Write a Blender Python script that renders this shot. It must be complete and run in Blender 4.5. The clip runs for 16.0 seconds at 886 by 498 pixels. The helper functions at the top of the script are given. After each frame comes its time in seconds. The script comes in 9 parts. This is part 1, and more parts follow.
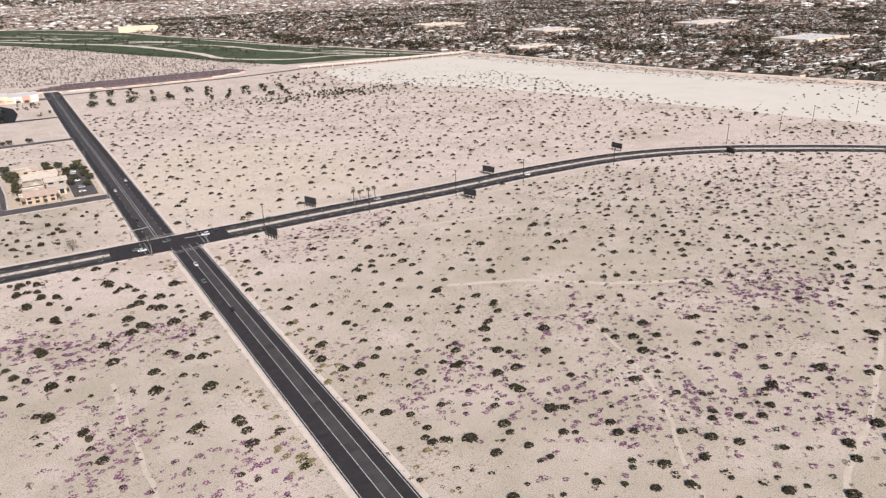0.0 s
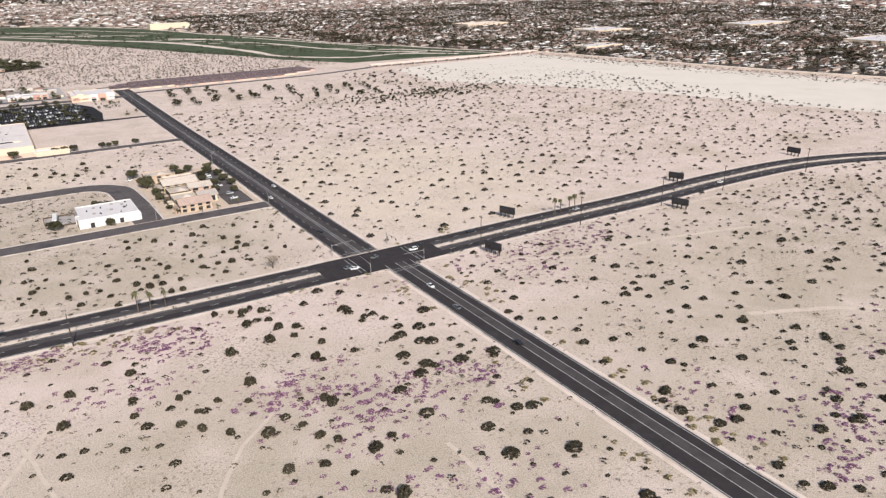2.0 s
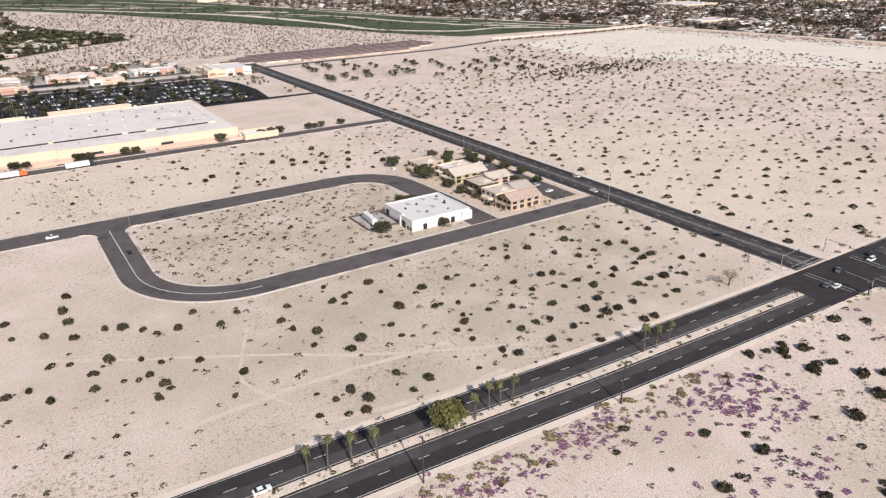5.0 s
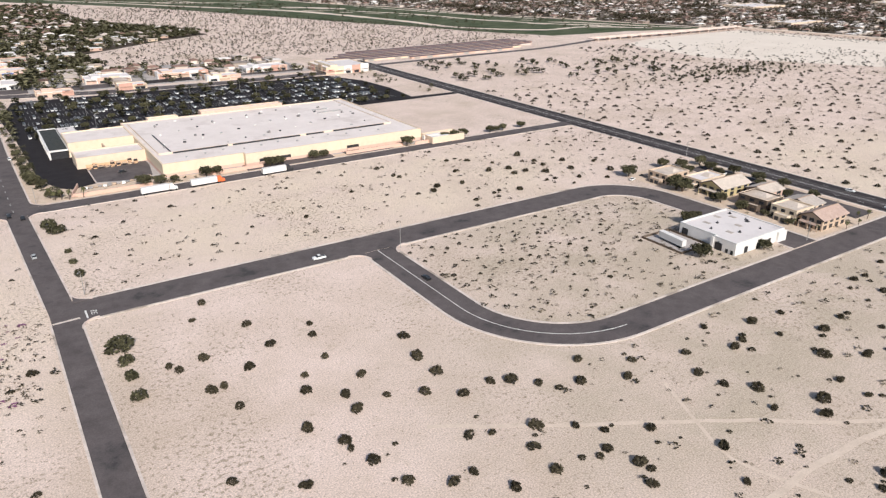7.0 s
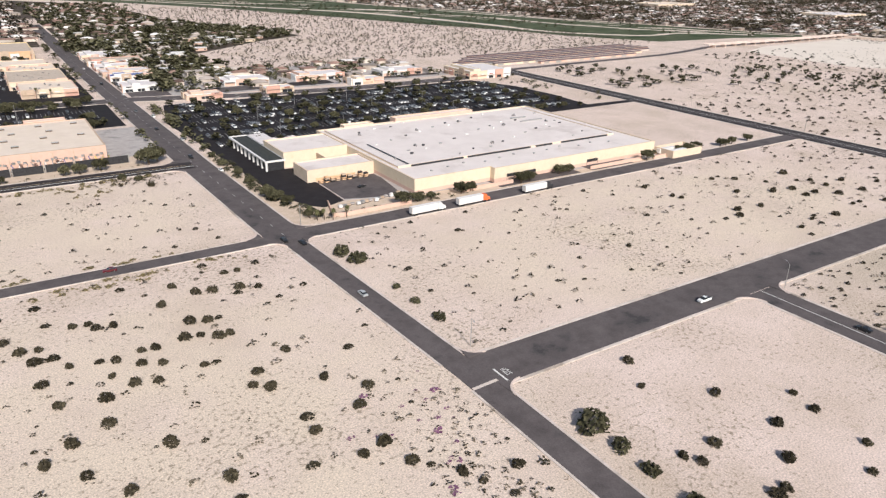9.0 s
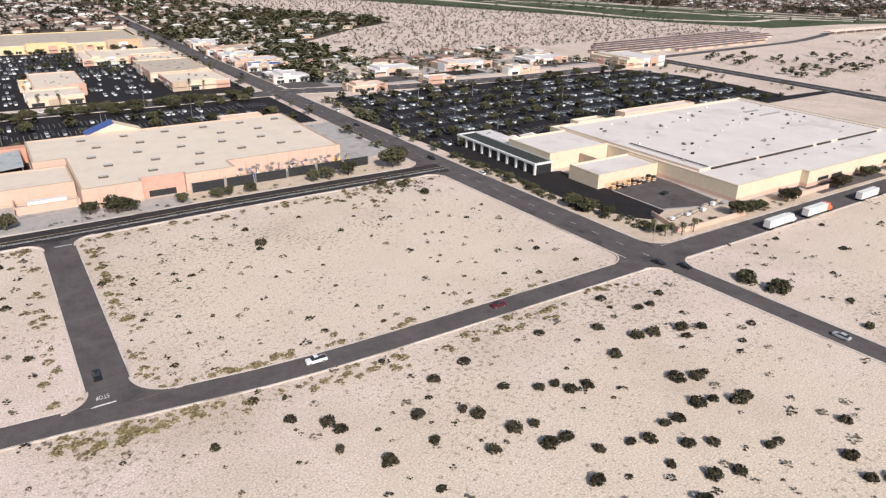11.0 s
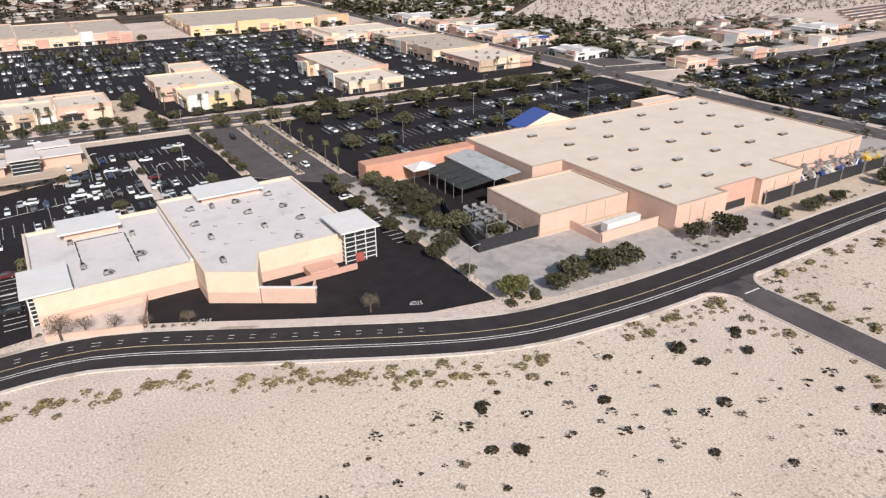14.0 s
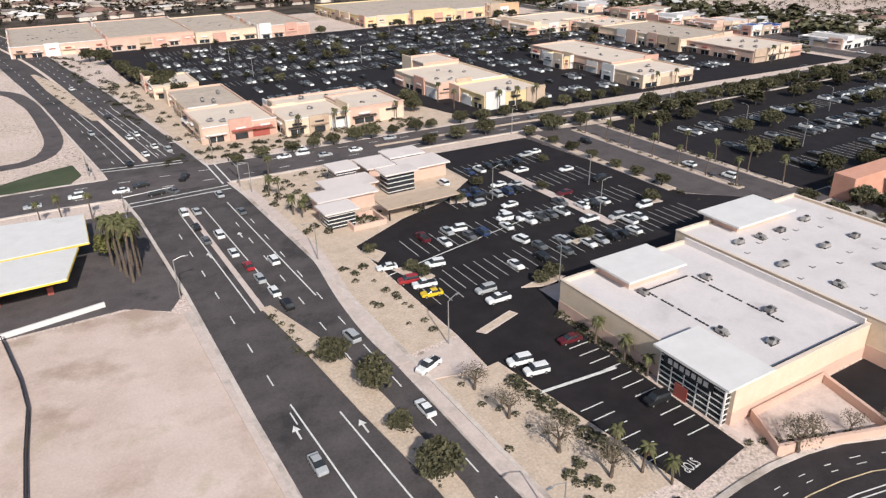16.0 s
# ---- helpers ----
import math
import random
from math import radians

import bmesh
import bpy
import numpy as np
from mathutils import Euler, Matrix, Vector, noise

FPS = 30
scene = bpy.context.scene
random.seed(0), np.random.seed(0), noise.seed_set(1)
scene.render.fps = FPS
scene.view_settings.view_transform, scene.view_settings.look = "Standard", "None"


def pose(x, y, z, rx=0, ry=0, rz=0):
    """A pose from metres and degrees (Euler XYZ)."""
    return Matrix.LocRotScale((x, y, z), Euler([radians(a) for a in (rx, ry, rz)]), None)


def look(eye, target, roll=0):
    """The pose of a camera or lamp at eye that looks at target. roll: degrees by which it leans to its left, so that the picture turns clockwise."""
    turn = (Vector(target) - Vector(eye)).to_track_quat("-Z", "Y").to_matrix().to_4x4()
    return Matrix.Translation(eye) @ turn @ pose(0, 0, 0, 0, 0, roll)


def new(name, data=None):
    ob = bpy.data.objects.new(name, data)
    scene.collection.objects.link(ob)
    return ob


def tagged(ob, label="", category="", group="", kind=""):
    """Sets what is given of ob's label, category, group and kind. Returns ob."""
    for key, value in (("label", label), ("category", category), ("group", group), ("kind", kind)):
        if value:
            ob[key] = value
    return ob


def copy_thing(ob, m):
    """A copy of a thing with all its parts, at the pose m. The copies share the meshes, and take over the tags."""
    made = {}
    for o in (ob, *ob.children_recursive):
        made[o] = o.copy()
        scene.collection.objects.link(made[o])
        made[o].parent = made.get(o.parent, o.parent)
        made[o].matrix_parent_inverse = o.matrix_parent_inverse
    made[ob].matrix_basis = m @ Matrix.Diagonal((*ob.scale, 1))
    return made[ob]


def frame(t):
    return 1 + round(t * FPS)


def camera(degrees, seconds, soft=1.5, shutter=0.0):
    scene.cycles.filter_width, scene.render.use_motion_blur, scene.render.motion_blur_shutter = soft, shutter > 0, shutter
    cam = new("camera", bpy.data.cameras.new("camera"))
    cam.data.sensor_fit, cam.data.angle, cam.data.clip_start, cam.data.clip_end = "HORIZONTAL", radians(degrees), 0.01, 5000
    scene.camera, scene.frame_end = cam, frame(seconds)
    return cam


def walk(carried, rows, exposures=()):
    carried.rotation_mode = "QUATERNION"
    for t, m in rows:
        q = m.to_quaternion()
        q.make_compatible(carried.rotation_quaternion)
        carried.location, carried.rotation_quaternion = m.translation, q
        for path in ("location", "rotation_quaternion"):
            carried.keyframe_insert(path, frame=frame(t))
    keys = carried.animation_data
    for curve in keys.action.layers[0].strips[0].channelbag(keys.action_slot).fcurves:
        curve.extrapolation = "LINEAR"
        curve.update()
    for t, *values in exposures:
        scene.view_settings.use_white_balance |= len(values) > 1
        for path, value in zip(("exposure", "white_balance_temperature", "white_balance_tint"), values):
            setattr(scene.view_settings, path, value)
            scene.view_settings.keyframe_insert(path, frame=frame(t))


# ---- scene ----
# The place stands at about half its true size, so that the aircraft's pace stays moderate.
cam = camera(65.0, 16.0, soft=1.3)
walk(cam, [
    (0.0, pose(-0.97, 1.29, 71.17, 68.389, 1.317, -32.352)),
    (0.5, pose(-10.68, 14.18, 70.31, 68.409, 1.251, -32.451)),
    (1.0, pose(-21.28, 28.22, 69.37, 68.478, 1.130, -32.558)),
    (1.5, pose(-31.88, 42.24, 68.42, 68.558, 1.016, -32.592)),
    (2.0, pose(-42.68, 56.50, 67.44, 68.507, 0.900, -32.677)),
    (2.5, pose(-54.14, 71.60, 66.40, 68.221, 0.927, -32.840)),
    (3.0, pose(-64.50, 85.23, 65.44, 67.843, 0.899, -33.054)),
    (3.5, pose(-75.59, 99.80, 64.40, 67.407, 0.915, -33.266)),
    (3.7, pose(-79.94, 105.50, 64.00, 67.321, 0.972, -33.251)),
    (5.8, pose(-125.36, 164.80, 59.64, 66.619, 0.166, -33.644)),
    (6.0, pose(-129.71, 170.45, 59.22, 66.630, 0.033, -33.544)),
    (6.5, pose(-140.72, 184.75, 58.13, 66.707, -0.130, -33.540)),
    (7.0, pose(-151.58, 198.83, 57.05, 66.905, -0.231, -33.395)),
    (7.5, pose(-162.70, 213.21, 55.94, 67.159, -0.486, -33.296)),
    (8.0, pose(-173.69, 227.39, 54.82, 67.365, -0.675, -33.130)),
    (8.5, pose(-184.79, 241.70, 53.69, 67.428, -0.845, -32.949)),
    (9.0, pose(-195.82, 255.89, 52.56, 67.318, -0.926, -32.748)),
    (9.2, pose(-200.23, 261.56, 52.10, 67.211, -1.027, -32.639)),
    (11.3, pose(-246.17, 320.32, 47.25, 66.309, -0.744, -32.717)),
    (11.5, pose(-250.48, 325.81, 46.79, 66.159, -0.614, -32.611)),
    (12.0, pose(-262.19, 340.70, 45.52, 65.708, -0.328, -32.436)),
    (12.5, pose(-272.49, 353.78, 44.40, 65.341, -0.189, -32.261)),
    (13.0, pose(-283.50, 367.74, 43.19, 65.050, -0.060, -32.133)),
    (13.5, pose(-294.34, 381.46, 41.99, 64.858, 0.147, -31.936)),
    (14.0, pose(-305.28, 395.27, 40.77, 64.749, 0.283, -31.757)),
    (14.5, pose(-316.35, 409.22, 39.53, 64.664, 0.403, -31.676)),
    (15.0, pose(-327.17, 422.83, 38.30, 64.620, 0.501, -31.356)),
    (15.5, pose(-338.05, 436.50, 37.06, 64.558, 0.612, -31.007)),
    (16.0, pose(-348.76, 449.93, 35.83, 64.452, 0.960, -30.606)),
], exposures=((0.0, 0.21), (8.0, 0.20), (12.0, 0.16), (16.0, 0.14)))


# ---------------------------------------------------------------- light
SUN_ELEVATION, SUN_HEADING = radians(36.0), radians(79.5)
sun_way = Vector((math.cos(SUN_HEADING) * math.cos(SUN_ELEVATION), math.sin(SUN_HEADING) * math.cos(SUN_ELEVATION), -math.sin(SUN_ELEVATION)))
sun_data = bpy.data.lights.new("sun", "SUN")
sun_data.energy, sun_data.angle, sun_data.color = 4.2, radians(0.53), (1.0, 0.955, 0.9)
sun = new("sun", sun_data)
sun.matrix_world = look((-100, 100, 300), Vector((-100, 100, 300)) + sun_way)
world = bpy.data.worlds.new("sky")
scene.world = world
world.use_nodes = True
sky = world.node_tree.nodes.new("ShaderNodeTexSky")
sky.sky_type, sky.sun_disc = "NISHITA", False
sky.sun_elevation, sky.sun_rotation = SUN_ELEVATION, math.atan2(-sun_way.x, -sun_way.y)
sky.altitude, sky.dust_density = 100.0, 2.0
world.node_tree.links.new(sky.outputs[0], world.node_tree.nodes["Background"].inputs[0])
world.node_tree.nodes["Background"].inputs[1].default_value = 0.098


# ---------------------------------------------------------------- materials
def surface(name, low, high, size, rough=0.9, fine=0.0, stain=None, stain_size=10.0, stain_cover=0.5, metal=0.0, bump=0.0, by_object=0.0, by_island=0.0, spec=0.3, patch=None, patch_size=5.0, patch_cover=0.5, soils=(), specks=None, speck_size=0.5, speck_cover=0.5):
    """Two tones mixed by noise of that size in metres, with fine grain, broad stains, relief and a shift from piece to piece."""
    m = bpy.data.materials.new(name)
    m.use_nodes = True
    n, link = m.node_tree.nodes, m.node_tree.links.new
    b = n["Principled BSDF"]
    place = n.new("ShaderNodeNewGeometry")

    def noise_of(metres, detail):
        x = n.new("ShaderNodeTexNoise")
        x.inputs["Scale"].default_value, x.inputs["Detail"].default_value, x.inputs["Roughness"].default_value = 1.0 / metres, detail, 0.62
        link(place.outputs["Position"], x.inputs["Vector"])
        return x.outputs[0]

    def ramp_of(value, a, z):
        r = n.new("ShaderNodeMapRange")
        r.inputs[1].default_value, r.inputs[2].default_value = a, z
        link(value, r.inputs[0])
        return r.outputs[0]

    def mixed(factor, a, z, mode="MIX"):
        x = n.new("ShaderNodeMix")
        x.data_type, x.blend_type = "RGBA", mode
        for value, socket in ((factor, x.inputs[0]), (a, x.inputs[6]), (z, x.inputs[7])):
            if isinstance(value, (tuple, list)):
                socket.default_value = (*value, 1)
            elif isinstance(value, float):
                socket.default_value = value
            else:
                link(value, socket)
        return x.outputs[2]

    colour = mixed(ramp_of(noise_of(size, 4), 0.32, 0.68), low, high)
    if stain:
        colour = mixed(ramp_of(noise_of(stain_size, 5), 0.72 - 0.35 * stain_cover, 0.86 - 0.35 * stain_cover), colour, stain)
    if patch:
        colour = mixed(ramp_of(noise_of(patch_size, 6), 0.70 - 0.35 * patch_cover, 0.95 - 0.35 * patch_cover), colour, patch)
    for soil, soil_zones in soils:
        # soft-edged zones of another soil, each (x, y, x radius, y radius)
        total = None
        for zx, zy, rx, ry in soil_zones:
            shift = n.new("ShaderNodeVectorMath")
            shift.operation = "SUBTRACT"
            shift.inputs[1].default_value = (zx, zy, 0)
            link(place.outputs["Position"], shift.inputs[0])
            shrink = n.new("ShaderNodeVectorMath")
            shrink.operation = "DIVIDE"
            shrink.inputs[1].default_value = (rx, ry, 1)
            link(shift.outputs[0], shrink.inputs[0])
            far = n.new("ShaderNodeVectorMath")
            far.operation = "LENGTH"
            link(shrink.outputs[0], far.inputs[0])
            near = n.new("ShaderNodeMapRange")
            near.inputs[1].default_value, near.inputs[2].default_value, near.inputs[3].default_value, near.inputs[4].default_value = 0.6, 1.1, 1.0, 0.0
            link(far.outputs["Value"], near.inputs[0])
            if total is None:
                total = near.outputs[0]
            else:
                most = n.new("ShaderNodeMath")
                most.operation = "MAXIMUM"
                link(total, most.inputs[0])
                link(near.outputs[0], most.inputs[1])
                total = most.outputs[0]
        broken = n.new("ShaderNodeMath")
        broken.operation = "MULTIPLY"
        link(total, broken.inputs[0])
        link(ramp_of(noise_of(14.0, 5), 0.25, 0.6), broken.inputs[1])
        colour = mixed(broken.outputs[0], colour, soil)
    if specks:
        where = ramp_of(noise_of(26.0, 3), 0.35, 0.65)
        dots = n.new("ShaderNodeMath")
        dots.operation = "MULTIPLY_ADD"
        link(where, dots.inputs[0])
        dots.inputs[1].default_value = 0.11 * speck_cover
        link(noise_of(speck_size, 4), dots.inputs[2])
        colour = mixed(ramp_of(dots.outputs[0], 0.63, 0.75), colour, specks)
    if fine:
        f = ramp_of(noise_of(0.22, 3), 0.3, 0.7)
        grey = n.new("ShaderNodeMapRange")
        grey.inputs[3].default_value, grey.inputs[4].default_value = 1 - fine, 1 + fine * 0.5
        link(f, grey.inputs[0])
        v = n.new("ShaderNodeCombineColor")
        for k in range(3):
            link(grey.outputs[0], v.inputs[k])
        colour = mixed(1.0, colour, v.outputs[0], "MULTIPLY")
    for amount, source in ((by_object, "object"), (by_island, "island")):
        if amount:
            r = n.new("ShaderNodeObjectInfo").outputs["Random"] if source == "object" else place.outputs["Random Per Island"]
            s = n.new("ShaderNodeMapRange")
            s.inputs[3].default_value, s.inputs[4].default_value = 1 - amount, 1 + amount
            link(r, s.inputs[0])
            v = n.new("ShaderNodeCombineColor")
            for k in range(3):
                link(s.outputs[0], v.inputs[k])
            colour = mixed(1.0, colour, v.outputs[0], "MULTIPLY")
    link(colour, b.inputs["Base Color"])
    b.inputs["Roughness"].default_value, b.inputs["Metallic"].default_value = rough, metal
    b.inputs["Specular IOR Level"].default_value = spec
    if bump:
        u = n.new("ShaderNodeBump")
        u.inputs["Strength"].default_value, u.inputs["Distance"].default_value = 0.6, bump
        link(noise_of(max(size * 0.2, 0.1), 5), u.inputs["Height"])
        link(u.outputs[0], b.inputs["Normal"])
    return m


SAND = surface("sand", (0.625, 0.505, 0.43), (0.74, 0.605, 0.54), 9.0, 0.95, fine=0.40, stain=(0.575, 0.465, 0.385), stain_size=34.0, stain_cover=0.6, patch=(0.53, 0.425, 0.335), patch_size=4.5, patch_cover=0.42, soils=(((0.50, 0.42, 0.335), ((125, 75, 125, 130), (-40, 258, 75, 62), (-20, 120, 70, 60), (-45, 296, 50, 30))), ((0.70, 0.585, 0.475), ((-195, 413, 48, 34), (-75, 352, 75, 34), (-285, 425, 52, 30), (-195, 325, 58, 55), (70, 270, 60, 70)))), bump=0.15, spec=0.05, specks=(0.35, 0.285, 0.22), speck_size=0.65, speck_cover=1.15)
TRACK = surface("packed_sand", (0.64, 0.53, 0.455), (0.73, 0.615, 0.535), 3.0, 0.95, fine=0.08, stain=(0.57, 0.47, 0.38), stain_size=6.0, spec=0.05)
TRACK_FAINT = surface("wheel_track_sand", (0.55, 0.455, 0.375), (0.65, 0.545, 0.46), 1.5, 0.95, fine=0.12, stain=(0.5, 0.41, 0.335), stain_size=3.0, spec=0.05)
GRAVEL = surface("landscape_gravel", (0.53, 0.415, 0.32), (0.64, 0.515, 0.41), 1.5, 0.95, fine=0.22, spec=0.05)
GRAVEL_PALE = surface("pale_median_gravel", (0.60, 0.50, 0.42), (0.71, 0.60, 0.51), 1.5, 0.95, fine=0.2, spec=0.05)
BARE_LOT = surface("bare_pink_sand", (0.56, 0.435, 0.375), (0.67, 0.545, 0.48), 6.0, 0.95, fine=0.1, stain=(0.43, 0.32, 0.26), stain_size=9.0, stain_cover=0.6, patch=(0.45, 0.37, 0.26), patch_size=3.5, patch_cover=0.4, spec=0.05)
WASH = surface("wash_sand", (0.66, 0.585, 0.51), (0.71, 0.635, 0.56), 20.0, 0.95, fine=0.05, stain=(0.6, 0.52, 0.43), stain_size=40.0, stain_cover=0.3, spec=0.05)
ASPHALT = surface("asphalt", (0.032, 0.027, 0.0285), (0.048, 0.041, 0.042), 2.2, 0.9, fine=0.15, stain=(0.062, 0.058, 0.057), stain_size=9.0, stain_cover=0.35, spec=0.2)
ASPHALT_MID = surface("greyed_asphalt", (0.058, 0.05, 0.051), (0.084, 0.073, 0.073), 2.6, 0.9, fine=0.18, stain=(0.04, 0.036, 0.037), stain_size=7.0, stain_cover=0.45, spec=0.2)
ASPHALT_WORN = surface("worn_asphalt", (0.088, 0.075, 0.075), (0.134, 0.115, 0.114), 3.0, 0.9, fine=0.18, stain=(0.056, 0.051, 0.053), stain_size=6.0, stain_cover=0.5, spec=0.2)
ASPHALT_AVENUE = surface("avenue_asphalt", (0.07, 0.061, 0.061), (0.108, 0.094, 0.093), 3.0, 0.9, fine=0.18, stain=(0.048, 0.044, 0.045), stain_size=7.0, stain_cover=0.5, patch=(0.12, 0.106, 0.105), patch_size=12.0, patch_cover=0.3, spec=0.2)
ASPHALT_NEW = surface("fresh_asphalt", (0.0165, 0.0138, 0.0152), (0.026, 0.022, 0.0235), 2.5, 0.85, fine=0.12, stain=(0.032, 0.03, 0.032), stain_size=6.0, stain_cover=0.35, spec=0.2)
CONCRETE = surface("concrete", (0.56, 0.455, 0.405), (0.64, 0.535, 0.485), 1.2, 0.85, fine=0.1, stain=(0.44, 0.375, 0.335), stain_size=4.0)
KERB = surface("sandy_kerb_concrete", (0.54, 0.47, 0.425), (0.67, 0.59, 0.54), 1.6, 0.9, fine=0.14, stain=(0.34, 0.285, 0.24), stain_size=7.0, stain_cover=0.6, patch=(0.6, 0.5, 0.425), patch_size=3.0, patch_cover=0.6)
YARD = surface("yard_concrete", (0.36, 0.325, 0.31), (0.46, 0.42, 0.40), 2.0, 0.85, fine=0.1, stain=(0.26, 0.25, 0.24), stain_size=5.0)
PAINT = surface("road_paint", (0.62, 0.61, 0.58), (0.76, 0.75, 0.72), 0.5, 0.7, fine=0.15)
PAINT_WORN = surface("worn_road_paint", (0.28, 0.27, 0.26), (0.5, 0.49, 0.47), 0.6, 0.8, fine=0.2)
PAINT_YELLOW = surface("yellow_road_paint", (0.62, 0.47, 0.28), (0.7, 0.56, 0.36), 0.5, 0.7, fine=0.15)
BUSH = surface("bush_leaves", (0.034, 0.029, 0.019), (0.078, 0.066, 0.044), 0.5, 0.9, by_object=0.3, by_island=0.35, spec=0.1)
BUSH_PALE = surface("dry_bush_leaves", (0.165, 0.135, 0.075), (0.32, 0.26, 0.135), 0.5, 0.9, by_object=0.2, by_island=0.35, spec=0.1)
FLOWER = surface("verbena_flowers", (0.155, 0.07, 0.122), (0.27, 0.135, 0.22), 0.8, 0.9, by_island=0.3, spec=0.1)
LEAF = surface("tree_leaves", (0.050, 0.048, 0.028), (0.108, 0.101, 0.058), 0.6, 0.85, by_object=0.35, by_island=0.45, spec=0.15)
LEAF_LIME = surface("palo_verde_leaves", (0.085, 0.086, 0.03), (0.16, 0.152, 0.06), 0.6, 0.85, by_island=0.4, spec=0.15)
TWIG = surface("grey_twigs", (0.12, 0.10, 0.075), (0.22, 0.18, 0.13), 0.5, 0.9, by_island=0.35, spec=0.1)
FROND = surface("palm_fronds", (0.058, 0.060, 0.027), (0.128, 0.124, 0.058), 0.6, 0.7, by_island=0.35, spec=0.2)
SKIRT = surface("dead_fronds", (0.22, 0.16, 0.09), (0.32, 0.24, 0.14), 0.4, 0.95, by_island=0.3)
BARK = surface("bark", (0.09, 0.068, 0.052), (0.16, 0.122, 0.095), 0.3, 0.95, fine=0.25)
WOOD_DARK = surface("creosoted_wood", (0.035, 0.028, 0.025), (0.07, 0.055, 0.048), 0.3, 0.9, fine=0.2)
STEEL = surface("galvanised_steel", (0.36, 0.35, 0.34), (0.48, 0.47, 0.46), 0.4, 0.45, metal=0.6)
UNIT_GREY = surface("weathered_unit_casing", (0.24, 0.225, 0.215), (0.38, 0.36, 0.345), 0.6, 0.6, metal=0.2, by_object=0.25)
DARK_METAL = surface("dark_metal", (0.028, 0.028, 0.032), (0.055, 0.055, 0.06), 0.4, 0.5, metal=0.3)
WHITE = surface("white_paint", (0.66, 0.64, 0.62), (0.72, 0.70, 0.68), 1.5, 0.6, stain=(0.6, 0.58, 0.555), stain_size=4.0, stain_cover=0.25)
ROOF_WHITE = surface("white_roof_membrane", (0.63, 0.585, 0.575), (0.70, 0.65, 0.64), 2.5, 0.7, stain=(0.57, 0.525, 0.515), stain_size=5.0, stain_cover=0.5, fine=0.05)
ROOF_CREAM = surface("cream_roof_coating", (0.68, 0.57, 0.47), (0.74, 0.63, 0.53), 4.0, 0.7, stain=(0.63, 0.52, 0.43), stain_size=7.0, stain_cover=0.4, fine=0.05)
ROOF_MARKET = surface("weathered_white_roof", (0.66, 0.59, 0.56), (0.73, 0.66, 0.63), 6.0, 0.75, stain=(0.58, 0.51, 0.48), stain_size=9.0, stain_cover=0.5, fine=0.06)
ROOF_TAN = surface("tan_gravel_roof", (0.45, 0.37, 0.30), (0.55, 0.46, 0.385), 1.5, 0.9, fine=0.15, stain=(0.4, 0.33, 0.27), stain_size=4.0)
STUCCO_CREAM = surface("cream_stucco", (0.67, 0.53, 0.40), (0.72, 0.585, 0.455), 1.2, 0.9, stain=(0.62, 0.47, 0.34), stain_size=3.0, stain_cover=0.35, fine=0.04, bump=0.01)
STUCCO_YELLOW = surface("yellow_stucco", (0.66, 0.55, 0.41), (0.71, 0.605, 0.47), 1.5, 0.9, stain=(0.62, 0.48, 0.32), stain_size=3.0, stain_cover=0.35, fine=0.04)
STUCCO_GOLD = surface("golden_yellow_stucco", (0.68, 0.53, 0.29), (0.75, 0.60, 0.36), 1.5, 0.9, stain=(0.62, 0.45, 0.2), stain_size=3.0, stain_cover=0.35, fine=0.04)
STUCCO_ORANGE = surface("orange_stucco", (0.64, 0.40, 0.24), (0.69, 0.46, 0.29), 1.5, 0.9, fine=0.05)
STUCCO_PINK = surface("pink_beige_stucco", (0.60, 0.405, 0.325), (0.65, 0.455, 0.37), 1.5, 0.9, stain=(0.52, 0.355, 0.275), stain_size=3.0, stain_cover=0.35, fine=0.04)
STUCCO_ROSE = surface("rose_block", (0.55, 0.32, 0.255), (0.60, 0.365, 0.295), 1.0, 0.9, fine=0.08)
STUCCO_TAN = surface("tan_stucco", (0.47, 0.355, 0.265), (0.53, 0.41, 0.315), 1.2, 0.9, stain=(0.42, 0.31, 0.23), stain_size=2.5, fine=0.04)
CORAL = surface("coral_wall", (0.58, 0.29, 0.205), (0.64, 0.34, 0.25), 1.2, 0.85, fine=0.05)
BRICK_RED = surface("red_paint", (0.30, 0.075, 0.06), (0.37, 0.10, 0.08), 0.8, 0.6)
CAB_ORANGE = surface("orange_red_lorry_paint", (0.68, 0.13, 0.045), (0.74, 0.17, 0.06), 0.8, 0.4)
BLUE = surface("blue_metal_roof", (0.05, 0.085, 0.27), (0.07, 0.11, 0.33), 0.8, 0.45)
YELLOW = surface("yellow_paint", (0.75, 0.52, 0.06), (0.8, 0.58, 0.09), 0.8, 0.5)
TILE = surface("clay_tile_roof", (0.34, 0.24, 0.185), (0.43, 0.315, 0.25), 0.5, 0.85, fine=0.2)
TILE_GREY = surface("grey_tile_roof", (0.36, 0.315, 0.28), (0.45, 0.40, 0.36), 0.5, 0.85, fine=0.2, by_object=0.15)
TILE_PINK = surface("pink_tile_roof", (0.40, 0.29, 0.245), (0.50, 0.375, 0.32), 0.6, 0.85, fine=0.2, stain=(0.34, 0.25, 0.21), stain_size=2.5)
TILE_PALE = surface("pale_tile_roof", (0.50, 0.43, 0.37), (0.60, 0.52, 0.455), 0.6, 0.85, fine=0.18, stain=(0.42, 0.36, 0.31), stain_size=3.0)
STUCCO_OLIVE = surface("olive_yellow_stucco", (0.47, 0.39, 0.21), (0.54, 0.45, 0.26), 1.2, 0.9, stain=(0.41, 0.34, 0.185), stain_size=2.5, fine=0.05)
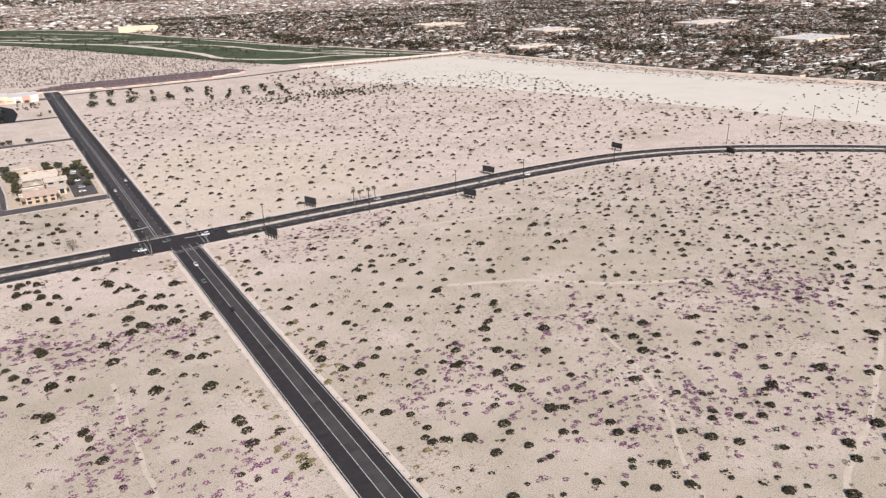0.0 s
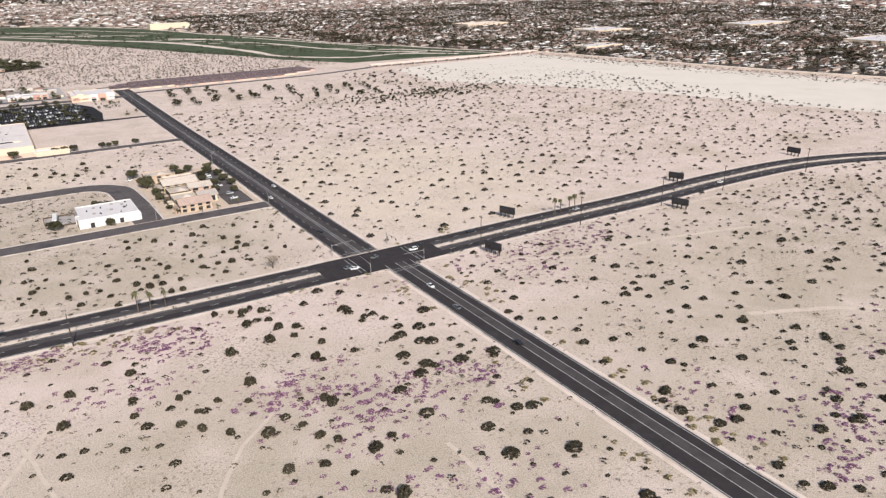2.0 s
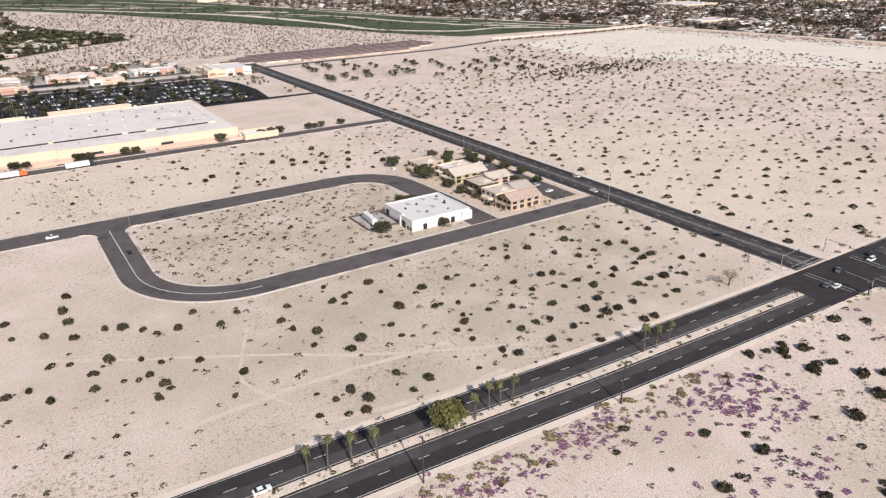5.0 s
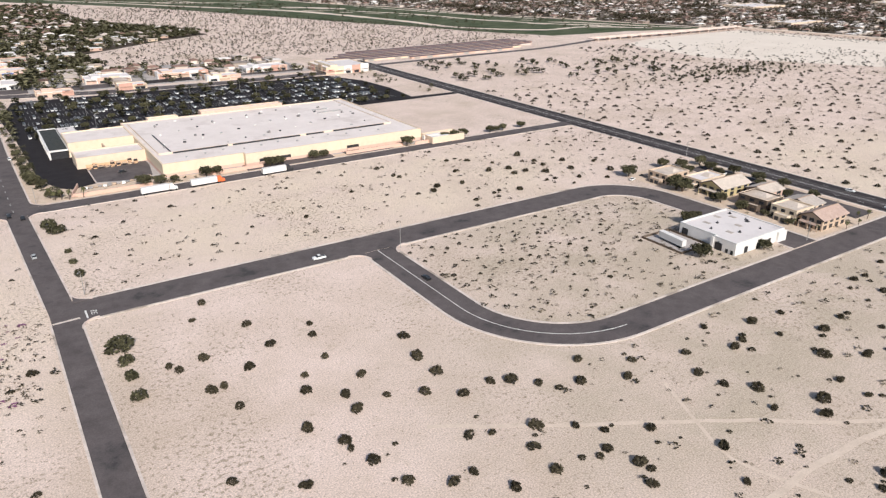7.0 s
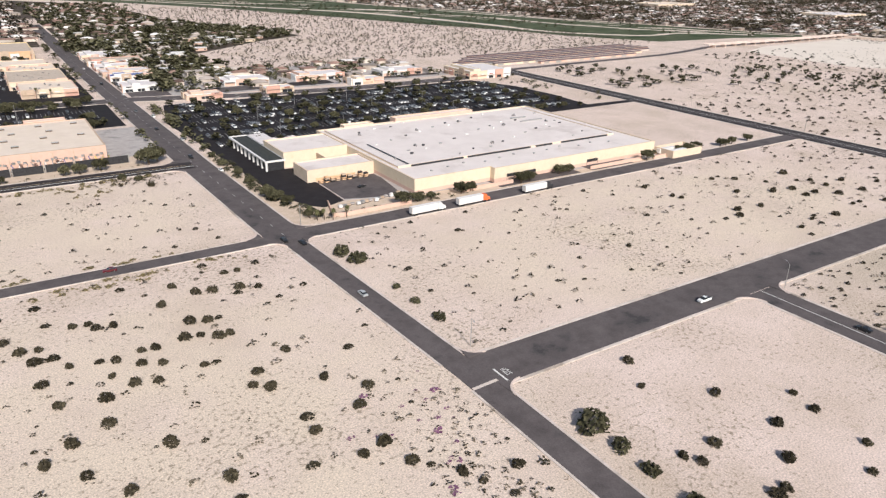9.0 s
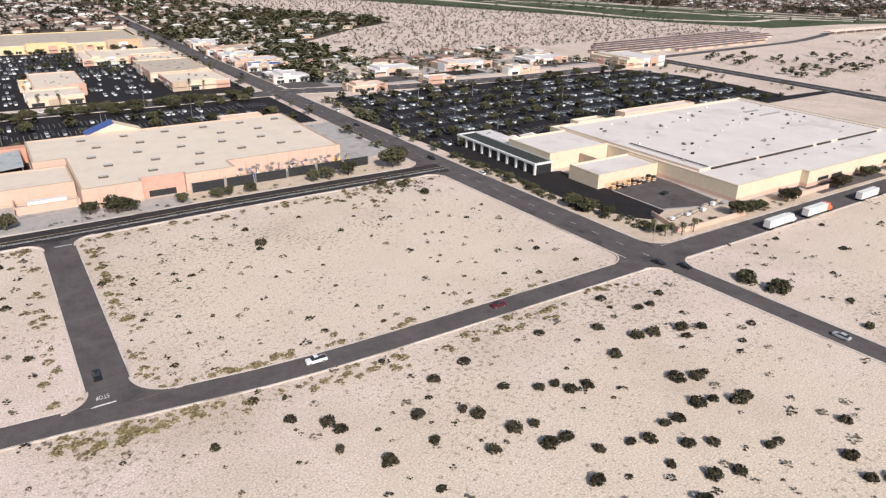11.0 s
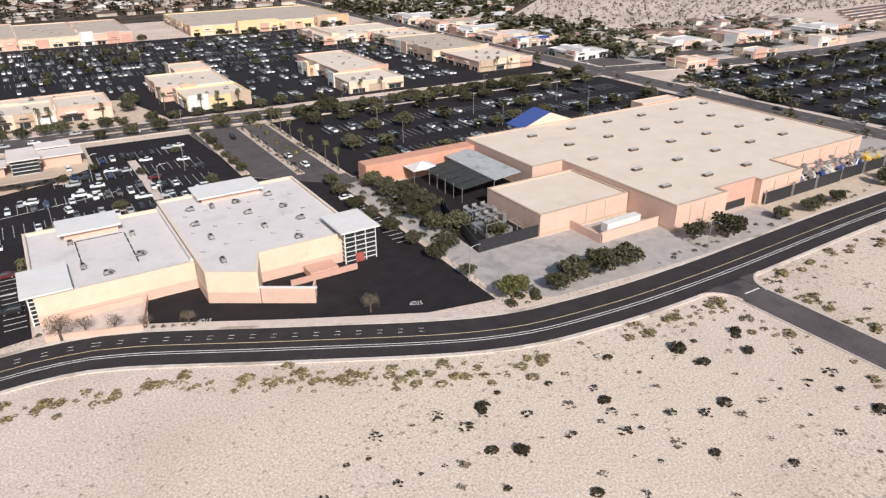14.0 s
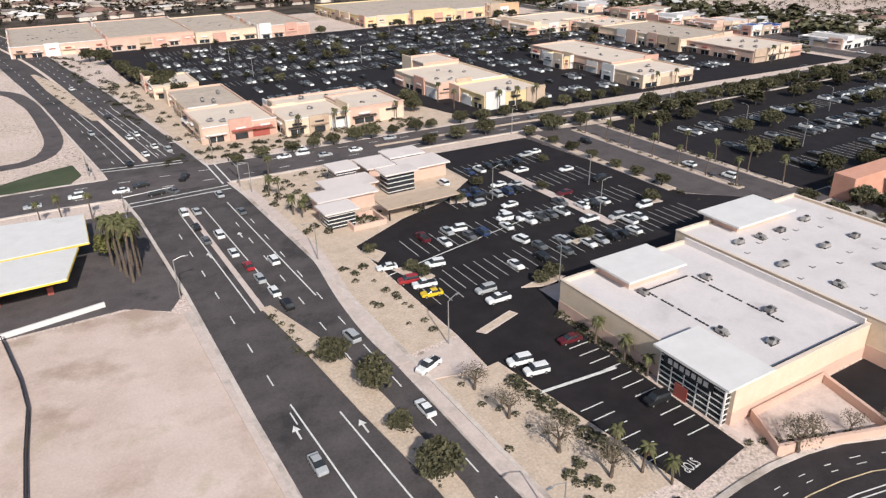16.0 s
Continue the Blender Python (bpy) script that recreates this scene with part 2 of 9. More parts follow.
SHED_ROOF = surface("brown_shed_roof", (0.105, 0.078, 0.086), (0.165, 0.125, 0.135), 2.0, 0.85, fine=0.2, by_object=0.25)
SHADE_NET = surface("dark_shade_netting", (0.03, 0.035, 0.033), (0.06, 0.062, 0.058), 0.8, 0.85, fine=0.2)
SHADE = surface("translucent_shade_roof", (0.36, 0.37, 0.37), (0.47, 0.47, 0.47), 1.0, 0.5, stain=(0.22, 0.27, 0.24), stain_size=3.0)
GRASS = surface("golf_grass", (0.055, 0.07, 0.042), (0.105, 0.118, 0.072), 12.0, 0.95, stain=(0.034, 0.055, 0.025), stain_size=30.0, stain_cover=0.5, fine=0.1, spec=0.05)
TOWN = surface("town_ground", (0.035, 0.03, 0.025), (0.15, 0.118, 0.10), 9.0, 0.95, fine=0.2, stain=(0.05, 0.05, 0.033), stain_size=14.0, stain_cover=0.6, spec=0.05)
GLASS = surface("dark_glass", (0.022, 0.025, 0.03), (0.04, 0.045, 0.05), 1.0, 0.12, spec=0.6)
RUBBER = surface("rubber", (0.018, 0.018, 0.018), (0.03, 0.03, 0.03), 0.3, 0.85)
HOUSE_WALL = surface("house_walls", (0.36, 0.28, 0.225), (0.68, 0.61, 0.55), 14.0, 0.9, by_island=0.25)
HOUSE_ROOF = surface("house_tile_roofs", (0.15, 0.09, 0.072), (0.29, 0.19, 0.155), 16.0, 0.85, by_island=0.4)
HOUSE_ROOF_PALE = surface("house_white_roofs", (0.66, 0.61, 0.58), (0.82, 0.78, 0.75), 16.0, 0.8, by_island=0.15)
HOUSE_ROOF_GREY = surface("house_gravel_roofs", (0.25, 0.21, 0.185), (0.46, 0.40, 0.36), 16.0, 0.85, by_island=0.35)


# ---------------------------------------------------------------- builders
class Shape:
    """Vertices and faces of one mesh."""

    def __init__(self):
        self.v, self.f = [], []

    def add(self, verts, faces):
        k = len(self.v)
        self.v += [tuple(p) for p in verts]
        self.f += [tuple(i + k for i in face) for face in faces]
        return self

    def box(self, x0, y0, z0, x1, y1, z1):
        return self.add([(x0, y0, z0), (x1, y0, z0), (x1, y1, z0), (x0, y1, z0), (x0, y0, z1), (x1, y0, z1), (x1, y1, z1), (x0, y1, z1)],
                        [(0, 3, 2, 1), (4, 5, 6, 7), (0, 1, 5, 4), (1, 2, 6, 5), (2, 3, 7, 6), (3, 0, 4, 7)])

    def prism(self, ring, z0, z1):
        n = len(ring)
        return self.add([(x, y, z0) for x, y in ring] + [(x, y, z1) for x, y in ring],
                        [tuple(range(n - 1, -1, -1)), tuple(range(n, 2 * n))] + [(i, (i + 1) % n, n + (i + 1) % n, n + i) for i in range(n)])

    def band(self, outer, inner, z0, z1):
        """An upright ring between two outlines."""
        n = len(outer)
        v = [(x, y, z) for z in (z0, z1) for ring in (outer, inner) for x, y in ring]
        f = []
        for i in range(n):
            j = (i + 1) % n
            f += [(i, j, 2 * n + j, 2 * n + i), (n + j, n + i, 3 * n + i, 3 * n + j), (2 * n + i, 2 * n + j, 3 * n + j, 3 * n + i), (j, i, n + i, n + j)]
        return self.add(v, f)

    def tube(self, a, b, ra, rb=None, sides=8):
        a, b, rb = Vector(a), Vector(b), ra if rb is None else rb
        turn = (b - a).to_track_quat("Z", "Y")
        v = [p + turn @ Vector((r * math.cos(2 * math.pi * i / sides), r * math.sin(2 * math.pi * i / sides), 0)) for p, r in ((a, ra), (b, rb)) for i in range(sides)]
        return self.add(v, [(i, (i + 1) % sides, sides + (i + 1) % sides, sides + i) for i in range(sides)] + [tuple(range(sides - 1, -1, -1)), tuple(range(sides, 2 * sides))])

    def ribbon(self, line, left, right, z0, z1, closed_ends=True):
        """A strip along a line, from left to right of it in metres, with a thickness."""
        n, rows = len(line), []
        for i, p in enumerate(line):
            a, b = Vector(line[max(i - 1, 0)]), Vector(line[min(i + 1, n - 1)])
            d = (b - a).normalized()
            side = Vector((d.y, -d.x))
            rows.append((Vector(p) + side * left, Vector(p) + side * right))
        v = [(q.x, q.y, z) for z in (z0, z1) for l, r in rows for q in (l, r)]
        f = []
        for i in range(n - 1):
            a = 2 * i
            f += [(2 * n + a, 2 * n + a + 1, 2 * n + a + 3, 2 * n + a + 2), (a, a + 2, 2 * n + a + 2, 2 * n + a), (a + 1, 2 * n + a + 1, 2 * n + a + 3, a + 3)]
        f += [(0, 2 * n, 2 * n + 1, 1), (2 * n - 2, 2 * n - 1, 4 * n - 1, 4 * n - 2)]
        return self.add(v, f)


def mesh_of(name, shape, material, smooth=False):
    me = bpy.data.meshes.new(name)
    me.from_pydata(shape.v, [], shape.f)
    me.materials.append(material)
    if smooth:
        me.polygons.foreach_set("use_smooth", [True] * len(me.polygons))
    return me


def part(name, shape, material, parent, label="", smooth=False, at=None):
    """One mesh under a thing or a part."""
    ob = new(name, mesh_of(name, shape, material, smooth) if isinstance(shape, Shape) else shape)
    ob.parent = parent
    if at is not None:
        ob.matrix_basis = at
    return tagged(ob, label)


def thing(name, label, category, group="", at=None, kind=""):
    """An empty at the base of a thing, which carries its parts."""
    ob = new(name)
    ob.empty_display_size = 0.3
    if at is not None:
        ob.matrix_basis = at
    return tagged(ob, label, category, group, kind)


def single(name, shape, material, label, category, group="", kind="", smooth=False):
    return tagged(new(name, mesh_of(name, shape, material, smooth)), label, category, group, kind)


def arc(cx, cy, r, a0, a1, n=10):
    return [(cx + r * math.cos(radians(a0 + (a1 - a0) * i / n)), cy + r * math.sin(radians(a0 + (a1 - a0) * i / n))) for i in range(n + 1)]


def rect(x0, y0, x1, y1):
    return [(x0, y0), (x1, y0), (x1, y1), (x0, y1)]


def inset(ring, d):
    """The outline moved inwards by d (anticlockwise outline)."""
    out, n = [], len(ring)
    for i in range(n):
        a, b, c = (Vector(ring[(i + k) % n]) for k in (-1, 0, 1))
        e, f = (b - a).normalized(), (c - b).normalized()
        p, q = Vector((-e.y, e.x)), Vector((-f.y, f.x))
        s = (p + q) / max(1 + p.dot(q), 0.2)
        out.append(tuple(b + s * d))
    return out


def smooth_line(points, step=3.0):
    """A curve through the points."""
    pts = [Vector(p) for p in points]
    out = []
    for i in range(len(pts) - 1):
        a, b = pts[i], pts[i + 1]
        p, q = pts[max(i - 1, 0)], pts[min(i + 2, len(pts) - 1)]
        n = max(1, int((b - a).length / step))
        for k in range(n):
            t = k / n
            m0, m1 = (b - p) / 2, (q - a) / 2
            out.append(tuple((2 * t**3 - 3 * t**2 + 1) * a + (t**3 - 2 * t**2 + t) * m0 + (-2 * t**3 + 3 * t**2) * b + (t**3 - t**2) * m1))
    return out + [tuple(pts[-1])]


def dashes(shape, line, offset, width, z, dash=1.7, gap=4.2):
    """Broken marking along a line."""
    pts = [Vector(p) for p in line]
    lengths = [0.0]
    for a, b in zip(pts, pts[1:]):
        lengths.append(lengths[-1] + (b - a).length)

    def along(s):
        for i in range(len(pts) - 1):
            if s <= lengths[i + 1]:
                d = pts[i + 1] - pts[i]
                u = d.normalized()
                p = pts[i] + d * ((s - lengths[i]) / max(d.length, 1e-6))
                return p + Vector((u.y, -u.x)) * offset
        return None

    s = gap / 2
    while s + dash < lengths[-1]:
        a, b = along(s), along(s + dash)
        shape.ribbon([tuple(a), tuple(b)], -width / 2, width / 2, z, z + 0.012)
        s += dash + gap
    return shape


# ---------------------------------------------------------------- ground and roads
def sheet():
    """The desert floor: one sheet, finer near the flight, with low swells."""
    xs = sorted(set(np.concatenate([np.linspace(-1600, -420, 30), np.linspace(-420, 520, 190), np.linspace(520, 3600, 50)]).round(3)))
    ys = sorted(set(np.concatenate([np.linspace(-700, -60, 20), np.linspace(-60, 760, 166), np.linspace(760, 4800, 60)]).round(3)))
    s = Shape()
    s.v = [(x, y, 0.0) for y in ys for x in xs]
    n = len(xs)
    s.f = [(j * n + i, j * n + i + 1, (j + 1) * n + i + 1, (j + 1) * n + i) for j in range(len(ys) - 1) for i in range(n - 1)]
    return s


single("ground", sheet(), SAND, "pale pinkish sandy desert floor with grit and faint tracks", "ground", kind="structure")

level = [0.03]


def next_level():
    level[0] += 0.004
    return level[0]


ROADS = []


def road(name, label, line, width, material, kerb=0.0, verge=0.0):
    """A carriageway; its kerbs and sandy shoulders are laid once all roads are known."""
    z = next_level()
    ob = single(name, Shape().ribbon(line, -width / 2, width / 2, -0.05, z), material, label, "road", kind="structure")
    ROADS.append((ob, line, width, kerb, verge, z))
    return ob, z


def distance_to(line, p):
    best = 1e9
    for a, b in zip(line, line[1:]):
        ax, ay, bx, by = a[0], a[1], b[0] - a[0], b[1] - a[1]
        u = min(1, max(0, ((p[0] - ax) * bx + (p[1] - ay) * by) / (bx * bx + by * by)))
        best = min(best, math.hypot(p[0] - ax - u * bx, p[1] - ay - u * by))
    return best


def clear_runs(line, lo, hi, own):
    """The stretches of a side strip that lie in no other carriageway."""
    fine = []
    for a, b in zip(line, line[1:]):
        n = max(1, int(math.dist(a, b) / 1.2))
        fine += [(a[0] + (b[0] - a[0]) * k / n, a[1] + (b[1] - a[1]) * k / n) for k in range(n)]
    fine.append(line[-1])
    runs, run = [], []
    for i, p in enumerate(fine):
        a, b = fine[max(i - 1, 0)], fine[min(i + 1, len(fine) - 1)]
        d = math.dist(a, b) or 1
        mid = (lo + hi) / 2
        q = (p[0] + (b[1] - a[1]) / d * mid, p[1] - (b[0] - a[0]) / d * mid)
        if any(o is not own and distance_to(l, q) < w / 2 + 0.1 for o, l, w, _, _, _ in ROADS):
            if len(run) > 1:
                runs.append(run)
            run = []
        else:
            run.append(p)
    return runs + ([run] if len(run) > 1 else [])


def lay_edges():
    for ob, line, width, kerb, verge, z in ROADS:
        for s in (-1, 1):
            for size, start, name, material, top in ((kerb, 0.003, "kerb", KERB, z + 0.06), (verge, kerb + 0.006, "shoulder", TRACK, 0.022)):
                if not size:
                    continue
                lo, hi = sorted((s * (width / 2 + start), s * (width / 2 + start + size)))
                shape = Shape()
                for run in clear_runs(line, lo, hi, ob):
                    shape.ribbon(run, lo, hi, -0.05, top)
                if shape.v:
                    part(name, shape, material, ob)


def marking(name, shape, parent, material=None):
    return part(name, shape, material or PAINT, parent)


# the long road that leads north and its southern stretch
M_NORTH = [(29.4, 211), (29.4, 330), (29.0, 420), (29.6, 572)]
M_SOUTH = [(34.5, 200), (34.6, 60), (34.6, -120)]
ob, z = road("road_1", "dark two-way asphalt road running straight across the desert", M_NORTH, 10.4, ASPHALT, verge=0.8)
s = Shape()
part("worn_lane", Shape().ribbon(M_NORTH, -2.4, -0.5, z - 0.03, z + 0.005).ribbon(M_NORTH, 0.5, 2.4, z - 0.03, z + 0.005), ASPHALT_MID, ob, "greyer worn inner lanes")
for off in (-0.35, 0.35, -4.9, 4.9):
    s.ribbon(M_NORTH, off - 0.09, off + 0.09, z, z + 0.012)
dashes(s, M_NORTH, -2.6, 0.13, z)
dashes(s, M_NORTH, 2.6, 0.13, z)
marking("lane_marking", s, ob, PAINT_WORN)
ob, z = road("road_2", "dark asphalt road with worn white edge lines through sandy scrub", M_SOUTH, 7.8, ASPHALT, kerb=0.3, verge=0.8)
part("turn_lane", Shape().ribbon(M_SOUTH, -1.45, 0.65, z - 0.03, z + 0.005), ASPHALT_MID, ob, "greyer worn turning lane")
s = Shape()
for off in (-1.5, 0.7, -3.55, 3.55):
    s.ribbon(M_SOUTH, off - 0.07, off + 0.07, z, z + 0.014)
marking("lane_marking", s, ob, PAINT_WORN)
# the divided road across it
D_LINE = smooth_line([(-1400, 420), (-800, 316), (-420, 243), (-330, 229), (-240, 219.5), (-160, 212.5), (-80, 209.4), (-30, 206.4), (28, 204.2), (80, 203.4), (125, 201.8), (165, 202.0), (208, 198), (244, 185), (273, 165.5), (300, 143.5), (345, 100), (390, 50)], 6.0)
ob, z = road("road_3", "divided four-lane asphalt road with a sandy median curving over the desert", D_LINE, 12.4, ASPHALT, verge=1.2)
west = [p for p in D_LINE if p[0] < 20]
east = [p for p in D_LINE if p[0] > 44]
for stretch in (west, east):
    part("median", Shape().ribbon(stretch, -0.8, 0.8, z, z + 0.07), GRAVEL_PALE, ob, "pale gravel median strip")
    part("worn_lane", Shape().ribbon(stretch, -3.3, -1.3, z - 0.03, z + 0.005).ribbon(stretch, 1.3, 3.3, z - 0.03, z + 0.005), ASPHALT_MID, ob, "greyer worn inner lanes")
    s = Shape()
    for off in (-3.6, 3.6):
        dashes(s, stretch, off, 0.14, z)
    for off in (-5.9, 5.9, -1.25, 1.25):
        s.ribbon(stretch, off - 0.06, off + 0.06, z, z + 0.012)
    marking("lane_marking", s, ob, PAINT_WORN)
s = Shape()
for a, b in (((24.0, 199.4), (24.0, 209.2)), ((25.2, 199.4), (25.2, 209.2)), ((40.2, 198.4), (40.2, 208.6)), ((41.4, 198.4), (41.4, 208.6)), ((25.2, 211.4), (34.2, 211.4)), ((25.2, 212.6), (34.2, 212.6)), ((30.9, 196.4), (38.3, 196.4)), ((30.9, 195.2), (38.3, 195.2))):
    s.ribbon([a, b], -0.07, 0.07, z, z + 0.02)
marking("crosswalk", s, ob, PAINT_WORN)
# streets of the unbuilt blocks
B_LINE = [(-147, 321.6), (-30, 321.3)] + arc(-26, 307.8, 13.5, 90, 8, 9) + [(-11.5, 290), (-11.5, 270.5)]
ob, z = road("road_4", "plain grey asphalt street with pale concrete kerbs", B_LINE, 8.2, ASPHALT_WORN, kerb=0.55)
s = Shape().ribbon([(-144.5, 317.9), (-144.5, 321.2)], -0.14, 0.14, z, z + 0.012)
marking("stop_line", s, ob)
LOOP = [(-89.6, 317.2), (-89.6, 288)] + arc(-69.6, 286.9, 20.0, 180, 270, 12) + [(-30, 266.8), (24, 266.6)]
ob, z = road("road_5", "grey asphalt street bending round an empty lot with a white centre line", LOOP, 6.6, ASPHALT_WORN, kerb=0.5)
marking("centre_line", Shape().ribbon(LOOP[:-2], -0.07, 0.07, z, z + 0.012), ob)
A_LINE = [(-147.6, 200), (-147.8, 322), (-149.2, 350), (-150.6, 378), (-150.9, 383)]
ob, z = road("road_6", "grey asphalt street with white kerbs along sandy lots", A_LINE, 4.2, ASPHALT_WORN, kerb=0.35)
part("valley_gutter", Shape().ribbon([(-149.8, 318.6), (-145.6, 318.8)], -0.28, 0.28, z - 0.03, z + 0.016), KERB, ob, "pale concrete gutter across the street")
WIDE_A = [(-151.0, 381.4), (-151.4, 392), (-152.9, 445), (-154.4, 545), (-156, 640), (-157, 900)]
ob, z = road("road_7", "wide worn asphalt street between shops and sandy lots", WIDE_A, 8.0, ASPHALT_WORN, kerb=0.4)
s = Shape()
dashes(s, WIDE_A, 0, 0.12, z)
marking("lane_marking", s, ob, PAINT_WORN)
T_LINE = [(-150, 382.8), (25, 383.4)]
ob, z = road("road_8", "narrow asphalt street past a row of parked lorries", T_LINE, 5.6, ASPHALT_WORN, kerb=0.35)
TW_LINE = smooth_line([(-326, 391.8), (-290, 389.5), (-253, 386.7), (-240, 385.6), (-228, 384.0), (-213, 382.4), (-185, 382.2), (-150, 382.4)], 4.0)
ob, z = road("road_13", "narrow worn asphalt street between sandy lots", TW_LINE, 4.0, ASPHALT_WORN, kerb=0.25)
R_LINE = [(-235.1, 385.5), (-235.3, 441.8)]
ob, z = road("road_9", "short worn asphalt street with a stop line", R_LINE, 4.9, ASPHALT_WORN, kerb=0.2)
marking("stop_line", Shape().ribbon([(-237.5, 386.9), (-234.9, 386.9)], -0.12, 0.12, z, z + 0.012).ribbon([(-236, 438.6), (-233.3, 438.6)], -0.1, 0.1, z, z + 0.012), ob)
S_LINE = smooth_line([(-153.5, 444.9), (-200, 445.4), (-236, 444.6), (-255, 445.4), (-268, 448.2), (-285.5, 457), (-300.5, 465.1), (-307, 467.2), (-313, 467.5), (-320, 466.9), (-327.5, 466.6)], 2.5)
ob, z = road("road_10", "dark asphalt street with fresh white lines sweeping round a shop", S_LINE, 6.6, ASPHALT, kerb=0.5)
s = Shape()
for off in (-0.85, -1.25):
    s.ribbon(S_LINE, off - 0.045, off + 0.045, z, z + 0.012)
dashes(s, S_LINE[46:], 2.0, 0.06, z, 0.6, 1.7)
dashes(s, S_LINE[46:], 1.35, 0.06, z, 0.6, 1.7)
marking("lane_marking", s, ob)
marking("centre_line", Shape().ribbon(S_LINE, 0.41, 0.49, z, z + 0.012), ob, PAINT_YELLOW)
marking("crosswalk", Shape().ribbon([(-322.8, 463.7), (-322.8, 470.2)], -0.09, 0.09, z, z + 0.012).ribbon([(-321.9, 463.7), (-321.9, 470.1)], -0.09, 0.09, z, z + 0.012), ob)
part("pavement_strip", Shape().ribbon(S_LINE[44:-8], 3.9, 5.0, -0.05, z + 0.05), CONCRETE, ob)
# the avenue and its cross street
V_LINE = [(-335, 232), (-333.0, 380), (-332.4, 470), (-332.6, 520), (-333.4, 545), (-335.5, 570), (-341, 625), (-350, 692), (-372, 800)]
ob, z = road("road_11", "broad multi-lane asphalt avenue with a landscaped median", V_LINE, 14.2, ASPHALT_AVENUE, kerb=0.4)
AVENUE = ob
s = Shape()
low, high = V_LINE[:4], V_LINE[5:]
for line in ([(-332.5, 385), (-332.4, 470), (-332.6, 540)], high):
    for off in (-4.6, 2.6, 4.6):
        dashes(s, line, off, 0.12, z)
for off in (-2.25, 1.0):
    s.ribbon([(-332.6, 512), (-333.4, 544)], off - 0.07, off + 0.07, z, z + 0.012)
s.ribbon([(-332.6, 512), (-333.4, 544)], 4.3, 4.44, z, z + 0.012)
for off in (1.9, 3.3, 4.7, -1.9, -3.4):
    s.ribbon(smooth_line([(-335.4, 571), (-337.6, 592), (-340, 612)], 3.0), off - 0.06, off + 0.06, z, z + 0.012)
s.ribbon([(-336.7, 496), (-335.8, 470), (-335.4, 430)], -0.07, 0.07, z, z + 0.012)
s.ribbon([(-333.6, 493), (-332.5, 472), (-332.2, 440)], -0.07, 0.07, z, z + 0.012)
s.ribbon([(-328.1, 479), (-328.1, 472.6)], -0.07, 0.07, z, z + 0.012)
s.ribbon([(-325.5, 473.2), (-325.4, 462.4)], -0.12, 0.12, z, z + 0.012)
marking("lane_marking", s, ob)
for ax, ay in ((-337.4, 492.4), (-332.7, 490.4), (-331.8, 476.0), (-334.2, 474.8), (-335.4, 528), (-330.6, 532)):
    marking("lane_arrow", Shape().prism([(ax - 0.08, ay - 0.9), (ax + 0.08, ay - 0.9), (ax + 0.08, ay + 0.2), (ax + 0.35, ay + 0.2), (ax, ay + 0.9), (ax - 0.35, ay + 0.2), (ax - 0.08, ay + 0.2)], z, z + 0.012), ob)
part("median_kerb", Shape().ribbon([(-332.9, 512), (-333.5, 545)], -1.3, -0.7, z, z + 0.06), CONCRETE, ob)
part("median_kerb", Shape().ribbon(smooth_line(high, 6.0), -0.5, 0.3, z, z + 0.07), TRACK, ob)
part("planted_median", Shape().prism([(-340.2, 604), (-338.4, 603), (-340.4, 622), (-343.6, 648), (-347.6, 664), (-348.6, 664), (-346.2, 640), (-343, 618)], z, z + 0.09), GRAVEL, ob)
MEDIAN = [(-334.0, 512.5), (-333.0, 503), (-332.2, 492), (-331.2, 482), (-330.95, 474.4), (-330.4, 473.9), (-329.85, 474.3), (-329.3, 481), (-329.6, 492), (-330.2, 501), (-333.0, 512.5)]
part("planted_median", Shape().prism(MEDIAN[::1], z - 0.02, z + 0.08), GRAVEL, ob, "pale gravel median with shrubs")
N_LINE = [(-420, 561.5), (-350, 559.5), (-326, 557.4), (-300, 556.6), (-270, 555), (-240, 551.3), (-200, 550.4), (-150, 549), (-110, 538), (-60, 533), (0, 534.5), (27, 534.8)]
ob, z = road("road_12", "wide asphalt cross street between shopping plazas", N_LINE, 9.6, ASPHALT_WORN, kerb=0.5)
s = Shape()
for off in (-2.5, 2.5):
    dashes(s, N_LINE, off, 0.12, z)
marking("lane_marking", s, ob)
part("median", Shape().ribbon([p for p in N_LINE if -318 < p[0] < -160], -0.45, 0.45, z, z + 0.06), GRAVEL, ob)
PAVEMENT_SOUTH = smooth_line([(-326.8, 493.0), (-326.75, 487), (-326.7, 481), (-326.55, 477), (-326.0, 474.0), (-324.6, 472.2), (-322.4, 471.2), (-319.0, 471.2)], 1.0)
PAVEMENT_NORTH = smooth_line([(-326.8, 496.1), (-327.1, 502.6), (-326.6, 510.7), (-325.4, 521.6), (-325.7, 535.3), (-326.0, 547.3)], 1.5)
part("pavement", Shape().ribbon(PAVEMENT_SOUTH, -1.35, -0.2, -0.05, z + 0.055), CONCRETE, AVENUE, "pinkish concrete pavement")
part("pavement", Shape().ribbon(PAVEMENT_NORTH, 0.2, 1.7, -0.05, z + 0.055), CONCRETE, AVENUE, "pinkish concrete pavement")
part("kerb", Shape().ribbon(PAVEMENT_SOUTH, -0.198, 0.0, -0.05, z + 0.075), KERB, AVENUE)
part("kerb", Shape().ribbon(PAVEMENT_NORTH, 0.0, 0.198, -0.05, z + 0.075), KERB, AVENUE)
part("pavement", Shape().ribbon([(-340.9, 516), (-340.2, 480), (-340.4, 400)], -0.9, 0.1, -0.05, z + 0.05), CONCRETE, AVENUE, "pinkish concrete pavement")
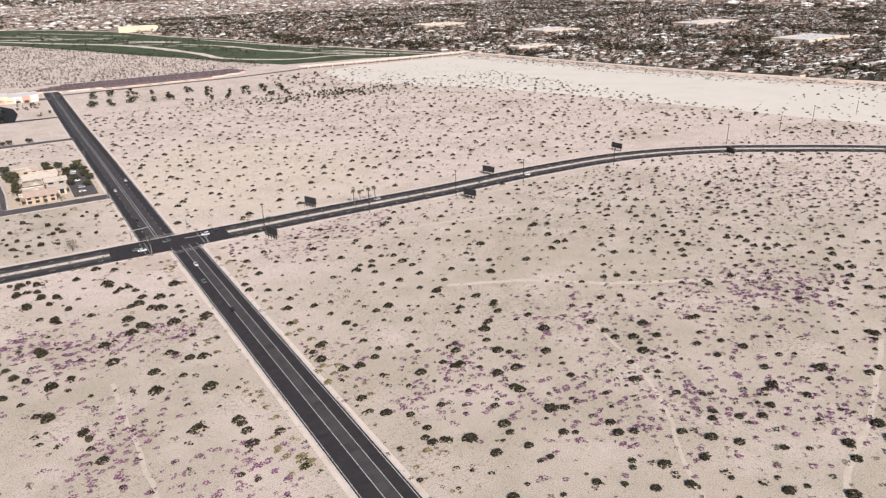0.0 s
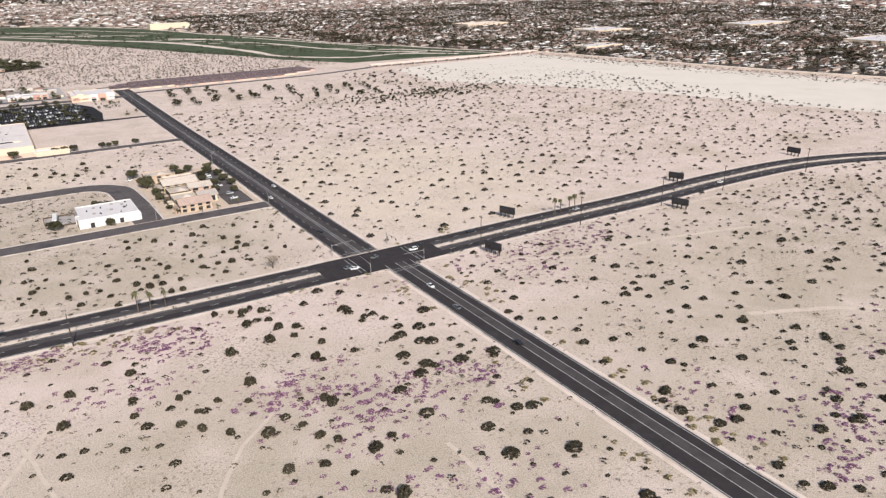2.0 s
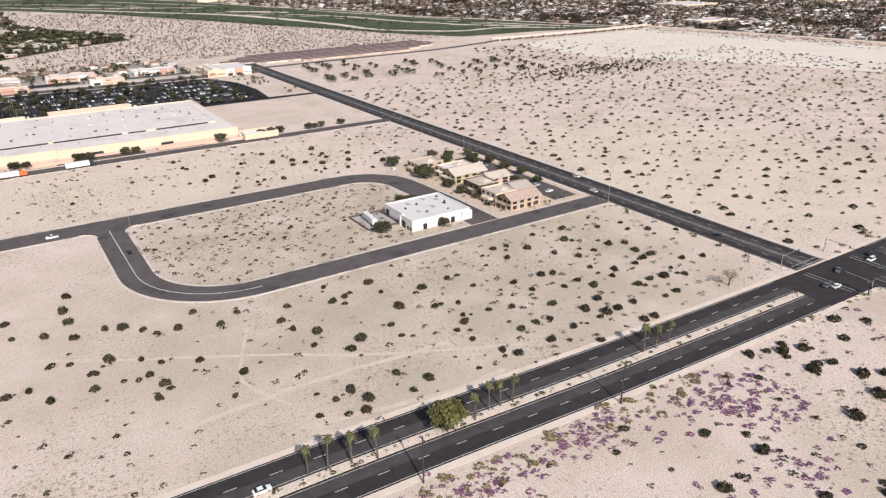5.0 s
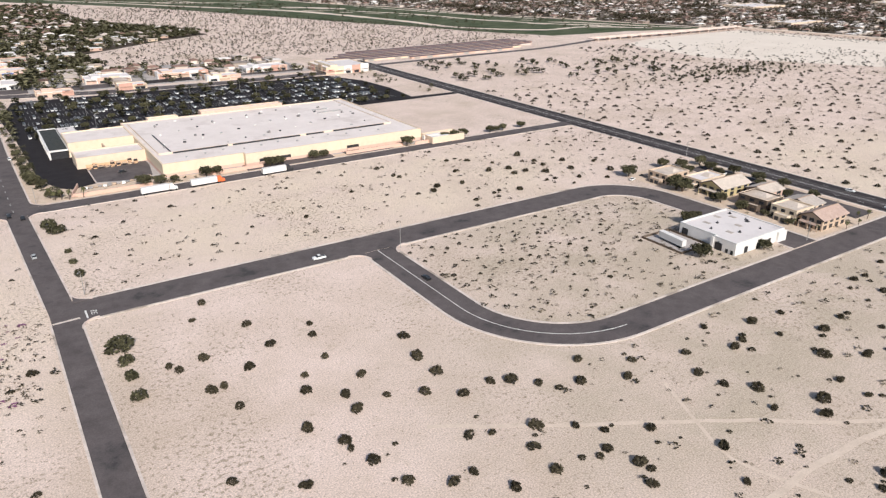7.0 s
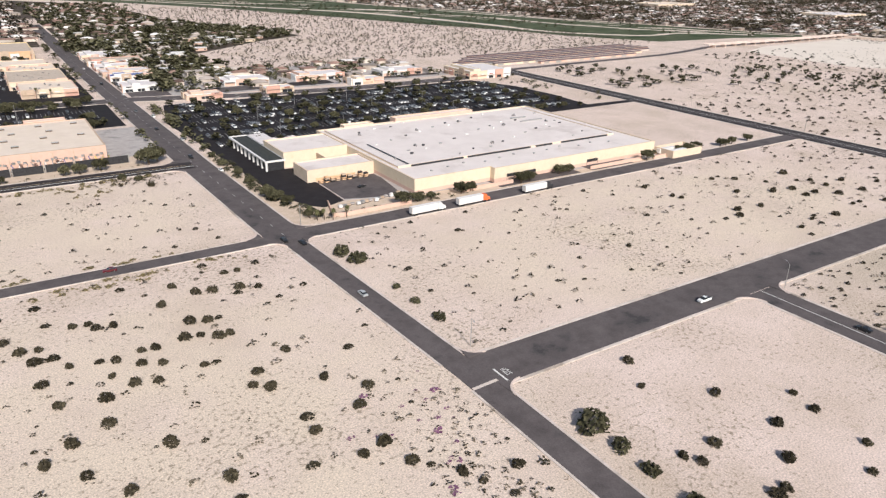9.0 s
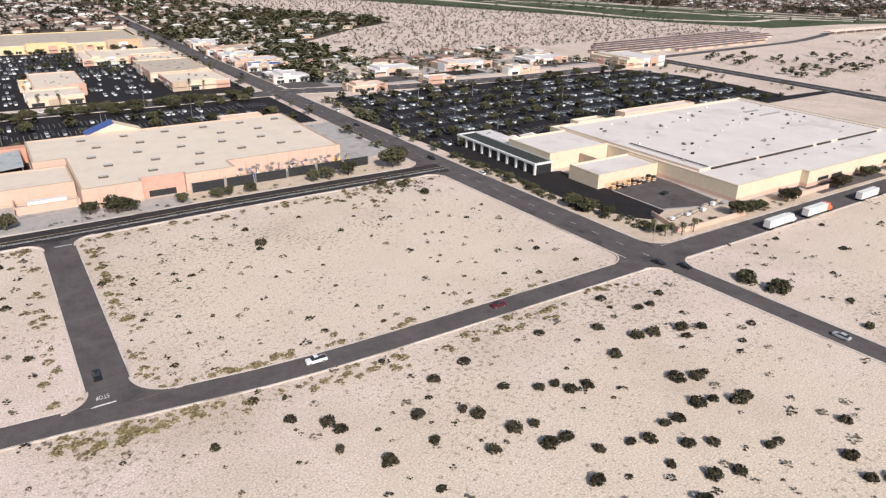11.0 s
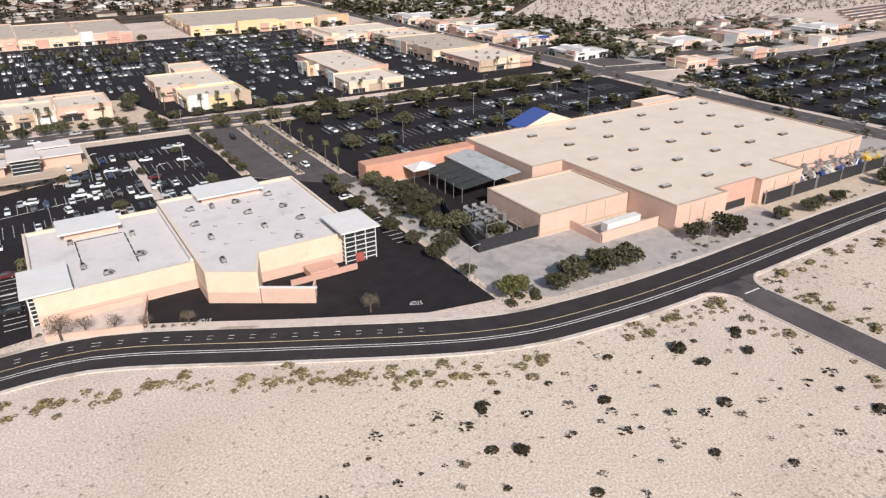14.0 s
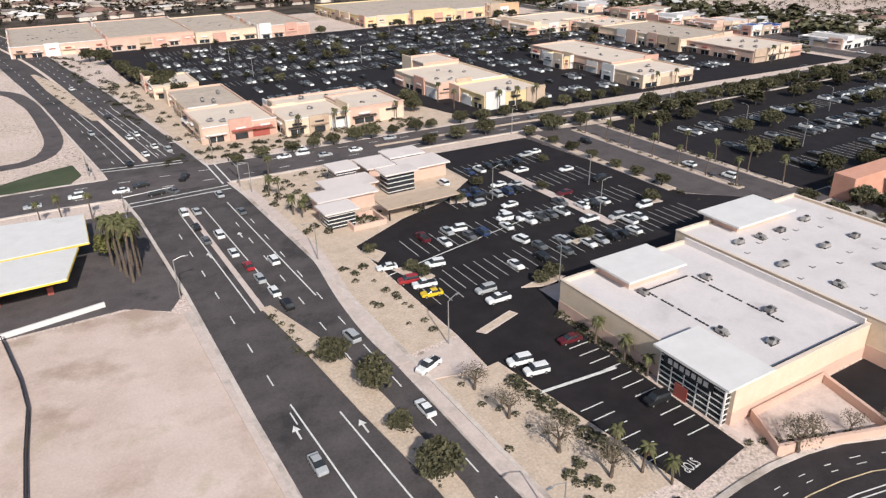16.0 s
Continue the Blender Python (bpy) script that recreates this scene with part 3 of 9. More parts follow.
single("driveway_apron", Shape().prism([(-326.8, 493.1), (-325.4, 492.9), (-320.2, 491.6), (-319.8, 497.2), (-325.2, 496.4), (-326.8, 496.0)], -0.05, 0.1), CONCRETE, "pink concrete driveway apron at an avenue", "driveway", kind="structure")
single("lawn", Shape().prism([(-372, 563.4), (-352.3, 563.0), (-347.7, 564.3), (-345.4, 568.5), (-346.2, 575.0), (-351.9, 573.1), (-360, 568.4)], -0.05, 0.035), GRASS, "small green lawn beside a crossing", "lawn", kind="structure")
single("perimeter_lane", Shape().ribbon(smooth_line([(-380, 660), (-357, 646), (-350.5, 628), (-348.2, 605), (-348.0, 590), (-351, 581.5), (-358, 579.5), (-380, 580)], 3), -1.6, 1.6, -0.05, 0.03), ASPHALT_WORN, "grey lane curving round a sandy basin", "lane", kind="structure")
# crosswalk and stop lines on the big crossing
s = Shape()
for a, b in (((-341, 549.5), (-327, 549.5)), ((-341, 551), (-327, 551)), ((-343, 568.2), (-330.5, 566)), ((-343, 569.6), (-330.5, 567.4)), ((-327.5, 552), (-327.5, 563)), ((-326.3, 552), (-326.3, 563))):
    s.ribbon([a, b], -0.12, 0.12, 0.095, 0.107)
marking("crosswalk", s, AVENUE)


# car parks
def lot(name, label, ring, material, level_z):
    return single(name, Shape().prism(ring, -0.05, level_z), material, label, "car park", kind="structure")


def stalls(parent, z, rows, pitch=1.38, depth=2.6, material=None):
    """White bay lines: rows of (x0, x1, y, 'x') or (y0, y1, x, 'y')."""
    s = Shape()
    for a, b, c, axis in rows:
        k = a
        while k <= b:
            if axis == "x":
                s.box(k - 0.05, c - depth, z, k + 0.05, c + depth, z + 0.012)
            else:
                s.box(c - depth, k - 0.05, z, c + depth, k + 0.05, z + 0.012)
            k += pitch
    return tagged(part("bay_lines", s, material or PAINT_WORN, parent), kind="stuff")


LOT_W = lot("car_park_1", "large dark asphalt car park full of cars and small trees", [(-138, 454), (-33, 454), (-33, 452.6), (24, 452.6), (24, 456.4), (3, 457.4), (5.5, 480), (4, 505), (-5, 527), (-142, 532), (-148, 500), (-145.3, 460), (-143.4, 410), (-140, 398.6), (-137, 395.4), (-131, 397.8), (-131, 429), (-138, 430)], ASPHALT_NEW, 0.024)
stalls(LOT_W, 0.024, [(-141, -2, y, "x") for y in (463, 474, 485, 496, 507, 518)])
LOT_H = lot("car_park_2", "dark asphalt car park with olive trees before a hardware store", rect(-257.6, 503, -160, 546), ASPHALT_NEW, 0.026)
stalls(LOT_H, 0.026, [(-250, -165, y, "x") for y in (511, 522, 533)])
LOT_S = lot("car_park_3", "fresh black asphalt car park beside an office supply shop", [(-319.6, 521), (-319.6, 497.5), (-320.0, 492.0), (-313, 492.6), (-307.6, 496.5), (-307.6, 500.8), (-261.3, 500.8), (-273, 512), (-275.5, 546.5), (-295.6, 547.5), (-295.6, 533.5), (-303, 528), (-311, 525.5)], ASPHALT_NEW, 0.028)
part("shop_front_bays", Shape().prism([(-319, 493.6), (-316.2, 472.4), (-309.6, 473.4), (-309.4, 495)], -0.05, 0.026), ASPHALT_NEW, LOT_S)
part("rear_lane", Shape().prism([(-297.5, 475.4), (-298.2, 469.8), (-286.2, 463.2), (-270.4, 455.2), (-262.0, 453.6), (-261.3, 500.8), (-269.8, 500.8), (-269.8, 472.8), (-284, 472.8), (-291.1, 475.4)], -0.05, 0.027), ASPHALT_NEW, LOT_S)
stalls(LOT_S, 0.028, [(-318, -314, 506, "x"), (-314, -276, 507.5, "x"), (-314.5, -278, 517, "x"), (-303, -278, 527, "x"), (-296, -279, 537, "x")], pitch=1.38, depth=2.5)
stalls(LOT_S, 0.028, [(476.5, 491, -311.0, "y"), (476, 484, -316.0, "y")], depth=1.15, material=PAINT)
stalls(LOT_S, 0.028, [(474, 490, -263.2, "y")], depth=1.2, material=PAINT)
part("walkway_strip", Shape().ribbon([(-289.2, 533.6), (-289.0, 509.6)], -0.75, 0.75, 0.0, 0.075), CONCRETE, LOT_S)
part("cart_lane", Shape().ribbon([(-320, 512), (-294, 517.5)], -0.07, 0.07, 0.028, 0.04), PAINT, LOT_S)
part("hatched_lane", Shape().ribbon([(-319.0, 486.6), (-310.6, 485.9)], -0.16, 0.16, 0.028, 0.04), PAINT, LOT_S)
LOT_P = lot("car_park_4", "broad dark asphalt car park of a shopping plaza", [(-318, 600), (-282, 588), (-276, 562), (-162, 557), (-163, 645), (-170, 686), (-330, 690), (-328, 640)], ASPHALT_NEW, 0.026)
stalls(LOT_P, 0.026, [(-318, -180, y, "x") for y in (622, 633, 644, 655, 666, 676)])
single("driveway", Shape().prism([(-261.2, 500), (-254.2, 500), (-254.2, 502.8), (-257.8, 502.8), (-257.8, 546), (-273.5, 549), (-275.4, 546), (-272.8, 512.2)], -0.05, 0.022), ASPHALT_WORN, "worn asphalt driveway lined with palms and olive trees", "driveway", kind="structure")
single("loading_yard", Shape().prism([(-260.8, 456), (-256, 450.3), (-240, 448.9), (-228, 448.6), (-210, 449.2), (-210, 456), (-229, 456), (-229, 464.5), (-247, 464.5), (-254, 468), (-255.5, 500), (-261, 499.5)], -0.05, 0.03), YARD, "grey concrete loading yard behind a hardware store", "yard", kind="structure")
single("service_yard", Shape().prism([(-130.8, 398), (-116, 393), (-20, 387.2), (-20, 395), (-30, 396), (-114, 396), (-114, 414), (-130.8, 414)], -0.05, 0.027), YARD, "worn concrete delivery yard behind a supermarket", "yard", kind="structure")
PLOTS_1 = [([(-325.6, 474.4), (-316.3, 473.6), (-319.1, 493.6), (-319.6, 496.2), (-325.6, 496.2)], GRAVEL, "planted gravel strip between car park and avenue"), ([(-325.6, 497.2), (-319.8, 497.8), (-319.8, 521), (-311, 525.7), (-303, 528.2), (-295.7, 533.5), (-295.7, 549.5), (-325.6, 552)], GRAVEL, "gravel beds and pavement along the avenue"), ([(-309.3, 473.6), (-298.6, 469.8), (-297.6, 475.6), (-270, 475.6), (-269.6, 500.6), (-307.4, 500.6), (-309.2, 495.4)], CONCRETE, "concrete apron round a shop"), ([(-327, 566), (-318, 565.5), (-285, 561.6), (-276, 563), (-282, 588), (-309, 594), (-318, 640), (-334, 640)], GRAVEL, "gravel planting round plaza restaurants"), ([(-262, 455), (-258, 450.6), (-246, 449.4), (-228, 448.8), (-165, 449.4), (-163, 463), (-210, 456.5), (-230, 456.5), (-256, 456.5)], GRAVEL, "sandy planting strip along a street")]
PLOTS_2 = [([(-147.2, 387.2), (-131, 386.4), (-20, 387.0), (-22, 390.5), (-130.8, 397), (-138.2, 398), (-143.5, 410), (-145.2, 455), (-148.2, 455)], GRAVEL, "gravel strip with shrubs and a low wall"), ([(-22, 286), (2, 271.2), (22.5, 271.2), (23.5, 327), (1, 327), (-6.6, 312), (-6.8, 275), (-2, 271.4)], GRAVEL, "sandy gravel yard round small office houses"), ([(-346, 520), (-342, 517), (-340.2, 520), (-340, 548), (-420, 552), (-420, 520)], ASPHALT_WORN, "oil-stained asphalt forecourt of a filling station"), ([(-420, 451), (-340.3, 451), (-340.3, 515), (-345, 519.5), (-420, 519.5)], BARE_LOT, "bare pink sandy lot beside an avenue")]
for k, (ring, mat, lab) in enumerate(PLOTS_1 + PLOTS_2):
    if k == 6:
        ring = rect(-6.5, 271.3, 23.2, 327)
    single("plot_%d" % (k + 1), Shape().prism(ring, -0.05, 0.012 + 0.001 * k), mat, lab, "plot", kind="structure")


# planted islands of the shop's car park and the strips along the driveway
for ring in ([(-318.6, 513.0), (-316.2, 512.6), (-315.6, 509.2), (-317.4, 508.6)], [(-308.6, 501.9), (-304.6, 502.6), (-303.6, 501.6), (-306.4, 500.9)], [(-317.8, 497.2), (-317.2, 496.4), (-312.5, 497.8), (-312.9, 498.7)],
             [(-320.0, 518.8), (-318.8, 520.2), (-317.6, 517.4), (-319.2, 515.9)], [(-303, 526.6), (-300.6, 525.8), (-299.8, 527.4), (-302, 528.2)], [(-297, 507.2), (-293.5, 507.6), (-293.5, 508.4), (-297, 508.2)], [(-281.5, 512), (-278, 511.4), (-278, 512.6), (-281, 513)]):
    isle = single("parking_island", Shape().prism(inset(ring, 0.15), 0.0, 0.1), GRAVEL, "tan gravel parking island with a pale kerb", "parking island", kind="structure")
    part("kerb", Shape().band(ring, inset(ring, 0.148), 0.0, 0.13), CONCRETE, isle)
for x0, x1, y0, y1 in ((-265.6, -264.2, 509, 545.6), (-259.2, -257.9, 505.5, 545.6), (-274.2, -272.6, 514, 546.4)):
    isle = single("driveway_median", Shape().prism(rect(x0 + 0.2, y0, x1 - 0.2, y1), 0.0, 0.11), GRAVEL, "long planted median strip with a pale kerb", "median", kind="structure")
    part("kerb", Shape().box(x0, y0, 0, x0 + 0.198, y1, 0.14).box(x1 - 0.198, y0, 0, x1, y1, 0.14), CONCRETE, isle)
for ring, lab in (([(-93, 396), (-93, 387.4), (-66, 387.2), (-66, 391.5)], "dark asphalt truck court behind a supermarket"), ([(-62, 391.5), (-62, 387.2), (-46, 387.1), (-46, 391.5)], "dark asphalt truck court by loading doors"), ([(-130.6, 413.8), (-130.6, 398.6), (-117, 394.0), (-115, 409), (-115, 413.8)], "dark asphalt yard beside a supermarket")):
    single("truck_court", Shape().prism(ring, -0.04, 0.033), ASPHALT_WORN, lab, "yard", kind="structure")

lay_edges()


def corner(cx, cy, sx, sy, radius, material):
    """A rounded street corner with its curved kerb."""
    ob = single("street_corner", Shape().prism([(cx - sx * 0.3, cy - sy * 0.3)] + [(cx + sx * radius * (1 - math.sin(k * math.pi / 20)), cy + sy * radius * (1 - math.cos(k * math.pi / 20))) for k in range(11)], -0.05, 0.16), material, "rounded asphalt street corner", "road", kind="structure")
    edge = [(cx + sx * radius * (1 - math.sin(k * math.pi / 20)), cy + sy * radius * (1 - math.cos(k * math.pi / 20))) for k in range(11)]
    part("kerb", Shape().ribbon(edge, -0.13, 0.13, 0, 0.2), CONCRETE, ob)


for cx, cy, sx, sy, radius in ((-232.75, 386.0, 1, 1, 5.0), (-237.5, 387.2, -1, 1, 3.0), (-232.95, 441.3, 1, -1, 3.5), (-237.65, 441.2, -1, -1, 3.5), (-145.7, 317.6, 1, -1, 3.0), (-145.6, 325.6, 1, 1, 3.0), (-92.8, 317.3, -1, -1, 3.5), (-86.4, 317.3, 1, -1, 3.5), (-147.2, 385.8, 1, 1, 4.0), (-155.6, 384.4, -1, 1, 3.5), (-148.3, 379.9, 1, -1, 3.0), (-152.8, 380.3, -1, -1, 3.0), (-157.0, 441.6, -1, -1, 4.0), (-157.2, 448.4, -1, 1, 4.0), (-325.3, 470.1, 1, 1, 4.2)):
    corner(cx, cy, sx, sy, radius, ASPHALT_WORN)



def clumps(shape, centre, radius, height, count, size, seed, squash=1.0, inner=0.35):
    """A crown of many small leaf tufts scattered through an uneven dome."""
    r = random.Random(seed)
    lobes = [(r.uniform(0, 6.28), r.uniform(0.7, 1.15)) for _ in range(6)]
    for _ in range(count):
        a = r.uniform(0, 2 * math.pi)
        u = r.uniform(-0.15, 1.0)
        k = r.uniform(inner, 1.0) ** 0.5
        bump = 1.0
        for la, lk in lobes:
            if math.cos(a - la) > 0.75:
                bump = lk
        rr = radius * k * bump * math.sqrt(max(0.0, 1 - u * u * 0.8))
        p = Vector((centre[0] + rr * math.cos(a), centre[1] + rr * math.sin(a) * squash, centre[2] + height * u * k))
        n = Vector((r.gauss(0, 1), r.gauss(0, 1), r.gauss(0.5, 1))).normalized()
        side = n.orthogonal().normalized()
        up = n.cross(side)
        t = r.uniform(0, 6.28)
        e = side * math.cos(t) + up * math.sin(t)
        f = n.cross(e)
        s = size * r.uniform(0.6, 1.3)
        q = n * s * 0.35
        shape.add([p - e * s - f * s * 0.5, p + e * s * 0.8 - f * s * 0.6 + q, p + e * s + f * s * 0.6, p - e * s * 0.7 + f * s * 0.7 + q], [(0, 1, 2), (0, 2, 3)])
    return shape


# ---------------------------------------------------------------- buildings
def block(parent, ring, height, wall_material, roof_material, parapet=0.35, thick=0.25, base=None, base_height=0.0, cap=None):
    """Walls with a parapet, and a roof deck set down inside it."""
    inner = inset(ring, thick)
    wall = part("wall", Shape().band(ring, inner, -0.05, height), wall_material, parent)
    part("roof", Shape().prism(inset(ring, thick + 0.002), height - parapet - 0.15, height - parapet), roof_material, parent)
    if base is not None:
        part("base_course", Shape().band(inset(ring, -0.04), inset(ring, -0.003), -0.04, base_height), base, wall)
    if cap is not None:
        part("coping", Shape().band(inset(ring, -0.05), inset(ring, thick + 0.05), height + 0.002, height + 0.06), cap, wall)
    return wall


def roof_unit(x, y, z, w=0.85, d=0.62, h=0.36):
    """A roof-top air conditioner: casing, fan cowl and skids."""
    s = Shape().box(-w / 2, -d / 2, 0.12, w / 2, d / 2, 0.12 + h)
    ob = thing("air_conditioner", "grey metal air conditioner on a flat roof", "air conditioner", "roof air conditioners", pose(x, y, z, 0, 0, random.choice((0, 90, 180))))
    part("casing", s, UNIT_GREY, ob)
    part("fan_cowl", Shape().tube((-w * 0.2, 0, 0.122 + h), (-w * 0.2, 0, 0.22 + h), d * 0.36, sides=10), DARK_METAL, ob)
    part("coil_panel", Shape().box(w * 0.08, -d / 2 - 0.03, 0.2, w / 2 - 0.05, -d / 2 - 0.004, 0.08 + h), DARK_METAL, ob)
    part("hood", Shape().add([(w / 2 + 0.003, -d * 0.4, 0.2), (w / 2 + 0.35, -d * 0.4, 0.2), (w / 2 + 0.003, -d * 0.4, 0.1 + h), (w / 2 + 0.003, d * 0.4, 0.2), (w / 2 + 0.35, d * 0.4, 0.2), (w / 2 + 0.003, d * 0.4, 0.1 + h)], [(0, 1, 2), (3, 5, 4), (1, 4, 5, 2), (0, 3, 4, 1), (0, 2, 5, 3)]), UNIT_GREY, ob)
    part("skid", Shape().box(-w / 2 - 0.1, -d / 2, 0, w / 2 + 0.1, -d / 2 + 0.12, 0.12), DARK_METAL, ob)
    part("skid", Shape().box(-w / 2 - 0.1, d / 2 - 0.12, 0, w / 2 + 0.1, d / 2, 0.12), DARK_METAL, ob)
    return ob


UNIT = None


def units(points, z):
    global UNIT
    for x, y in points:
        if UNIT is None:
            UNIT = roof_unit(x, y, z)
        else:
            m = pose(x, y, z, 0, 0, random.choice((0, 90, 180, 270)))
            copy_thing(UNIT, m)


def skylight_group(points, z):
    """Low curbed skylights."""
    first = None
    for x, y in points:
        if first is None:
            first = thing("skylight", "small low skylight with a pale curb on a flat roof", "skylight", "roof skylights", pose(x, y, z))
            part("curb", Shape().box(-0.9, -0.4, 0, 0.9, 0.4, 0.34), BARK, first)
            part("dome", Shape().prism(rect(-0.8, -0.3, 0.8, 0.3), 0.342, 0.44), SHADE, first)
        else:
            copy_thing(first, pose(x, y, z))


def openings(parent, spans, y, z0, z1, material, name="window", axis="x", proud=-0.03):
    """Dark glazed openings on a wall facing south (axis x) or west (axis y)."""
    for a, b in spans:
        s = Shape()
        if axis == "x":
            s.box(a, y + proud, z0, b, y + 0.05, z1)
        else:
            s.box(y + proud, a, z0, y + 0.05, b, z1)
        w = part(name, s, material, parent)
        rings = [(a - 0.06, z0 - 0.05, b + 0.06, z1 + 0.05), (a + 0.03, z0 + 0.04, b - 0.03, z1 - 0.04)]
        verts = []
        for depth in (proud - 0.04, proud - 0.003):
            for u0, v0, u1, v1 in rings:
                verts += [(u, y + depth, v) if axis == "x" else (y + depth, u, v) for u, v in rect(u0, v0, u1, v1)]
        faces = []
        for k in range(4):
            m = (k + 1) % 4
            faces += [(k, m, 4 + m, 4 + k), (8 + k, 12 + k, 12 + m, 8 + m), (k, 8 + k, 8 + m, m), (4 + k, 4 + m, 12 + m, 12 + k)]
        f = Shape().add(verts, faces)
        part("frame", f, DARK_METAL, w)


# supermarket
market = thing("supermarket", "huge cream and yellow stucco supermarket with a flat white roof", "supermarket")
block(market, [(-114.5, 393.4), (-92, 393.4), (-92, 391.6), (-33, 391.6), (-33, 452), (-114.5, 452)], 3.7, STUCCO_YELLOW, ROOF_MARKET, parapet=0.25, thick=0.3, base=STUCCO_PINK, base_height=0.9, cap=STUCCO_CREAM)
block(market, rect(-112.8, 404.5, -37, 450), 3.95, STUCCO_CREAM, ROOF_MARKET, parapet=0.22, cap=ROOF_MARKET)
# near-black stripes along the roof step and across the upper roof
for x0, x1 in ((-109, -93), (-91.5, -70), (-68, -62), (-58.5, -40)):
    part("gutter", Shape().box(x0, 404.1, 3.5, x1, 404.4, 3.9), DARK_METAL, market, "dark stripe along the roof step")
part("gutter", Shape().box(-109.6, 405, 3.96, -109.3, 428, 4.12), DARK_METAL, market)
block(market, rect(-133.2, 414.4, -114.6, 423.6), 3.2, STUCCO_CREAM, ROOF_MARKET, parapet=0.3, cap=STUCCO_CREAM)
block(market, rect(-133.2, 430.4, -114.6, 446), 4.1, STUCCO_YELLOW, ROOF_MARKET, parapet=0.3, cap=STUCCO_CREAM)
part("sign_band", Shape().box(-131, 414.28, 0.05, -120, 414.38, 1.0), STUCCO_ORANGE, market, "orange painted band")
block(market, rect(-88, 450.2, -58, 454), 4.9, STUCCO_PINK, ROOF_MARKET, cap=STUCCO_CREAM)
block(market, rect(-106, 450.2, -96, 453.4), 4.4, STUCCO_CREAM, ROOF_MARKET, cap=STUCCO_CREAM)
part("arcade_roof", Shape().box(-138.2, 429.6, 2.3, -133.45, 460.4, 2.5), SHADE_NET, market, "dark shade netting over a garden yard")
part("arcade_fascia", Shape().band(rect(-138.8, 429, -133.3, 461), rect(-138.25, 429.55, -133.4, 460.45), 2.3, 2.72), WHITE, market, "white fascia round the netting")
for k in range(10):
    part("column", Shape().box(-138.7, 429.1 + k * 3.45, 0, -138.2, 429.6 + k * 3.45, 2.298), WHITE, market)
part("rear_fence", Shape().box(-138.1, 430, 0, -138.0, 460, 2.2).box(-138.0, 429.3, 0, -133.6, 429.4, 2.2), DARK_METAL, market, "dark garden centre mesh")
part("court_wall", Shape().box(-124.0, 423.8, 0, -123.7, 430.2, 3.0), STUCCO_TAN, market, "brown wall of a small court")
part("white_roof", Shape().box(-133.0, 446.3, 2.4, -128.0, 461, 2.6), ROOF_WHITE, market)
for x0, x1 in ((-131.8, -126.5), (-125.5, -121)):
    part("hip_canopy", Shape().add([(x0, 446.5, 2.702), (x1, 446.5, 2.702), (x1, 452, 2.702), (x0, 452, 2.702), ((x0 + x1) / 2, 449, 3.9)], [(0, 1, 4), (1, 2, 4), (2, 3, 4), (3, 0, 4), (3, 2, 1, 0)]), ROOF_MARKET, market)
openings(market, [(-88, -84), (-82.5, -78.5), (-60, -56)], 391.6, 0.05, 1.7, DARK_METAL, "dock_door")
dock = block(market, rect(-33, 384.4, -20.5, 391.4), 2.2, STUCCO_CREAM, YARD, parapet=2.1, thick=0.2)
for x0, x1, y0 in ((-104, -88, 388.8), (-62, -42, 387.9), (-38, -21, 386.9)):
    part("screen_wall", Shape().box(x0, y0, 0, x1, y0 + 0.25, 1.0), STUCCO_PINK, market)
units([(-106, 440), (-98, 421), (-60, 430), (-48, 440), (-44, 428), (-88, 437), (-77, 413), (-70, 441)], 3.73)
r = random.Random(17)
for k in range(46):
    x, y = -110 + 72 * ((k * 0.618) % 1), 407 + 41 * ((k * 0.414 + 0.1) % 1)
    part("roof_vent", Shape().box(x, y, 3.73, x + r.uniform(0.3, 0.9), y + r.uniform(0.3, 0.6), 3.73 + r.uniform(0.2, 0.45)), (STEEL, WHITE, DARK_METAL)[k % 3], market)
for k in range(12):
    x = -107 + 5.6 * k
    part("roof_vent", Shape().box(x, 398 + 3 * ((k * 0.37) % 1), 3.45, x + 0.5, 398.5 + 3 * ((k * 0.37) % 1), 3.75), STEEL, market)
part("roof_duct", Shape().box(-52, 431, 3.73, -43, 431.5, 4.1).box(-52, 436, 3.73, -46, 436.5, 4.1), STEEL, market)
for k in range(9):
    pallet = thing("pallet_stack", "stack of orange and dark goods pallets against a wall", "pallet stack", "pallet stacks", pose(-130.4 + 1.55 * k, 412.6 - 0.12 * (k % 3), 0.036, 0, 0, 3 * (k % 2)))
    for i in range(2 + (k * 5) % 3):
        part("pallet", Shape().box(-0.55, -0.45, i * 0.42, 0.55, 0.45, i * 0.42 + 0.1), WOOD_DARK, pallet)
        part("load", Shape().box(-0.5, -0.4, i * 0.42 + 0.102, 0.5, 0.4, i * 0.42 + 0.4), (STUCCO_ORANGE, STUCCO_ORANGE, DARK_METAL, STUCCO_TAN)[(k + i) % 4], pallet)
r = random.Random(44)
for k in range(16):
    x = -134 + 1.15 * k
    stack = thing("pallet_stack", "stack of pale shrink-wrapped goods on pallets in a yard", "pallet stack", "yard goods", pose(x, 393.4 + 0.28 * (k % 4) + 0.1 * k * (k > 8), 0.036, 0, 0, r.uniform(-8, 8)))
    part("pallet", Shape().box(-0.5, -0.4, 0, 0.5, 0.4, 0.1), WOOD_DARK, stack)
    part("load", Shape().box(-0.45, -0.36, 0.102, 0.45, 0.36, r.uniform(0.35, 0.9)), (WHITE, STEEL, STUCCO_TAN, YARD)[k % 4], stack)
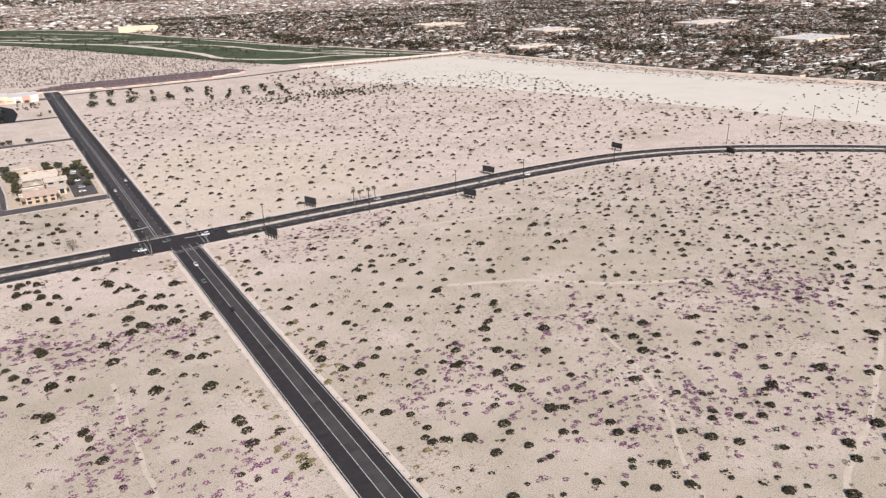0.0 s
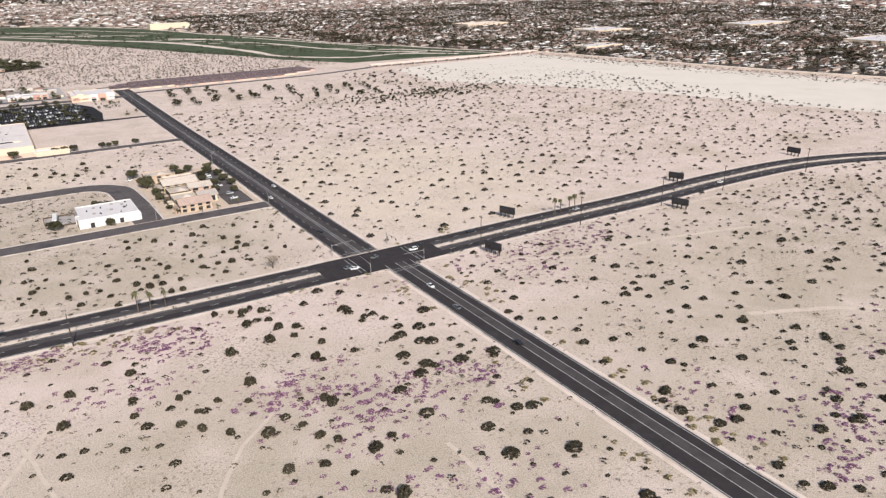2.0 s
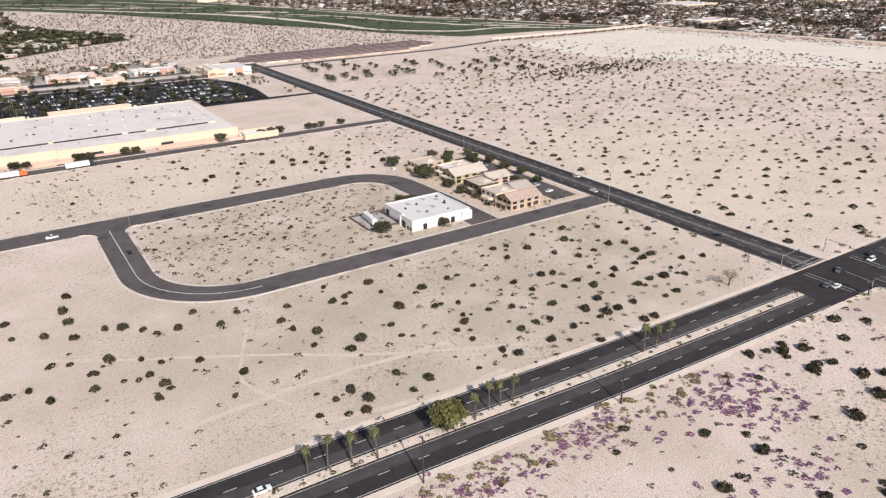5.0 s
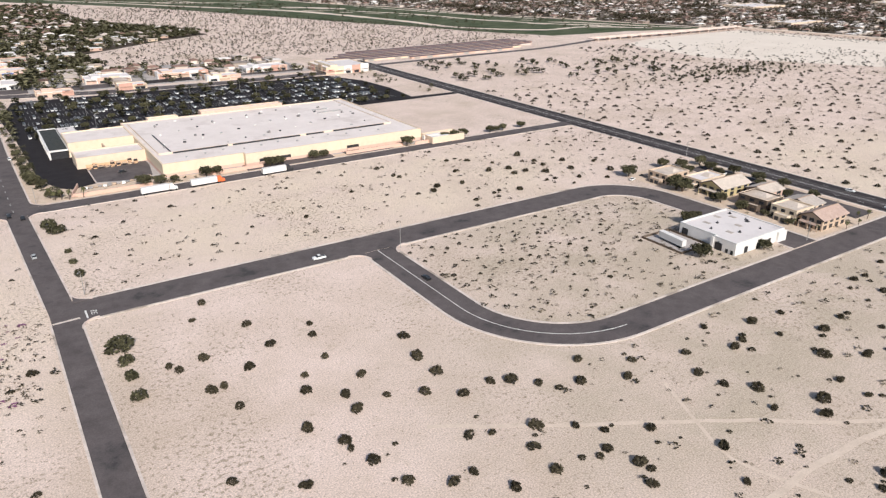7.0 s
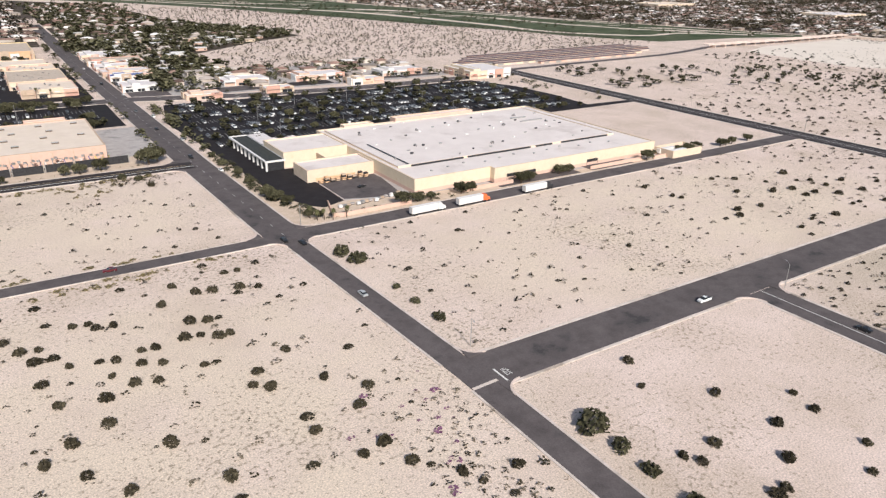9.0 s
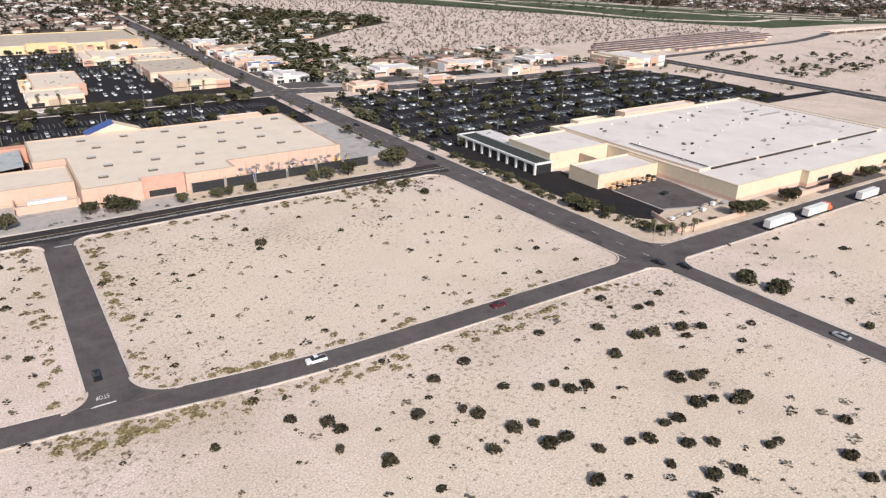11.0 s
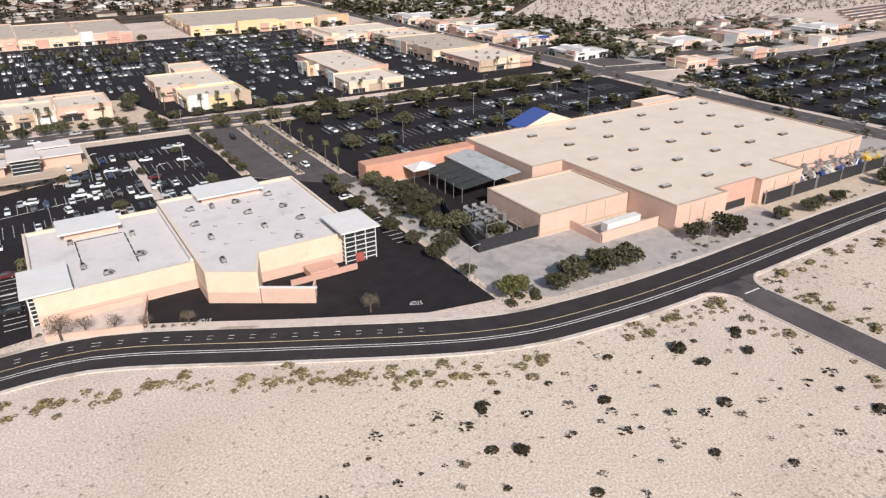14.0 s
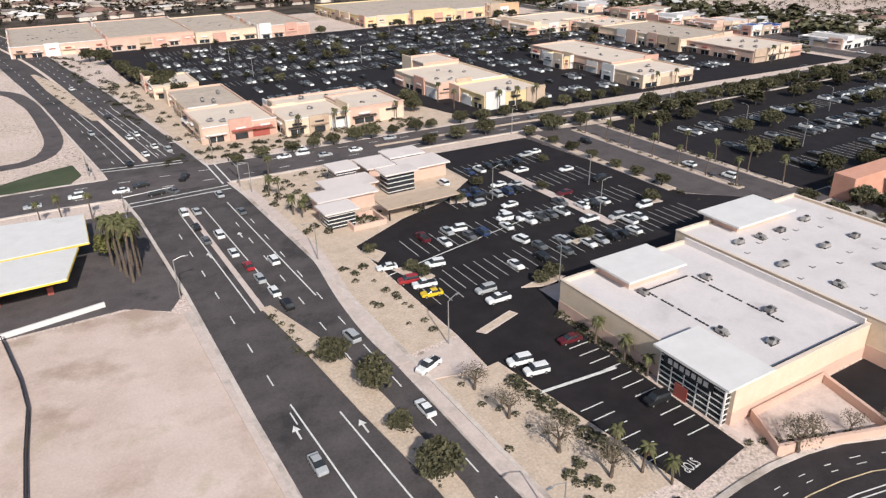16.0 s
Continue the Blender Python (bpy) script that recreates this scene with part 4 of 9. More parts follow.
part("boundary_wall", Shape().ribbon([(-135.4, 397.2), (-137.9, 388.6), (-136, 387.9), (-118.6, 388.0)], -0.13, 0.13, 0, 0.95), STUCCO_PINK, market, "low pale pink boundary wall")

# hardware store
store = thing("hardware_store", "large beige hardware store with a pale cream flat roof", "hardware store")
block(store, [(-229, 455.8), (-218, 455.8), (-218, 457.6), (-209.4, 457.6), (-209.4, 456.2), (-199, 456.2), (-199, 461.8), (-172, 461.8), (-172, 500.5), (-235.4, 500.5), (-235.4, 480.5), (-229, 480.5)],
      4.1, STUCCO_PINK, ROOF_CREAM, parapet=0.18, thick=0.28, cap=STUCCO_TAN, base=STUCCO_TAN, base_height=0.5)
block(store, rect(-246.2, 465, -229.2, 478), 3.3, STUCCO_PINK, ROOF_CREAM, parapet=0.2, cap=STUCCO_TAN, base=STUCCO_TAN, base_height=0.4)
part("loading_recess", Shape().box(-217.9, 457.35, 0.02, -209.5, 457.58, 4.3), STUCCO_ROSE, store, "salmon pink loading bay wall")
part("ramp_wall", Shape().box(-240.5, 458.6, 0, -229.2, 458.9, 1.6).box(-240.6, 458.6, 0, -240.3, 464.9, 1.3), STUCCO_PINK, store)
for x in (-237.5, -233.8, -226, -223, -206, -202.5, -195, -190, -185, -180, -175.5):
    y = 464.93 if x < -229 else (455.73 if x < -217 else (456.13 if x < -199 else 461.73))
    part("downpipe", Shape().box(x - 0.07, y, 0, x + 0.07, y + 0.062, 3.6 if x > -229 else 3.0), STUCCO_TAN, store)
openings(store, [(-216.6, -211.4)], 457.32, 0.1, 1.3, DARK_METAL, "dock_door")
part("entrance_gable", Shape().add([(-222, 500.4, 3.9), (-209, 500.4, 3.9), (-209, 505, 3.9), (-222, 505, 3.9), (-215.5, 500.4, 6.2), (-215.5, 505, 6.2)], [(0, 1, 4), (3, 5, 2), (0, 3, 2, 1), (1, 2, 5, 4)]), STUCCO_CREAM, store)
part("blue_gable_roof", Shape().add([(-222.4, 500.2, 3.85), (-215.5, 500.2, 6.28), (-215.5, 505.4, 6.28), (-222.4, 505.4, 3.85), (-222.4, 500.2, 3.95), (-215.5, 500.2, 6.4), (-215.5, 505.4, 6.4), (-222.4, 505.4, 3.95)],
     [(0, 1, 2, 3), (4, 7, 6, 5), (0, 4, 5, 1), (3, 2, 6, 7), (0, 3, 7, 4), (1, 5, 6, 2)]), BLUE, store, "blue metal gable roof")
block(store, rect(-189, 500.6, -177.5, 504), 4.5, STUCCO_PINK, ROOF_CREAM, parapet=0.2)
part("coral_wall", Shape().box(-257.6, 497.4, 0, -235.5, 500.4, 3.5), CORAL, store, "coral red garden centre front")
shade = part("shade_roof", Shape().add([(-242.2, 481.6, 2.7), (-236.9, 481.6, 3.2), (-236.9, 496.9, 3.2), (-242.2, 496.9, 2.7), (-242.2, 481.6, 2.8), (-236.9, 481.6, 3.3), (-236.9, 496.9, 3.3), (-242.2, 496.9, 2.8)],
                                             [(0, 3, 2, 1), (4, 5, 6, 7), (0, 1, 5, 4), (1, 2, 6, 5), (2, 3, 7, 6), (3, 0, 4, 7)]), SHADE, store, "translucent grey garden shade roof")
for x in (-242, -237.2):
    for y in (482, 487, 492, 496.6):
        part("post", Shape().tube((x, y, 0), (x, y, 2.68 + (x + 242.2) * 0.09), 0.08, sides=6), STEEL, shade)
for k in range(5):
    y = 481.8 + 2.55 * k
    net = part("net_panel", Shape().add([(-248.4, y, 2.2), (-242.4, y, 2.75), (-242.4, y + 2.3, 2.75), (-248.4, y + 2.3, 2.2), (-248.4, y, 2.25), (-242.4, y, 2.8), (-242.4, y + 2.3, 2.8), (-248.4, y + 2.3, 2.25)],
                                               [(0, 3, 2, 1), (4, 5, 6, 7), (0, 1, 5, 4), (1, 2, 6, 5), (2, 3, 7, 6), (3, 0, 4, 7)]), SHADE_NET, store, "dark shade net panel")
    part("net_pole", Shape().tube((-248.3, y + 0.1, 0), (-248.3, y + 0.1, 2.6), 0.06, sides=6), STEEL, net)
tent = part("tent_roof", Shape().add([(-250.6, 493.4, 2.3), (-245.4, 493.4, 2.3), (-245.4, 497.2, 2.3), (-250.6, 497.2, 2.3), (-248, 495.3, 3.3)], [(0, 1, 4), (1, 2, 4), (2, 3, 4), (3, 0, 4), (3, 2, 1, 0)]), ROOF_WHITE, store, "white tent roof")
for x in (-250.4, -245.6):
    part("tent_pole", Shape().tube((x, 493.6, 0), (x, 493.6, 2.298), 0.06, sides=6), STEEL, tent)
part("mesh_fence", Shape().box(-256.6, 465.2, 0, -246.3, 465.3, 1.8).ribbon([(-256.55, 465.3), (-253.6, 478), (-251.6, 482)], -0.05, 0.05, 0, 1.7), DARK_METAL, store, "dark mesh fence of a garden yard")
sk = []
for j, y in enumerate((462.5, 470.5, 478.5, 487, 495)):
    for i in range(6):
        x = -224 + i * 9.6 + (j % 2) * 2.2
        if x < -174 and (x > -231 if y < 481 else True) and (y > 465 or x < -201):
            sk.append((x, y))
skylight_group(sk, 3.93)
for k, (x0, x1, y0) in enumerate(((-208.6, -201.8, 455.6), (-201.4, -195.4, 455.6), (-195, -188, 455.6), (-187.6, -181, 455.8), (-180.6, -174.4, 455.8), (-174, -167.6, 455.8))):
    fence = thing("screen_fence", "dark mesh screen fence on steel posts round a rental yard", "fence", "rental yard fence", pose(x0, y0, 0))
    part("mesh", Shape().box(0.1, 0, 0.05, x1 - x0 - 0.1, 0.06, 2.1), DARK_METAL, fence)
    for px in (0.0, x1 - x0):
        part("post", Shape().box(px - 0.08, -0.06, 0, px + 0.08, 0.1, 2.5), STEEL, fence)


def machine(x, y, turn, tone):
    ob = thing("rental_machine", "small rental lift machine on wheels parked in a yard", "machine", "rental machines", pose(x, y, 0, 0, 0, turn))
    part("chassis", Shape().box(-0.9, -0.4, 0.25, 0.9, 0.4, 0.6), tone, ob)
    part("turret", Shape().box(-0.6, -0.35, 0.602, 0.3, 0.35, 0.95), tone, ob)
    part("boom", Shape().tube((-0.6, 0, 0.9), (1.1, 0, 1.9), 0.13, 0.09, 6), tone, ob)
    part("jib", Shape().tube((1.1, 0, 1.9), (-0.4, 0, 2.5), 0.1, 0.07, 6), tone, ob)
    part("basket", Shape().band(rect(-0.9, -0.35, -0.3, 0.35), rect(-0.84, -0.29, -0.36, 0.29), 2.4, 2.9), STEEL, ob)
    for wx in (-0.6, 0.6):
        for wy in (-0.45, 0.35):
            part("wheel", Shape().tube((wx, wy, 0.26), (wx, wy + 0.12, 0.26), 0.26, sides=10), RUBBER, ob)


for k in range(19):
    machine(-199 + k * 1.5, 457.6 + random.uniform(0, 2.6), random.choice((70, 90, 110, 20)), (WHITE, WHITE, STEEL, BLUE)[k % 4] if k < 16 else YELLOW)
for k in range(6):
    rack = thing("nursery_rack", "white metal nursery rack with potted plants", "plant rack", "nursery racks", pose(-250.5 + (k % 3) * 1.6, 473.2 + (k // 3) * 3.2, 0, 0, 0, 90))
    part("frame", Shape().box(-1.3, -0.4, 0.5, 1.3, 0.4, 0.56).box(-1.3, -0.4, 1.1, 1.3, 0.4, 1.16).box(-1.3, -0.4, 0, -1.22, 0.4, 1.5).box(1.22, -0.4, 0, 1.3, 0.4, 1.5), STEEL, rack)

single("nursery_ground", Shape().prism([(-256.5, 465.4), (-246.4, 465.4), (-246.4, 478.2), (-235.6, 478.4), (-235.6, 496.4), (-255, 496.4)], 0.0, 0.036), ASPHALT_NEW, "dark asphalt nursery yard full of plants", "yard", kind="structure")
for k in range(10):
    y = 483.5 + (k % 5) * 2.7
    bench = thing("plant_bench", "low bench crowded with green potted plants", "plant bench", "nursery benches", pose(-253.2 + (k // 5) * 1.6, y, 0))
    part("bench_top", Shape().box(-0.6, -1.1, 0.3, 0.6, 1.1, 0.36), WOOD_DARK, bench)
    part("foliage", clumps(Shape(), (0, 0, 0.45), 0.95, 0.45, 120, 0.12, 400 + k), LEAF, bench)
cage = thing("storage_cage", "steel storage cage stacked with white building goods", "storage cage", at=pose(-250.6, 470.8, 0))
part("goods", Shape().box(-2.2, -2.4, 0.06, 2.2, 2.2, 0.8).box(-1.8, -2.0, 0.8, 0.6, 0.4, 1.2), STEEL, cage)
for px in (-2.7, 0, 2.7):
    for py in (-2.8, 0, 2.8):
        part("post", Shape().tube((px, py, 0), (px, py, 2.4), 0.06, 0.06, 6), STEEL, cage)
for py in (-2.8, 0, 2.8):
    part("rail", Shape().box(-2.7, py - 0.04, 2.3, 2.7, py + 0.04, 2.4), STEEL, cage)

# office supply shop
shop = thing("office_supply_shop", "cream and pink stucco shop with white roof and glazed corner towers", "shop")
EAST = [(-291.2, 470.9), (-286, 467.6), (-284.2, 472.6), (-270.6, 472.6), (-270.6, 497.6), (-291.2, 497.6)]
block(shop, EAST, 4.1, STUCCO_CREAM, ROOF_WHITE, parapet=0.3, cap=ROOF_CREAM, base=STUCCO_PINK, base_height=1.45)
block(shop, [(-308.6, 475.6), (-291.3, 475.6), (-291.3, 496.2), (-308.6, 496.2)], 3.5, STUCCO_CREAM, ROOF_WHITE, parapet=0.3, cap=ROOF_CREAM, base=STUCCO_PINK, base_height=1.2)
part("dock_wall", Shape().ribbon([(-285.9, 467.5), (-280.5, 464.1)], -0.25, 0, 0, 2.0).ribbon([(-280.6, 464.2), (-279.6, 466.0)], -0.25, 0, 0, 2.0), STUCCO_PINK, shop, "pink loading dock wall with a white coping")
part("dock_coping", Shape().ribbon([(-286.1, 467.7), (-280.3, 464.0)], -0.33, 0.06, 2.002, 2.12), WHITE, shop)
part("enclosure_wall", Shape().band([(-308.4, 471.6), (-299, 468.4), (-297.2, 475.4), (-306.5, 475.4)], [(-308.1, 471.8), (-299.2, 468.8), (-297.6, 475.2), (-306.3, 475.2)], 0, 0.85), STUCCO_PINK, shop, "low pink enclosure wall")
part("enclosure_floor", Shape().prism([(-308.1, 471.8), (-299.2, 468.8), (-297.6, 475.2), (-306.3, 475.2)], 0, 0.08), CONCRETE, shop)
part("terrace_wall", Shape().box(-281.5, 469.6, 0, -272.5, 469.85, 0.8).box(-278.8, 469.9, 0, -275, 472.3, 1.0), STUCCO_ROSE, shop)


def corner_tower(x0, y0, x1, y1, top, face, glazed):
    """A raised canopy roof on a glazed box with white mullions."""
    roof = part("tower_roof", Shape().prism(rect(x0 - 0.7, y0 - 0.7, x1 + 0.4, y1 + 0.4), top, top + 0.22), WHITE, shop, "white projecting tower roof")
    core = part("tower", Shape().band(rect(x0, y0, x1, y1), rect(x0 + 0.15, y0 + 0.15, x1 - 0.15, y1 - 0.15), 0, top - 0.002), glazed, shop)
    if glazed is GLASS:
        for k in range(7):
            z = 0.35 + k * (top - 0.6) / 6
            part("mullion", Shape().band(rect(x0 - 0.05, y0 - 0.05, x1 + 0.05, y1 + 0.05), rect(x0 - 0.004, y0 - 0.004, x1 + 0.004, y1 + 0.004), z, z + 0.1), WHITE, core)
        n = max(2, int((y1 - y0) / 1.2))
        for k in range(n + 1):
            y = y0 + (y1 - y0) * k / n
            part("mullion", Shape().box(x0 - 0.09, y - 0.05, 0, x0 - 0.052, y + 0.05, top - 0.1), WHITE, core)
        n = max(2, int((x1 - x0) / 1.2))
        for k in range(n + 1):
            x = x0 + (x1 - x0) * k / n
            part("mullion", Shape().box(x - 0.05, y0 - 0.09, 0, x + 0.05, y0 - 0.052, top - 0.1), WHITE, core)
    return core


tower = corner_tower(-309.2, 476.0, -305.0, 482.4, 3.75, "w", GLASS)
part("door", Shape().box(-309.32, 479.3, 0, -309.26, 480.6, 1.3), BRICK_RED, tower, "red shop door surround")
sign = part("sign_panel", Shape().box(-309.36, 477.0, 2.5, -309.30, 482.0, 3.3), DARK_METAL, tower)
for k in range(7):
    part("sign_bar", Shape().box(-309.42, 477.5 + k * 0.6, 2.68, -309.364, 477.9 + k * 0.6, 3.12), WHITE, sign)
tower = corner_tower(-273.2, 471.6, -268.8, 477.4, 4.6, "e", GLASS)
part("door", Shape().box(-271.8, 471.46, 0, -270.6, 471.53, 1.3), BRICK_RED, tower, "red shop door surround")
corner_tower(-304.0, 491.6, -297.4, 496.0, 4.2, "n", STUCCO_PINK)
corner_tower(-285.6, 494.0, -277.0, 498.6, 4.6, "n", STUCCO_PINK)
part("roof_step", Shape().box(-291.6, 476, 3.2, -291.35, 496, 3.9), ROOF_WHITE, shop)
for k in range(24):
    if k % 5 != 4:
        part("roof_pipe", Shape().box(-303, 481 + 0.4 * k, 3.22, -302.84, 481.28 + 0.4 * k, 3.3), DARK_METAL, shop)
        part("roof_pipe", Shape().box(-297, 480 + 0.43 * k, 3.22, -296.84, 480.3 + 0.43 * k, 3.3), DARK_METAL, shop)
    if k < 14:
        part("roof_pipe", Shape().box(-302.7 + 0.4 * k, 490.4, 3.22, -302.42 + 0.4 * k, 490.56, 3.3), DARK_METAL, shop)
part("roof_edge", Shape().box(-308.2, 475.95, 3.51, -304.9, 476.1, 3.66).box(-304, 475.95, 3.21, -291.8, 476.06, 3.5), DARK_METAL, shop, "black flashing inside the parapet")
units([(-303.5, 490.2), (-296.1, 489.1), (-302.9, 481.7), (-300.6, 478.4), (-296.3, 481.8)], 3.2)
units([(-287.7, 492.0), (-284.8, 491.6), (-281.4, 491.6), (-276.3, 492.1), (-281.0, 486.6), (-276.1, 486.4), (-288.4, 486.2), (-280.7, 480.8), (-275.5, 480.9), (-287.8, 480.8), (-278.1, 475.0), (-288.4, 473.2)], 3.8)
for k in range(18):
    x, y = -290 + 3.1 * (k % 6) + 0.4 * (k // 6), 477 + 6.4 * (k // 6) + 0.9 * (k % 2)
    part("roof_drain", Shape().box(x, y, 3.8, x + 0.5, y + 0.1, 3.88).box(x, y + 0.1, 3.8, x + 0.1, y + 0.45, 3.88), UNIT_GREY, shop)

# white industrial hall and the office houses
hall = thing("workshop_hall", "plain white flat-roofed workshop hall on an empty block", "workshop")
block(hall, [(-29.7, 274.8), (-13.0, 274.8), (-13.0, 289.4), (-29.0, 289.4), (-29.0, 280.2), (-29.7, 280.2)], 2.75, WHITE, ROOF_WHITE, parapet=0.2, cap=WHITE)
part("buttress", Shape().box(-30.0, 280.0, 0, -29.72, 280.6, 2.6), WHITE, hall)
part("stepped_wall", Shape().box(-15.6, 274.3, 0, -12.6, 274.78, 2.3).box(-12.98, 274.8, 0, -12.5, 277.0, 2.1), WHITE, hall)
openings(hall, [(-26.6, -25.6), (-22.4, -21.2), (-18.6, -17.6)], 274.8, 0.03, 1.4, DARK_METAL, "door")
openings(hall, [(278.0, 279.6)], -29.7, 0.03, 1.6, DARK_METAL, "door", "y")
openings(hall, [(275.3, 275.8), (276.5, 277.0)], -29.7, 0.1, 0.9, GLASS, "window", "y")
openings(hall, [(287.2, 288.6)], -29.0, 0.03, 1.7, DARK_METAL, "door", "y")
part("door_lamp", Shape().box(-29.95, 278.6, 1.8, -29.72, 279.0, 1.9), DARK_METAL, hall)
part("yard_wall", Shape().band(rect(-38, 281.4, -29.3, 292), rect(-37.85, 281.55, -29.45, 291.85), 0, 0.45), BARK, hall)
part("trailer_bay", Shape().box(-37.6, 281.8, 0, -29.6, 291.6, 0.03), YARD, hall)
for x, y in ((-24.6, 285.4), (-19.4, 286.6), (-25.2, 279.2), (-20.2, 280.6), (-16.6, 284.6)):
    part("skylight", Shape().box(x, y, 2.5, x + 0.9, y + 1.6, 2.62), TILE_GREY, hall)
for x, y, w in ((-22.6, 284.6, 0.5), (-26.6, 283.2, 0.45), (-23.4, 278.4, 0.55), (-16.4, 281.4, 0.8), (-15.4, 282.6, 0.4), (-17.8, 277.4, 0.4), (-15.2, 286.8, 0.6)):
    part("roof_vent", Shape().box(x, y, 2.5, x + w, y + w, 2.72).tube((x + w / 2, y + w / 2, 2.72), (x + w / 2, y + w / 2, 3.0), w * 0.3, sides=8), DARK_METAL, hall)


def office_house(x, y, w, d, h, rise, wall_material, roof_material, label, porch=True):
    """A two-storey office with a gabled roof whose ridge runs away from the street; the origin is its street front."""
    ob = thing("office_house", label, "office building", "office houses", pose(x, y, 0))
    wall = part("wall", Shape().band(rect(0, -d / 2, w, d / 2), rect(0.15, -d / 2 + 0.15, w - 0.15, d / 2 - 0.15), 0, h), wall_material, ob)
    for gx in (0.0, w - 0.15):
        part("gable", Shape().add([(gx, -d / 2, h + 0.002), (gx, d / 2, h + 0.002), (gx, 0, h + rise - 0.05), (gx + 0.15, -d / 2, h + 0.002), (gx + 0.15, d / 2, h + 0.002), (gx + 0.15, 0, h + rise - 0.05)], [(0, 2, 1), (3, 4, 5), (0, 3, 5, 2), (1, 2, 5, 4), (0, 1, 4, 3)]), wall_material, ob)
    e, k = 0.45, rise / (d / 2)
    roof = Shape()
    for sgn in (-1, 1):
        ring = [(-e, sgn * (d / 2 + e), h - k * e), (w + e, sgn * (d / 2 + e), h - k * e), (w + e, 0, h + rise), (-e, 0, h + rise)]
        roof.add(ring + [(p[0], p[1], p[2] + 0.16) for p in ring], [(0, 1, 2, 3), (7, 6, 5, 4), (0, 4, 5, 1), (1, 5, 6, 2), (2, 6, 7, 3), (3, 7, 4, 0)])
    roof = part("roof", roof, roof_material, ob)
    part("ridge_cap", Shape().box(-e, -0.12, h + rise + 0.1, w + e, 0.12, h + rise + 0.24), TILE, roof)
    for sgn in (-1, 1):
        part("barge_board", Shape().add([(-e - 0.04, sgn * (d / 2 + e), h - k * e - 0.1), (-e - 0.04, 0, h + rise - 0.1), (-e - 0.04, 0, h + rise + 0.16), (-e - 0.04, sgn * (d / 2 + e), h - k * e + 0.16)], [(0, 1, 2, 3)]), BARK, roof)
    for z0, z1 in ((0.3, 1.15), (h - 1.0, h - 0.3)):
        n = max(2, int(d / 1.7))
        openings(wall, [(-d / 2 + d * (i + 0.22) / n, -d / 2 + d * (i + 0.78) / n) for i in range(n)], 0.0, z0, z1, GLASS, axis="y")
        n = max(2, int(w / 2.4))
        openings(wall, [(w * (i + 0.25) / n, w * (i + 0.72) / n) for i in range(n)], -d / 2, z0, z1, GLASS)
    if porch:
        part("porch_roof", Shape().box(-1.5, -d / 2 + 0.3, 1.42, -0.01, d / 2 - 0.3, 1.56), roof_material, ob)
        for py in (-d / 2 + 0.45, 0.0, d / 2 - 0.45):
            part("porch_post", Shape().box(-1.42, py - 0.1, 0, -1.22, py + 0.1, 1.418), wall_material, ob)
    return ob


def flat_office(x, y, w, d, h, wall_material, roof_material, label):
    """A boxy stucco office with a parapet, a lower entrance bay and a small pitched lantern on its roof."""
    ob = thing("office_house", label, "office building", "office houses", pose(x, y, 0))
    wall = block(ob, rect(0, -d / 2, w, d / 2), h, wall_material, roof_material, parapet=0.3, thick=0.15, cap=STUCCO_CREAM)
    bay = block(ob, rect(-1.6, -d * 0.32, -0.01, d * 0.2), h * 0.55, wall_material, roof_material, parapet=0.2, thick=0.12)
    openings(bay, [(-d * 0.26, -d * 0.1), (0.0, d * 0.14)], -1.6, 0.1, 0.95, GLASS, axis="y")
    for z0, z1 in ((0.3, 1.1), (h - 1.15, h - 0.5)):
        openings(wall, [(-d / 2 + d * (k + 0.3) / 3, -d / 2 + d * (k + 0.75) / 3) for k in range(3)], 0.0, z0, z1, GLASS, axis="y")
        openings(wall, [(w * (k + 0.3) / 3, w * (k + 0.7) / 3) for k in range(3)], -d / 2, z0, z1, GLASS)
    u, v = w * 0.62, d * 0.26
    part("lantern_roof", Shape().add([(u - 1.6, -v, h - 0.298), (u + 1.6, -v, h - 0.298), (u + 1.6, v, h - 0.298), (u - 1.6, v, h - 0.298), (u, -v * 0.4, h + 0.45), (u, v * 0.4, h + 0.45)], [(0, 1, 4), (1, 2, 5, 4), (2, 3, 5), (3, 0, 4, 5), (3, 2, 1, 0)]), TILE_PALE, ob)
    return ob


office_house(-1.4, 275.4, 9.6, 5.2, 2.7, 1.2, STUCCO_TAN, TILE_PINK, "tan stucco office house with a gabled pink tile roof")
flat_office(-1.6, 282.2, 7.0, 6.4, 3.0, STUCCO_YELLOW, TILE_PALE, "cream yellow boxy office with a pale flat roof")
flat_office(-1.2, 290.6, 6.6, 7.6, 3.1, BARK, ROOF_TAN, "dark brown boxy office with a pale flat roof")
office_house(-0.6, 302.6, 11.0, 6.4, 2.5, 1.4, STUCCO_OLIVE, TILE_PALE, "olive yellow stucco office house with a broad gabled roof")
office_house(6.4, 283.6, 5.6, 6.6, 2.2, 0.9, STUCCO_CREAM, TILE_GREY, "cream rear office wing with a grey pitched roof", False)
office_house(6.2, 294.4, 7.0, 5.6, 2.4, 0.9, STUCCO_PINK, TILE_PALE, "pinkish rear office wing with a pale roof", False)
flat_office(1.6, 310.2, 10.0, 5.4, 2.2, STUCCO_CREAM, ROOF_WHITE, "long low pale office with a white flat roof")
flat_office(-3.6, 317.6, 9.0, 6.4, 2.7, STUCCO_TAN, TILE_PALE, "tan boxy office at a street bend")


